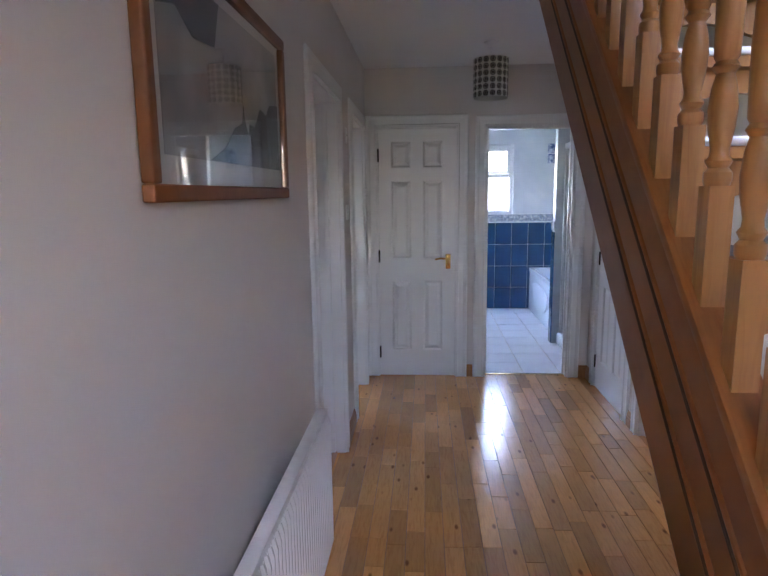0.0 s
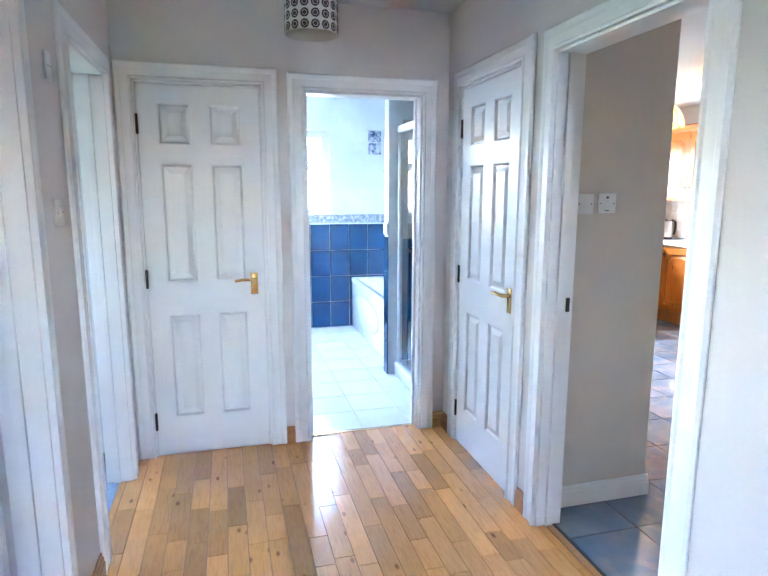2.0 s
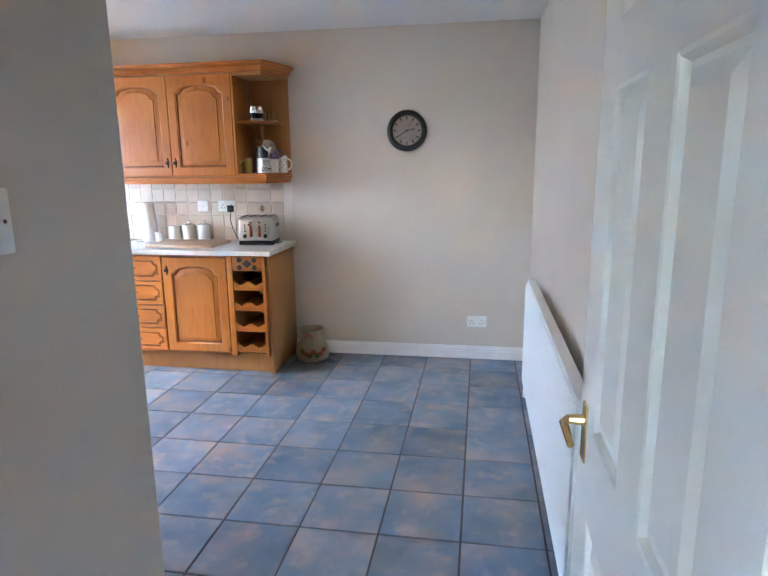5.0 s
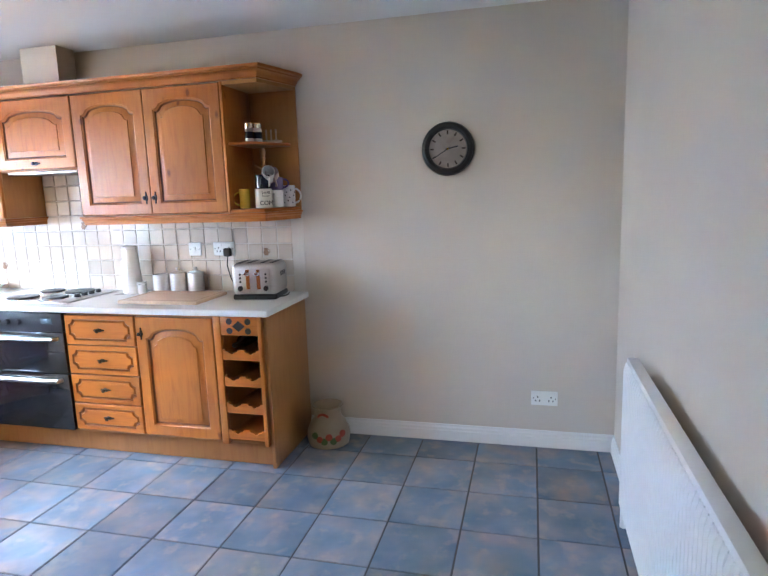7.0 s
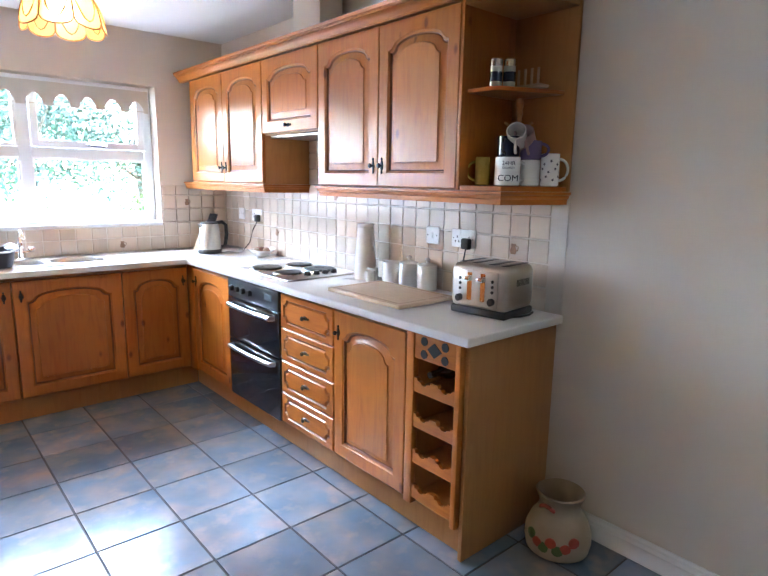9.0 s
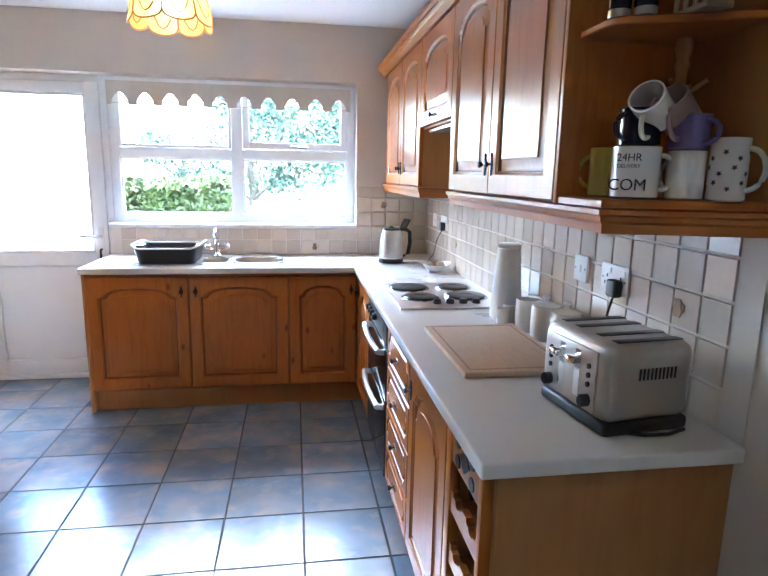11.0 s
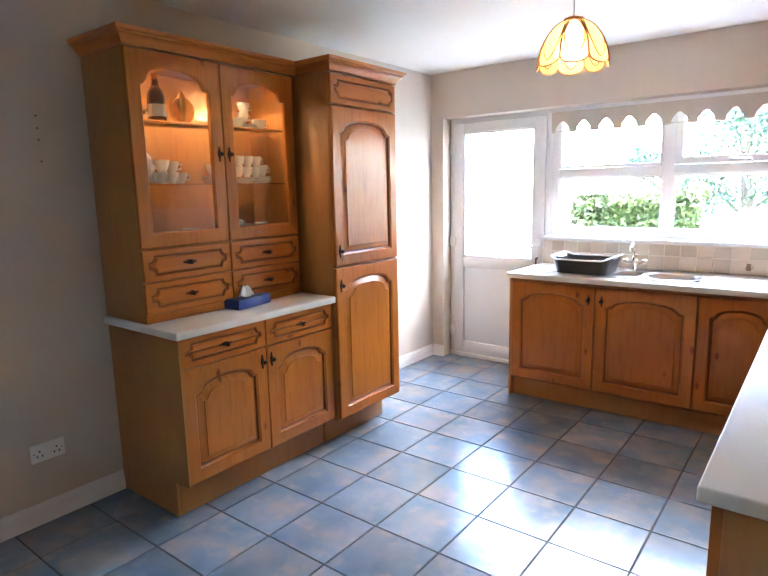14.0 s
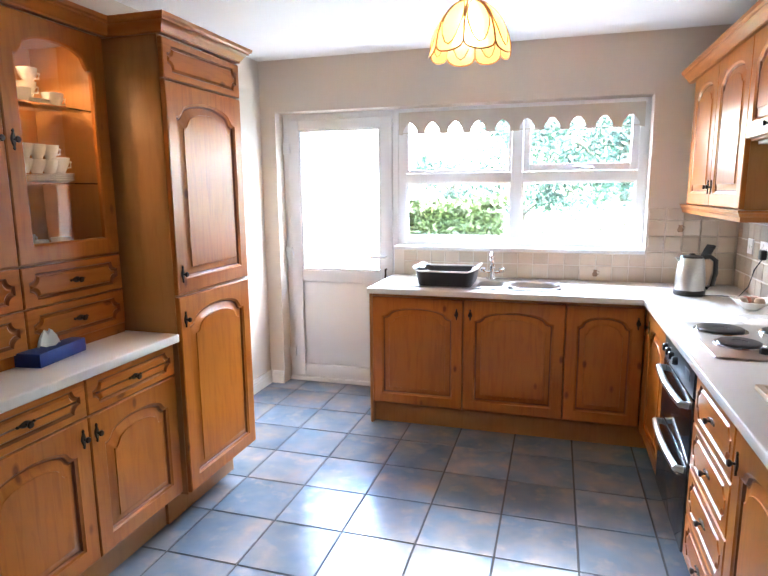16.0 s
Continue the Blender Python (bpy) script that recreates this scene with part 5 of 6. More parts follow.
BAL = finish(baluster_mesh(), "baluster", OAK)
y = foot + 0.1
while y < STAIR_END - 0.1:
    z = string_top(y) + 0.034
    part("baluster", BAL, None, stairs, "turned oak baluster", pose(0.221, y, z))
    y += 0.108
rail = [(yy, string_top(yy) + 0.034 + 0.86 + e) for yy, e in ((foot, -0.02), (STAIR_END - 0.02, -0.02), (STAIR_END - 0.02, 0.04), (foot, 0.04))]
part("handrail", soft(extrude(rail, 0.06, "yz", 0.191), 0.012, 3), OAK, stairs, "oak handrail")
one("stairwell_trim", slab(0.116, -1.7, HZ - 0.02, 0.15, STAIR_END, HZ + 0.19, 0.003), STRING, "dark stained trim round the stairwell", "trim", kind="structure")


# ---------------------------------------------------------------- hall things
ORANGE = shader("orange brown frame wood", (0.22, 0.075, 0.022), 0.45, vary=0.2, scale=3, grain=0.4, coat=0.05)
pic = thing("picture", "framed grey landscape print in a brown wooden frame", "picture", pose(-0.70, 0.777, 1.50, 0, 0, 90))
W, H = 0.96, 0.49
for q in ((0, 0, W, 0.032), (0, H - 0.032, W, H), (0, 0.032, 0.032, H - 0.032), (W - 0.032, 0.032, W, H - 0.032)):
    part("frame_side", slab(q[0], -0.026, q[1], q[2], -0.001, q[3], 0.005, 3), ORANGE, pic)
MAT = shader("cream mount card", (0.76, 0.72, 0.66), 0.8, vary=0.03)
part("mount", slab(0.032, -0.008, 0.032, W - 0.032, -0.004, H - 0.032, 0), MAT, pic)
PRINT = shader("grey cloudy print", (0.45, 0.42, 0.39), 0.7, second=(0.8, 0.76, 0.7), scale=4.5, stretch=(1, 1, 2.2), vary=0.4, blend=0.25)
part("print", slab(0.08, -0.010, 0.085, W - 0.07, -0.0085, H - 0.06, 0), PRINT, pic, "grey cloudy landscape")
DARK = shader("dark print ink", (0.022, 0.022, 0.026), 0.7, vary=0.4, scale=9)
hill = [(0.30, 0.086), (W - 0.071, 0.086), (W - 0.071, 0.28), (0.80, 0.27), (0.76, 0.235), (0.70, 0.245), (0.64, 0.19), (0.60, 0.195), (0.585, 0.165), (0.56, 0.19), (0.545, 0.235), (0.535, 0.19), (0.47, 0.17), (0.40, 0.12)]
part("dark_hill", extrude(hill, 0.001, "xz", -0.0115), DARK, pic, "dark skyline of the print")
cloud = [(0.081, H - 0.061), (0.081, H - 0.15), (0.16, H - 0.13), (0.24, H - 0.17), (0.36, H - 0.16), (0.40, H - 0.061)]
part("dark_cloud", extrude(cloud, 0.001, "xz", -0.0115), DARK, pic, "dark cloud of the print")
g = part("pane", slab(0.033, -0.016, 0.033, W - 0.033, -0.014, H - 0.033, 0), GLASS, pic, "reflective picture glass")
g.visible_shadow = False


def radiator(name, length, height, m, label, step=0.033):
    """A pressed steel panel with upright flutes, a grille on top and its valve."""
    root = thing(name, label, "radiator", m)
    bm = bmesh.new()
    n = int(length / step)
    prev = None
    for i in range(n * 4 + 1):
        x = length * i / (n * 4)
        y = -0.05 - 0.007 * (1 if i % 4 in (1, 2) else 0)
        col = [bm.verts.new((x, y + (0.008 if k in (0, 3) else 0), z)) for k, z in enumerate((0.02, 0.05, height - 0.05, height - 0.02))]
        if prev:
            for k in range(3):
                bm.faces.new((prev[k], col[k], col[k + 1], prev[k + 1]))
        prev = col
    part("front_panel", bm, GLOSS, root)
    part("body", slab(0.0, -0.044, 0.0, length, 0.0, height, 0.005), GLOSS, root)
    part("valve", lathe([(0.014, -0.14), (0.014, -0.02), (0.02, -0.02), (0.02, 0.035), (0.012, 0.04), (0, 0.04)], 14, at=(-0.03, -0.03, 0.06)), PLASTIC, root, "white valve")
    return root


radiator("radiator", 1.45, 0.60, pose(-0.655, 0.52, 0.08, 0, 0, 90), "white fluted panel radiator under the picture")
radiator("radiator", 1.82, 0.68, pose(4.25, 2.49, 0.135, 0, 0, 180), "white panel radiator on the kitchen wall")


def plate(label, m, w=0.086, rockers=1, neon=False, category="switch", sockets=0, name="light_switch"):
    root = thing(name, label, category, m)
    part("plate", slab(-w / 2, -0.009, -0.043, w / 2, 0.0, 0.043, 0.003, 2), PLASTIC, root)
    for i in range(rockers):
        x = (i - (rockers - 1) / 2) * 0.03
        part("rocker", slab(x - 0.008, -0.0125, -0.013, x + 0.008, -0.0085, 0.013, 0.002), PLASTIC, root)
    for i in range(sockets):
        cx = (i - (sockets - 1) / 2) * w / max(1, sockets)
        for dx, dz in ((0, 0.014), (-0.011, -0.008), (0.011, -0.008)):
            part("socket_slot", slab(cx + dx - 0.003, -0.0096, dz - 0.006 - 0.006, cx + dx + 0.003, -0.0086, dz - 0.002, 0), BLACK, root)
        part("rocker", slab(cx + 0.018 - 0.006, -0.0125, 0.016, cx + 0.018 + 0.006, -0.0085, 0.034, 0.002), PLASTIC, root)
    if neon:
        part("indicator", slab(-0.006, -0.0115, 0.022, 0.006, -0.0085, 0.03, 0.001), IRON, root, "dark neon indicator")
        part("text_bar", slab(-0.012, -0.0096, -0.032, 0.012, -0.0088, -0.029, 0), BLACK, root)
    for s in (-1, 1):
        part("screw", lathe([(0.003, -0.009), (0.003, -0.0098), (0, -0.0098)], 8, "y", at=(s * (w / 2 - 0.013), 0, 0)), IRON, root)
    return root


plate("white plastic light switch on the passage wall", pose(1.322, 3.449, 1.415))
plate("white plastic cooker switch with a neon light", pose(1.432, 3.449, 1.417), 0.09, 1, True)
plate("white plastic light switch beside the door", pose(-0.699, 3.30, 1.40, 0, 0, 90))
plate("small white plastic wall plate", pose(-0.699, 3.32, 1.85, 0, 0, 90), 0.05, 0)
for y, w, r, s, lab in ((5.01, 0.088, 1, 0, "white fused switch on the tiles"), (4.803, 0.148, 0, 2, "white double socket with a black plug"), (7.069, 0.086, 1, 0, "white switch on the tiles"), (6.825, 0.148, 0, 2, "white double socket with the kettle plug")):
    plate(lab, pose(5.140, y, 1.182, 0, 0, -90), w, r, False, "socket", s, "wall_socket")
plate("white double socket low on the wall", pose(5.149, 2.83, 0.298, 0, 0, -90), 0.148, 0, False, "socket", 2, "wall_socket")
plate("white double socket beside the dresser", pose(1.921, 4.06, 0.34, 0, 0, 90), 0.148, 0, False, "socket", 2, "wall_socket")


def plug(x, y, z, cord):
    root = thing("plug", "black plug with a cable in the wall socket", "plug")
    part("body", slab(x - 0.03, y - 0.024, z - 0.03, x, y + 0.024, z + 0.022, 0.008, 3), BLACK, root)
    part("cable", tube(cord, 0.0035, 6), BLACK, root)


plug(5.13, 4.77, 1.165, [(5.115, 4.77, 1.14), (5.10, 4.77, 1.08), (5.115, 4.76, 1.0), (5.125, 4.73, 0.93), (5.12, 4.65, 0.914), (5.09, 4.61, 0.914)])
plug(5.13, 6.79, 1.165, [(5.115, 6.79, 1.14), (5.09, 6.81, 1.08), (5.08, 6.85, 0.98), (5.05, 6.9, 0.915), (4.97, 6.93, 0.914), (4.87, 6.9, 0.914)])
one("strike_plate", slab(1.176, 3.315, 0.97, 1.192, 3.3235, 1.03, 0.002), IRON, "dark metal strike plate on the door jamb", "strike plate")

# ---------------------------------------------------------------- kitchen wall things
clock = thing("wall_clock", "round wall clock with a black rim and beige face", "clock", pose(5.149, 3.367, 1.73, 0, 0, -90))
part("rim", lathe([(0.105, -0.012), (0.112, -0.03), (0.125, -0.038), (0.142, -0.03), (0.148, -0.012), (0.148, 0.0), (0.105, 0.0)], 48, "y"), BLACK, clock, "black rim")
FACE = shader("aged beige clock face", (0.36, 0.3, 0.26), 0.35, vary=0.3, scale=14, second=(0.24, 0.18, 0.15))
part("face", lathe([(0.0, -0.014), (0.108, -0.014), (0.108, -0.01), (0.0, -0.01)], 40, "y"), FACE, clock, "beige face")
for h in range(12):
    a = radians(30 * h)
    part("numeral", slab(-0.004, -0.016, 0.078, 0.004, -0.0145, 0.1, 0), IRON, clock, m=pose(0, 0, 0, 0, math.degrees(a), 0))
for ln, w, a in ((0.06, 0.007, 78), (0.088, 0.005, 238)):
    part("clock_hand", slab(-w / 2, -0.019, -0.012, w / 2, -0.0175, ln, 0), BLACK, clock, m=pose(0, 0, 0, 0, a, 0))
part("hub", lathe([(0.006, -0.0145), (0.006, -0.021), (0, -0.021)], 12, "y"), BRASS, clock)
for i, (y, z) in enumerate(((4.18, 1.853), (4.18, 1.80), (4.18, 1.75), (4.182, 1.657))):
    one("nail_hole", lathe([(0.0, 0.0), (0.005, 0.0), (0.005, 0.002), (0, 0.002)], 8, "x", at=(1.921, y, z)), JOINT, "small dark nail hole in the wall", "nail hole")

for x, z in ((3.35, 2.12), (2.75, 1.98)):
    one("nail", tube([(x, 2.446, z), (x, 2.462, z - 0.002), (x, 2.466, z + 0.006)], 0.002, 6), IRON, "small dark iron nail in the painted wall", "nail")

# ---------------------------------------------------------------- worktop things
TOAST = shader("warm grey brushed steel", (0.5, 0.465, 0.42), 0.38, metal=0.75, vary=0.06, scale=4, bump=0.03, bump_scale=60)
toaster = thing("toaster", "brushed steel four slice toaster on a black base", "toaster", pose(4.955, 4.475, 0.911, 0, 0, 7) @ Matrix.Diagonal((0.94, 0.9, 1.08, 1)))
bm = slab(-0.125, -0.15, 0.022, 0.125, 0.15, 0.195, 0.035, 5)
part("body", bm, TOAST, toaster, "brushed steel body")
part("base", slab(-0.122, -0.146, 0.0, 0.122, 0.146, 0.03, 0.01, 3), BLACK, toaster, "black plastic base")
part("front_panel", slab(-0.131, -0.11, 0.04, -0.122, 0.11, 0.175, 0.006, 2), TOAST, toaster)
for y in (-0.11, -0.045, 0.045, 0.11):
    part("slot", slab(-0.085, y - 0.014, 0.1945, 0.10, y + 0.014, 0.1965, 0.001), BLACK, toaster, "dark bread slot")
for y in (-0.035, 0.035):
    lv = part("lever_track", slab(-0.1325, y - 0.012, 0.06, -0.1305, y + 0.012, 0.165, 0), CHROME, toaster)
    part("lever_knob", slab(-0.165, y - 0.018, 0.135, -0.132, y + 0.018, 0.152, 0.006, 2), CHROME, lv, "chrome lever")
for y in (-0.085, 0.085):
    part("dial", lathe([(0.014, -0.13), (0.014, -0.15), (0.011, -0.153), (0, -0.153)], 16, "x", at=(0, y, 0.065)), BLACK, toaster, "black dial")
    for k in range(3):
        part("button", lathe([(0.006, -0.13), (0.006, -0.136), (0, -0.136)], 10, "x", at=(0, y, 0.10 + 0.02 * k)), BLACK, toaster)
for k in range(10):
    part("vent", slab(-0.04 + 0.011 * k, -0.1508, 0.12, -0.034 + 0.011 * k, -0.149, 0.145, 0), BLACK, toaster)
part("cable", tube([(0.1, -0.16, 0.006), (0.04, -0.175, 0.006), (-0.02, -0.165, 0.006), (-0.05, -0.15, 0.008)], 0.004, 6), BLACK, toaster)

WOODB = shader("pale chopping board wood", (0.6, 0.43, 0.29), 0.5, vary=0.12, scale=4, stretch=(4, 0.5, 4), grain=0.3)
board = thing("chopping_board", "pale wooden chopping board with a groove", "chopping board", pose(0, 0, 0.911))
part("board", slab(4.66, 4.73, 0.0, 5.005, 5.25, 0.02, 0.005, 2), WOODB, board)
bars_ = ((4.68, 4.75, 4.985, 4.756), (4.68, 5.224, 4.985, 5.23), (4.68, 4.756, 4.686, 5.224), (4.979, 4.756, 4.985, 5.224))
for q in bars_:
    part("groove", slab(q[0], q[1], 0.0198, q[2], q[3], 0.0206, 0), shader("board groove", (0.36, 0.24, 0.15), 0.7), board)

for i, (x, y, lidk) in enumerate(((5.055, 5.225, False), (5.065, 5.105, True), (5.085, 4.99, True))):
    jar = thing("storage_jar", "cream ceramic storage jar with a knobbed lid" if lidk else "cream ceramic storage jar, open at the top", "jar", pose(x, y, 0.911), "storage jars")
    part("jar", lathe([(0.044, 0), (0.05, 0.004), (0.051, 0.06), (0.05, 0.115), (0.047, 0.12), (0.043, 0.118), (0.043, 0.01), (0.0, 0.008)], 28), CERAMIC, jar)
    if lidk:
        part("lid", lathe([(0.05, 0.12), (0.05, 0.126), (0.03, 0.134), (0.009, 0.138), (0.008, 0.146), (0.014, 0.152), (0.012, 0.16), (0.0, 0.163)], 24), CERAMIC, jar)
one("egg_cup", lathe([(0.024, 0), (0.03, 0.004), (0.031, 0.07), (0.028, 0.072), (0.026, 0.01), (0, 0.008)], 20), CERAMIC, "small cream ceramic beaker", "cup", pose(5.035, 5.36, 0.911))
one("egg_cup", lathe([(0.02, 0), (0.025, 0.004), (0.026, 0.06), (0.023, 0.062), (0.021, 0.01), (0, 0.008)], 20), CERAMIC, "small cream ceramic beaker", "cup", pose(4.99, 5.325, 0.911))
roll = thing("tall_canister", "tall cream ceramic spaghetti jar", "jar", pose(5.04, 5.43, 0.911), "storage jars")
part("jar", lathe([(0.06, 0), (0.064, 0.006), (0.06, 0.1), (0.052, 0.2), (0.045, 0.285), (0.04, 0.287), (0.04, 0.27), (0, 0.27)], 28), CERAMIC, roll)
part("lid", lathe([(0.046, 0.288), (0.047, 0.3), (0.04, 0.306), (0, 0.307)], 24), CERAMIC, roll)

kettle = thing("kettle", "brushed steel kettle with black handle and base", "kettle", pose(4.815, 6.95, 0.911))
part("body", lathe([(0.078, 0.03), (0.079, 0.06), (0.074, 0.13), (0.066, 0.2), (0.062, 0.212)], 32), STEEL, kettle, "brushed steel body")
part("base", lathe([(0.08, 0), (0.082, 0.008), (0.082, 0.026), (0.078, 0.03)], 32), BLACK, kettle)
part("lid", lathe([(0.062, 0.212), (0.058, 0.222), (0.02, 0.228), (0.012, 0.236), (0, 0.238)], 28), BLACK, kettle)
part("handle", tube([(0.055, -0.01, 0.215), (0.09, -0.015, 0.222), (0.118, -0.02, 0.2), (0.122, -0.02, 0.13), (0.11, -0.02, 0.06), (0.08, -0.012, 0.04)], 0.013, 10), BLACK, kettle, "black handle")
part("spout", extrude([(-0.062, 0.18), (-0.062, 0.212), (-0.085, 0.212)], 0.04, "xz", -0.02), STEEL, kettle)
kb = thing("knife_block", "wooden knife block with black handled knives", "knife block", pose(4.88, 7.17, 0.911, 0, 0, 20))
part("block", soft(extrude([(-0.09, 0.0), (0.05, 0.0), (0.10, 0.16), (0.02, 0.20)], 0.09, "xz", -0.045), 0.005), WOODB, kb)
for i in range(5):
    y = -0.03 + 0.015 * i
    part("knife_handle", tube([(0.05, y, 0.175), (0.075, y, 0.225), (0.095, y, 0.262)], 0.009, 8), BLACK, kb, "black knife handle")

dish = thing("fruit_dish", "white boat shaped dish of nuts and fruit", "dish", pose(5.02, 6.57, 0.911))
bm = lathe([(0.03, 0), (0.035, 0.004), (0.075, 0.03), (0.1, 0.045), (0.097, 0.047), (0.07, 0.034), (0.03, 0.01), (0, 0.009)], 32)
for v in bm.verts:
    v.co.z += 0.25 * max(0, abs(v.co.x) - 0.05) * (v.co.z > 0.02)
part("bowl", bm, WHITECHINA, dish)
for i, (x, y, c) in enumerate(((-0.02, 0.01, (0.4, 0.12, 0.07)), (0.03, -0.02, (0.45, 0.3, 0.2)), (0.02, 0.03, (0.35, 0.2, 0.14)), (-0.045, -0.02, (0.5, 0.4, 0.3)))):
    part("fruit", lathe([(0, 0.018), (0.018, 0.024), (0.026, 0.042), (0.018, 0.06), (0, 0.066)], 14, at=(x, y, 0)), shader("fruit skin", c, 0.5, vary=0.3, scale=30), dish)

RACK = shader("dark grey rack plastic", (0.035, 0.036, 0.04), 0.4, vary=0.1)
dish_rack = thing("dish_rack", "dark grey plastic dish drainer beside the sink", "dish rack", pose(3.415, 7.0, 0.918))


def rack_ring(z, dx, dy, r, dip=0.0):
    pts = []
    for cx, cy, a0 in ((dx - r, dy - r, 0), (-dx + r, dy - r, 90), (-dx + r, -dy + r, 180), (dx - r, -dy + r, 270)):
        for i in range(6):
            a = radians(a0 + 18 * i)
            x, y = cx + r * math.cos(a), cy + r * math.sin(a)
            pts.append((x, y, z + dip * (abs(x) / dx) ** 3))
    return pts


bm = bmesh.new()
lofted(bm, [rack_ring(0.0, 0.165, 0.145, 0.04), rack_ring(0.02, 0.172, 0.152, 0.045), rack_ring(0.075, 0.19, 0.165, 0.05, 0.03), rack_ring(0.078, 0.2, 0.172, 0.05, 0.034), rack_ring(0.074, 0.184, 0.16, 0.045, 0.03), rack_ring(0.02, 0.166, 0.146, 0.04), rack_ring(0.012, 0.15, 0.13, 0.04)])
part("tray", bm, RACK, dish_rack)
part("rim", tube(rack_ring(0.081, 0.2, 0.172, 0.05, 0.034) + rack_ring(0.081, 0.2, 0.172, 0.05, 0.034)[:1], 0.006, 6), PLASTIC, dish_rack, "pale rolled rim")
for i in range(12):
    part("peg", lathe([(0.005, 0.012), (0.005, 0.06), (0.003, 0.066), (0, 0.067)], 8, at=(-0.13 + 0.0236 * i, -0.06, 0)), PLASTIC, dish_rack, "pale plate peg")
for s in (-1, 1):
    part("grip", slab(s * 0.175 - 0.02, -0.05, 0.096, s * 0.175 + 0.02, 0.05, 0.104, 0.003), PLASTIC, dish_rack, "pale grip")

# ornament jar on the floor
pot = thing("floor_pot", "cream pottery jar with painted red flowers on the floor", "pot", pose(4.98, 4.10, 0))
POT = shader("cream pottery", (0.4, 0.32, 0.22), 0.35, vary=0.2, scale=10, bump=0.2, bump_scale=20)
part("jar", lathe([(0.1, 0), (0.122, 0.01), (0.13, 0.05), (0.128, 0.09), (0.108, 0.14), (0.084, 0.17), (0.078, 0.2), (0.09, 0.235), (0.096, 0.245), (0.09, 0.25), (0.072, 0.22), (0.07, 0.18), (0.1, 0.1), (0.1, 0.03), (0, 0.03)], 36), POT, pot)
RED = shader("red glaze", (0.42, 0.07, 0.035), 0.4, vary=0.3, scale=30)
GREEN = shader("green glaze", (0.08, 0.14, 0.04), 0.4, vary=0.3, scale=30)
for a, z, m_ in ((200, 0.085, RED), (175, 0.07, RED), (225, 0.07, RED), (187, 0.06, GREEN), (212, 0.06, GREEN), (160, 0.09, GREEN), (240, 0.095, RED)):
    c, s = math.cos(radians(a)), math.sin(radians(a))
    r = 0.1285
    part("flower", lathe([(0.0, 0.004), (0.012, 0.003), (0.022, 0.0), (0.022, -0.006), (0, -0.006)], 12), m_, pot, m=Matrix.Translation((r * c, r * s, z)) @ Matrix.Rotation(radians(a), 4, "Z") @ Matrix.Rotation(radians(90), 4, "Y"))
part("rim_ornament", tube([(-0.088, -0.03, 0.2), (-0.1, -0.02, 0.215), (-0.1, 0.0, 0.218), (-0.098, 0.02, 0.21), (-0.088, 0.03, 0.198)], 0.008, 8), RED, pot)


def mug(name, m, color, r=0.041, h=0.095, label="white china mug", handle=90):
    mt = color if not isinstance(color, tuple) else shader("mug glaze", color, 0.2, vary=0.06, scale=20)
    root = thing(name, label, "mug", m, "mugs on the shelf")
    part("cup", lathe([(r * 0.85, 0), (r, 0.004), (r, h), (r - 0.004, h + 0.001), (r - 0.005, 0.008), (0, 0.007)], 26), mt, root)
    a = radians(handle)
    c, s = math.cos(a), math.sin(a)
    bend = [(r - 0.002 + 0.034 * math.sin(q), h * (0.51 + 0.33 * math.cos(q))) for q in [math.pi * k / 12 for k in range(13)]]
    part("handle", tube([(d * c, d * s, z) for d, z in bend], 0.0055, 8), mt, root)
    return root


SH = 1.436
NAVY = shader("navy glaze", (0.012, 0.014, 0.035), 0.15)
LILAC = shader("lilac glaze", (0.22, 0.18, 0.36), 0.2, vary=0.2, scale=20)
m1 = mug("mug", pose(4.913, 4.397, SH), WHITECHINA, 0.049, 0.108, "white china mug with printed lettering", -38)
for txt, z, size in (("24HR", 0.078, 0.022), ("DELIVERY", 0.064, 0.011), ("COM", 0.018, 0.034)):
    cu = bpy.data.curves.new("lettering", "FONT")
    cu.body, cu.size, cu.align_x, cu.extrude = txt, size, "CENTER", 0.0004
    cu.materials.append(NAVY)
    t = new("lettering", cu)
    t.parent = m1
    t.matrix_basis = pose(-0.0495 * math.cos(radians(42)), -0.0495 * math.sin(radians(42)), z, 90, 0, -48)
mug("mug", pose(4.915, 4.399, SH + 0.109), NAVY, 0.043, 0.078, "dark navy mug stacked on another", 200)
mug("mug", pose(5.000, 4.353, SH), WHITECHINA, 0.037, 0.1, "plain white china mug", 100)
mug("mug", pose(5.000, 4.355, SH + 0.101), LILAC, 0.041, 0.072, "lilac patterned mug stacked on another", -80)
tall_mug = mug("mug", pose(5.057, 4.302, SH), WHITECHINA, 0.036, 0.125, "tall white mug with dark stars", -60)
mug("mug", pose(4.900, 4.510, SH), (0.5, 0.36, 0.06), 0.03, 0.11, "yellow glazed beaker at the back", 120)
mug("mug", pose(4.950, 4.385, SH + 0.168, 0, 62, 212), WHITECHINA, 0.037, 0.08, "white mug lying on the stacked mugs", 0)
tree_ = thing("mug_tree", "turned wooden mug tree behind the mugs", "mug tree", pose(5.025, 4.440, SH))
POLE = shader("turned beech", (0.42, 0.2, 0.07), 0.45, vary=0.15, scale=6, grain=0.3)
part("base", lathe([(0.05, 0), (0.052, 0.006), (0.045, 0.014), (0.014, 0.018)], 24), POLE, tree_)
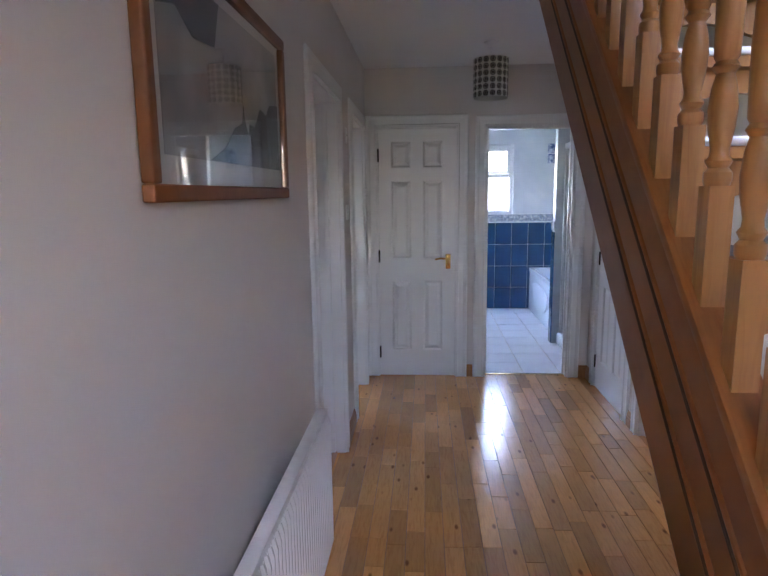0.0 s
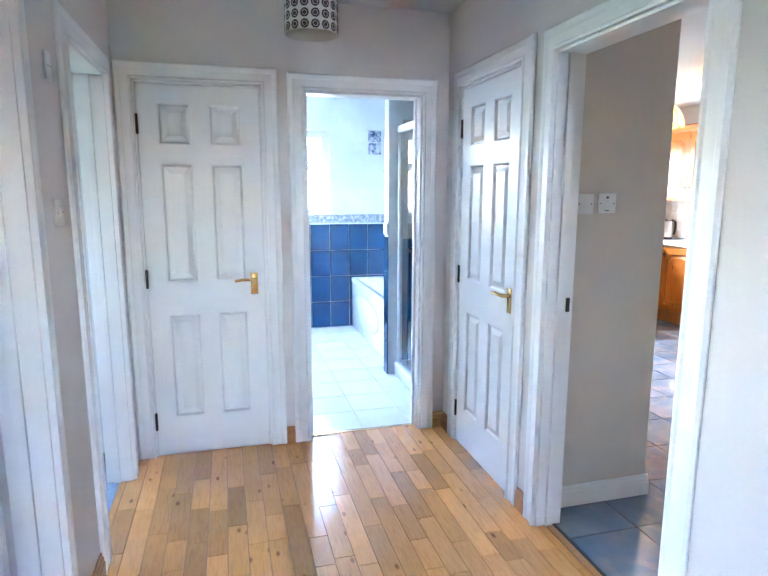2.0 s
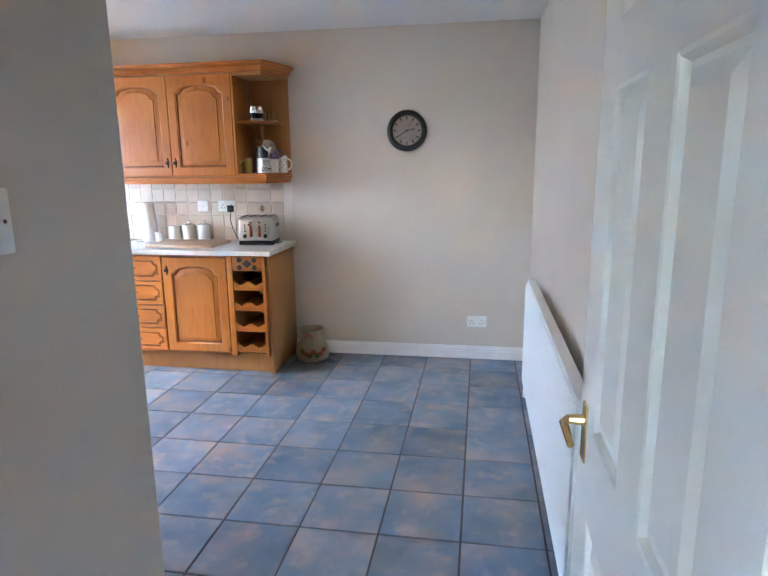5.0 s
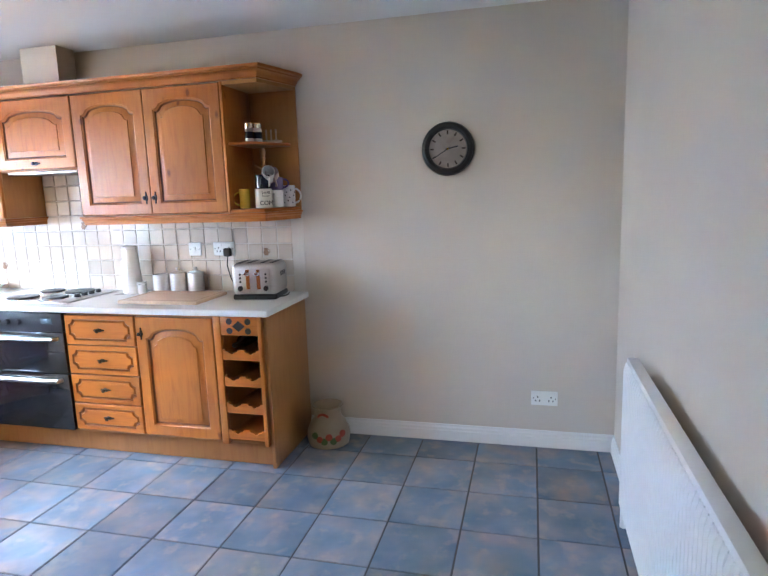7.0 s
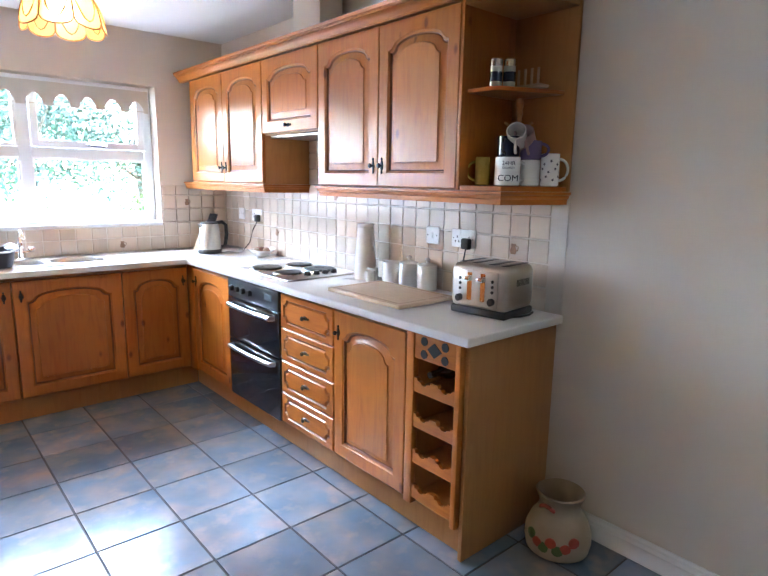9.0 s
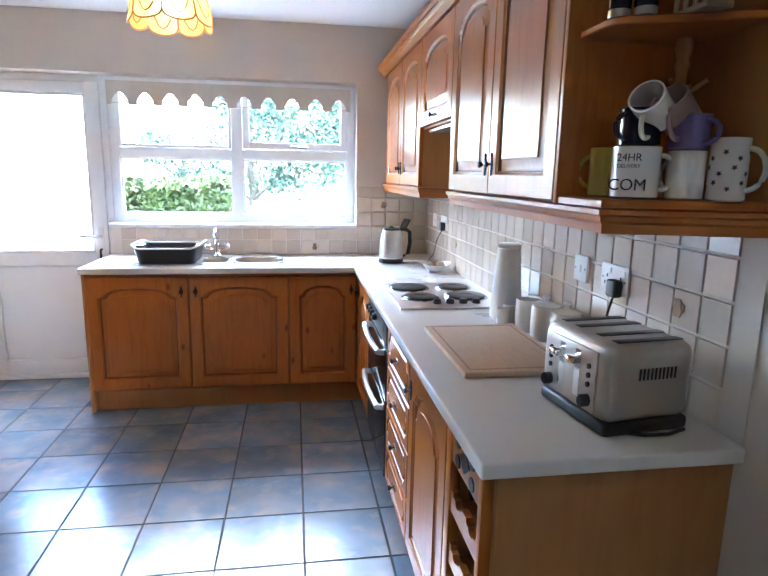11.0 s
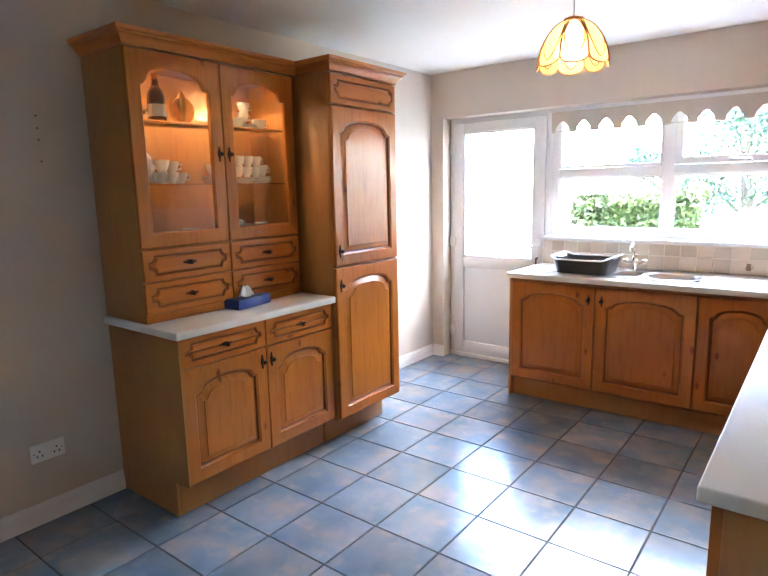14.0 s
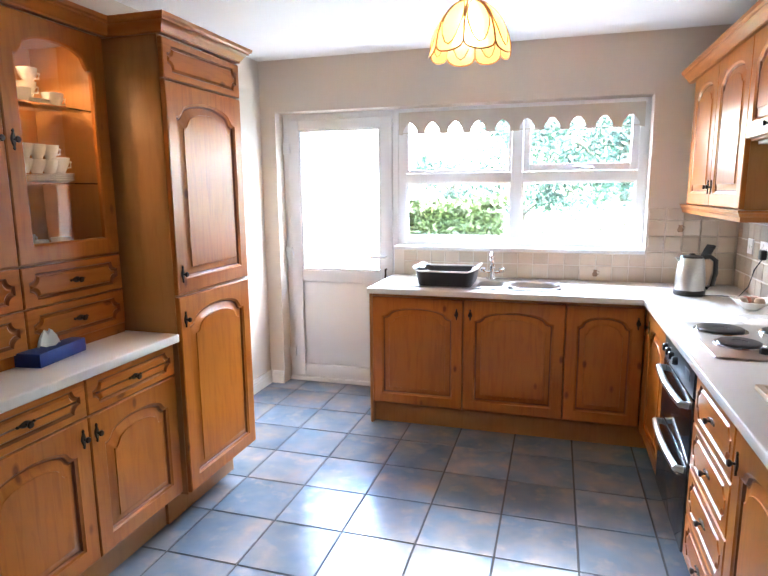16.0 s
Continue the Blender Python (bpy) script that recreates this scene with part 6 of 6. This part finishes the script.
part("post", lathe([(0.012, 0.015), (0.011, 0.27), (0.016, 0.285), (0.012, 0.295), (0.018, 0.32), (0.014, 0.34), (0.0, 0.345)], 16), POLE, tree_)
for k in range(4):
    a_ = radians(35 + 90 * k)
    part("peg", tube([(0.008 * math.cos(a_), 0.008 * math.sin(a_), 0.22), (0.055 * math.cos(a_), 0.055 * math.sin(a_), 0.25)], 0.005, 8), POLE, tree_)
mug("mug", pose(5.005, 4.375, SH + 0.15, 0, 50, 200), shader("pink grey china", (0.5, 0.36, 0.36), 0.3, vary=0.3, scale=14), 0.038, 0.085, "pink china mug hanging on the mug tree", 20)
STAR = shader("dark star print", (0.05, 0.04, 0.06), 0.4)
for k in range(14):
    a_, z_ = radians(150 + 14 * k), 0.025 + 0.03 * (k % 3) + 0.012 * (k % 2)
    spot = [(0.0065 * (1 if q % 2 == 0 else 0.45) * math.cos(q * math.pi / 5), 0.0065 * (1 if q % 2 == 0 else 0.45) * math.sin(q * math.pi / 5)) for q in range(10)]
    part("star", extrude(spot, 0.0008, "xy"), STAR, tall_mug, m=Matrix.Translation((0.0358 * math.cos(a_), 0.0358 * math.sin(a_), z_)) @ Matrix.Rotation(a_, 4, "Z") @ Matrix.Rotation(radians(90), 4, "Y"))
for i, (x, y) in enumerate(((4.865, 4.437), (4.905, 4.405))):
    mill = thing("spice_mill", "glass spice mill with a dark band", "spice mill", pose(x, y, 1.807), "spice mills")
    part("glass_body", lathe([(0.022, 0), (0.023, 0.004), (0.022, 0.07), (0, 0.07)], 18), STEEL, mill)
    part("dark_band", lathe([(0.0235, 0.015), (0.0238, 0.016), (0.0238, 0.05), (0.0235, 0.051)], 18), NAVY, mill)
    part("cap", lathe([(0.023, 0.071), (0.024, 0.075), (0.024, 0.095), (0.02, 0.1), (0, 0.1)], 18), CHROME, mill)
tr_ = thing("toast_rack", "small pale wooden toast rack", "toast rack", pose(5.005, 4.375, 1.807))
part("base", slab(-0.03, -0.06, 0, 0.03, 0.06, 0.012, 0.003), WOODB, tr_)
for i in range(4):
    part("divider", tube([(-0.022, -0.045 + 0.03 * i, 0.01), (-0.022, -0.045 + 0.03 * i, 0.07)], 0.005, 8), WOODB, tr_)

# tissue box on the dresser
TB = shader("blue card", (0.012, 0.05, 0.28), 0.4, vary=0.4, scale=14)
tis = thing("tissue_box", "blue tissue box with a white tissue standing up", "tissue box", pose(2.31, 4.955, 0.9145, 0, 0, 8))
part("box", slab(-0.06, -0.12, 0, 0.06, 0.12, 0.05, 0.002), TB, tis)
bm = bmesh.new()
ring = []
for z, s in ((0.05, 0.9), (0.075, 0.75), (0.1, 0.35)):
    ring.append([(0.03 * s * math.cos(a) * (1 + 0.3 * math.sin(3 * a)), 0.055 * s * math.sin(a) * (1 + 0.2 * math.cos(5 * a)), z + 0.01 * math.sin(4 * a)) for a in [2 * math.pi * k / 22 for k in range(22)]])
lofted(bm, ring)
part("tissue", bm, shader("tissue paper", (0.8, 0.8, 0.8), 0.9), tis, "crumpled white tissue")

# ---------------------------------------------------------------- china in the dresser
def in_dresser(x, y, z):
    """A place by (along the front, into the cabinet, height)."""
    return Matrix.Translation((DX, DY, 0)) @ pose(0, 0, 0, 0, 0, 90) @ Matrix.Translation((x + 0.01, y + 0.09, z))


def cup(x, y, z, r=0.036, h=0.055, label="white china teacup in the dresser"):
    root = thing("teacup", label, "teacup", in_dresser(x, y, z), "china in the dresser")
    part("cup", lathe([(r * 0.5, 0), (r * 0.55, 0.006), (r * 0.9, h * 0.6), (r, h), (r - 0.003, h), (r * 0.8, h * 0.5), (0, 0.01)], 20), WHITECHINA, root)
    part("handle", tube([(r * 0.9, 0, h * 0.8), (r * 1.5, 0, h * 0.75), (r * 1.4, 0, h * 0.4), (r * 0.8, 0, h * 0.35)], 0.004, 6), WHITECHINA, root)


def saucer(x, y, z, r=0.07, n=1):
    for i in range(n):
        one("saucer", lathe([(r * 0.5, 0), (r * 0.55, 0.002), (r, 0.012), (r, 0.014), (r * 0.5, 0.005), (0, 0.005)], 26), WHITECHINA, "white china saucer with a thin rim", "saucer", in_dresser(x, y, z + 0.008 * i), "china in the dresser")


S1, S2, S0 = 1.837, 1.552, 1.271
saucer(0.62, 0.33, S1, 0.07, 2)
cup(0.60, 0.33, S1 + 0.03)
cup(0.62, 0.34, S1 + 0.085, 0.033)
saucer(0.76, 0.32, S1, 0.075, 3)
cup(0.75, 0.32, S1 + 0.04)
cup(0.77, 0.33, S1 + 0.095)
cup(0.56, 0.30, S1)
saucer(0.74, 0.31, S2, 0.07, 3)
for i in range(3):
    cup(0.68 + 0.06 * i, 0.30, S2 + 0.035)
    cup(0.69 + 0.06 * i, 0.30, S2 + 0.092, 0.034)
cup(0.60, 0.3, S2)
saucer(0.64, 0.3, S0, 0.07, 2)
for i in range(3):
    cup(0.56 + 0.05 * i, 0.30, S0 + 0.03, 0.032)
for x, n_ in ((0.53, 2), (0.85, 2)):
    saucer(x, 0.31, S2, 0.06, n_ + 2)
for x, y, z in ((0.84, 0.29, S2 + 0.04), (0.52, 0.3, S2 + 0.04), (0.68, 0.28, S1), (0.82, 0.27, S1), (0.85, 0.33, S0), (0.70, 0.29, S0)):
    cup(x, y, z, 0.04, 0.06)
saucer(0.30, 0.36, S2, 0.075, 5)
for x, z in ((0.17, S2 + 0.028), (0.25, S2 + 0.056), (0.30, S2 + 0.05)):
    cup(x, 0.34, z, 0.04, 0.06)
bt = thing("spirit_bottle", "dark amber bottle with a cream label", "bottle", in_dresser(0.225, 0.3, S1))
part("glass", lathe([(0.038, 0), (0.042, 0.006), (0.042, 0.12), (0.036, 0.145), (0.016, 0.17), (0.014, 0.2), (0.0, 0.2)], 22), shader("dark amber glass", (0.06, 0.018, 0.012), 0.08, coat=0.5), bt)
part("label", lathe([(0.0425, 0.03), (0.0428, 0.031), (0.0428, 0.085), (0.0425, 0.086)], 22), MAT, bt, "cream paper label")
part("cap", lathe([(0.016, 0.2), (0.016, 0.23), (0, 0.231)], 16), BRASS, bt)
orn = thing("ornament", "gilded round ornament on the glass shelf", "ornament", in_dresser(0.36, 0.3, S1))
part("ring", lathe([(0.05, -0.012), (0.062, -0.014), (0.066, 0.0), (0.062, 0.014), (0.05, 0.012), (0.046, 0.0)], 24, "y", at=(0, 0, 0.07)), BRASS, orn)
part("figure", lathe([(0.03, 0), (0.032, 0.008), (0.012, 0.02), (0.02, 0.06), (0.03, 0.1), (0.02, 0.15), (0.0, 0.17)], 16), BRASS, orn)
for i in range(3):
    gl = one("sherry_glass", lathe([(0.022, 0), (0.022, 0.002), (0.004, 0.006), (0.004, 0.04), (0.02, 0.06), (0.022, 0.09), (0.02, 0.09), (0.018, 0.062), (0, 0.045)], 16), GLASS, "small clear stemmed sherry glass", "glass", in_dresser(0.07 + 0.05 * i, 0.32, S1), "china in the dresser")
    gl.visible_shadow = False
saucer(0.12, 0.33, S2, 0.08, 3)
one("plate", lathe([(0.05, -0.004), (0.085, 0.004), (0.085, 0.007), (0.05, 0.0), (0, 0.0), (0, -0.004)], 28, "y"), WHITECHINA, "white china plate standing on edge", "plate", in_dresser(0.14, 0.36, S2 + 0.085), "china in the dresser")
for x in (0.22, 0.28, 0.33):
    cup(x, 0.31, S2 + 0.0)
cup(0.11, 0.3, S2 + 0.03)
one("card_box", slab(-0.02, -0.02, 0, 0.02, 0.02, 0.12, 0.002), shader("grey card", (0.35, 0.36, 0.4), 0.6), "small grey upright card box", "box", in_dresser(0.06, 0.27, S2))
cup(0.05, 0.3, S0, 0.03)
cup(0.36, 0.3, S0, 0.045)
one("wall_ornament", lathe([(0, 0), (0.03, 0), (0.034, 0.012), (0.02, 0.03), (0, 0.034)], 16), IRON, "small dark ornament on top of the dresser", "ornament", pose(2.1, 4.75, 2.131))

# ---------------------------------------------------------------- bathroom
tub = thing("bathtub", "white acrylic bath with a moulded side panel", "bathtub", pose(0, -0.1, 0))


def tub_ring(e, z, r=0.12):
    pts = []
    for cx, cy, a0 in ((1.77 - r, 7.41 - r, 0), (1.1 + r, 7.41 - r, 90), (1.1 + r, 5.78 + r, 180), (1.77 - r, 5.78 + r, 270)):
        for i in range(7):
            a = radians(a0 + 15 * i)
            pts.append((cx + (r - e) * math.cos(a), cy + (r - e) * math.sin(a), z))
    return pts


bm = bmesh.new()
lofted(bm, [tub_ring(0.0, 0.50, 0.02), tub_ring(0.0, 0.54, 0.02), tub_ring(0.03, 0.545, 0.08), tub_ring(0.06, 0.53, 0.12), tub_ring(0.1, 0.25, 0.14), tub_ring(0.135, 0.16, 0.145)])
part("rim", bm, ACRYLIC, tub)
part("side_panel", slab(1.11, 5.78, 0.0, 1.13, 7.41, 0.50, 0.006), ACRYLIC, tub)
part("panel_relief", soft(extrude([(6.75 + 0.5 * math.cos(a), 0.27 + 0.16 * math.sin(a)) for a in [2 * math.pi * k / 36 for k in range(36)]], 0.014, "yz", 1.098), 0.005, 2), ACRYLIC, tub, "raised oval on the side panel")
part("bath_tap", tube([(1.48, 7.36, 0.545), (1.48, 7.36, 0.62), (1.47, 7.32, 0.64), (1.46, 7.27, 0.62)], 0.014, 10), CHROME, tub, "chrome bath tap")
sh = thing("shower_enclosure", "shower with white frame and glass door", "shower", pose(-0.025, -0.115, 0))
part("tray", slab(1.10, 4.80, 0.0, 1.79, 5.65, 0.12, 0.02, 3), ACRYLIC, sh)
for y in (4.80, 5.20, 5.61):
    part("post", slab(1.12, y, 0.121, 1.155, y + 0.035, 1.90, 0.005), UPVC, sh)
part("top_rail", slab(1.115, 4.80, 1.901, 1.16, 5.645, 1.95, 0.005), UPVC, sh)
for y in (4.836, 5.236):
    g = part("glass_panel", slab(1.135, y, 0.125, 1.14, y + 0.363, 1.899, 0), GLASS, sh)
    g.visible_shadow = False
part("door_knob", lathe([(0.012, 1.09), (0.018, 1.10), (0.018, 1.118), (0.0, 1.119)], 14, "x", at=(0, 5.26, 1.05)), BLACK, sh)
SHTILE = shader("pale shower tile", (0.6, 0.57, 0.52), 0.2, vary=0.2, scale=4)
part("tiled_back", slab(1.785, 4.79, 0.12, 1.797, 5.655, 2.0, 0), SHTILE, sh)
for dado in ((1.778, 4.79, 0.125, 1.784, 5.644, 1.1), (1.16, 5.638, 0.126, 1.777, 5.6445, 1.1)):
    part("tiled_dado", slab(*dado, 0), BLUETILE, sh, "dark blue tiles in the shower")
part("tiled_side", slab(1.16, 5.645, 0.125, 1.784, 5.656, 2.0, 0), SHTILE, sh)
art = thing("tile_picture", "small blue and white patterned tile panel", "picture", pose(1.295, 7.318, 1.85))
part("panel", slab(0, -0.012, 0, 0.14, 0, 0.24, 0.003), shader("blue white pattern", (0.03, 0.07, 0.22), 0.3, second=(0.55, 0.6, 0.7), scale=22), art)
part("divider", slab(0.0, -0.0135, 0.116, 0.14, -0.0115, 0.124, 0), WHITETILE, art)
one("tile_border", slab(-0.8, 7.305, 1.128, 1.775, 7.319, 1.222, 0.003), BORDER, "patterned mosaic border above the blue tiles", "tile border", kind="structure")
one("tile_border", slab(1.018, 5.555, 1.128, 1.029, 5.665, 1.222, 0.003), BORDER, "patterned mosaic border on the partition end", "tile border", kind="structure")
for z in (1.125, 1.226):
    one("tile_trim", slab(-0.8, 7.302, z - 0.006, 1.775, 7.319, z + 0.006, 0.003), WHITETILE, "white tile trim strip", "tile trim", kind="structure")

# ---------------------------------------------------------------- pieces of walls and floors
cache = {}


def piece(name, w, h, t, material, r=0.003):
    key = (name, round(w, 3), round(h, 3))
    if key not in cache:
        bm = bmesh.new()
        v = box(bm, 0, 0, 0, w, h, t)
        for q in (1, 3, 5, 7):
            x, y, z = v[q].co
            v[q].co = (min(max(x, r), w - r), min(max(y, r), h - r), z)
        cache[key] = finish(bm, name, material, False)
    return cache[key]


# slate effect tiles of the kitchen floor
P, X0, Y0 = 0.3365, 3.203, 5.563
for i in range(-8, 8):
    for j in range(-11, 8):
        a0, b0 = X0 + i * P + 0.0025, Y0 + j * P + 0.0015
        a1, b1 = a0 + P - 0.0036, b0 + P - 0.0036
        lo = 1.86 if (b0 + b1) / 2 > 3.65 else 1.168
        a0, a1, b0, b1 = max(a0, lo), min(a1, 5.20), max(b0, 2.38), min(b1, 7.47)
        if a1 - a0 < 0.03 or b1 - b0 < 0.03:
            continue
        repeat("floor_tile", piece("floor_tile", a1 - a0, b1 - b0, 0.012, SLATE), floor_kitchen, [(a0, b0, -0.012)])

# oak planks of the hall floor
rng = random.Random(4)
w = 0.083
for r in range(27):
    x = -1.06 + r * w
    wide = min(w, 1.135 - x) - 0.0012
    if wide < 0.03:
        continue
    y = -1.78 - rng.uniform(0, 0.5)
    while y < 4.53:
        ln = rng.choice((0.2, 0.28, 0.35, 0.4, 0.45, 0.55, 0.7))
        b0, b1 = max(y, -1.78), min(y + ln, 4.537)
        y += ln
        if b1 - b0 > 0.04:
            repeat("plank", piece("plank", wide, b1 - b0 - 0.0012, 0.014, PLANK, 0.0012), floor_hall, [(x, b0, -0.014 + rng.uniform(-0.0003, 0.0003))])

# glazed wall tiles over the worktops: the piece lies in the wall's plane
EASTFACE = Matrix(((0, 0, -1, 0), (-1, 0, 0, 0), (0, 1, 0, 0), (0, 0, 0, 1)))
NORTHFACE = Matrix(((1, 0, 0, 0), (0, 0, -1, 0), (0, 1, 0, 0), (0, 0, 0, 1)))
T = 0.1005
for k in range(32):
    y1 = 7.349 - k * T
    for row in range(8):
        z0 = 0.9125 + row * T
        top = min(z0 + T, 1.414 if not (5.57 < y1 - 0.05 < 6.13) else 1.698)
        if top - z0 < 0.02 or y1 - T < 4.25:
            continue
        repeat("wall_tile", piece("wall_tile", T - 0.004, top - z0 - 0.004, 0.008, TILE), wall_ke, [Matrix.Translation((5.1495, y1, z0)) @ EASTFACE])
for k in range(24):
    x0 = 5.138 - (k + 1) * T
    for row in range(5):
        z0 = 0.9125 + row * T
        top = min(z0 + T, 1.39 if x0 > 4.63 else 1.092)
        if top - z0 < 0.02 or x0 < 2.955:
            continue
        repeat("wall_tile", piece("wall_tile", T - 0.004, top - z0 - 0.004, 0.008, TILE), wall_kn, [Matrix.Translation((x0, 7.3595, z0)) @ NORTHFACE])
GROUTBED = slab(5.1455, 4.26, 0.911, 5.1498, 7.35, 1.414, 0)
one("grout_bed", GROUTBED, TGROUT, "pale grout behind the wall tiles", "grout", kind="structure")
one("grout_bed", slab(2.96, 7.3555, 0.911, 5.14, 7.3598, 1.092, 0), TGROUT, "pale grout behind the wall tiles", "grout", kind="structure")
MOTIF = shader("painted brown motif", (0.3, 0.16, 0.08), 0.4, vary=0.4, scale=60)
for x, y, z, face in ((5.1405, 6.555, 1.074, "e"), (5.1405, 5.85, 1.345, "e"), (5.1405, 4.516, 1.16, "e"), (4.82, 7.3505, 1.26, "n"), (4.33, 7.3505, 0.962, "n")):
    m_ = Matrix.Translation((x, y, z)) @ (EASTFACE if face == "e" else NORTHFACE)
    motif = thing("tile_motif", "small brown jug painted on a tile", "tile motif", m_)
    part("jug", extrude([(-0.012, -0.022), (0.012, -0.022), (0.018, -0.005), (0.01, 0.01), (0.013, 0.024), (-0.013, 0.024), (-0.01, 0.01), (-0.018, -0.005)], 0.0015, "xy", 0.0), MOTIF, motif)
    part("jug_handle", tube([(0.012, 0.016, 0.001), (0.026, 0.012, 0.001), (0.024, -0.004, 0.001), (0.015, -0.008, 0.001)], 0.002, 5), MOTIF, motif)

# blue tiles of the bathroom
for k in range(12):
    x0 = -0.783 + k * 0.2075
    for row in range(4):
        repeat("blue_tile", piece("blue_tile", 0.2035, 0.275, 0.009, BLUETILE), wall_bn, [Matrix.Translation((x0, 7.3195, 0.004 + row * 0.279)) @ NORTHFACE])
for row in range(4):
    repeat("blue_tile", piece("blue_tile", 0.106, 0.275, 0.009, BLUETILE), wall_bp, [Matrix.Translation((1.0295, 5.663, 0.004 + row * 0.279)) @ EASTFACE])
for k in range(9):
    for j in range(9):
        a0, b0 = -0.93 + k * 0.305, 4.563 + j * 0.305
        a1, b1 = min(a0 + 0.301, 1.77), min(b0 + 0.301, 7.31)
        if a1 - a0 > 0.03 and b1 - b0 > 0.03:
            repeat("bath_tile", piece("bath_tile", a1 - a0, b1 - b0, 0.01, WHITETILE), floor_bath, [(a0, b0, -0.01)])
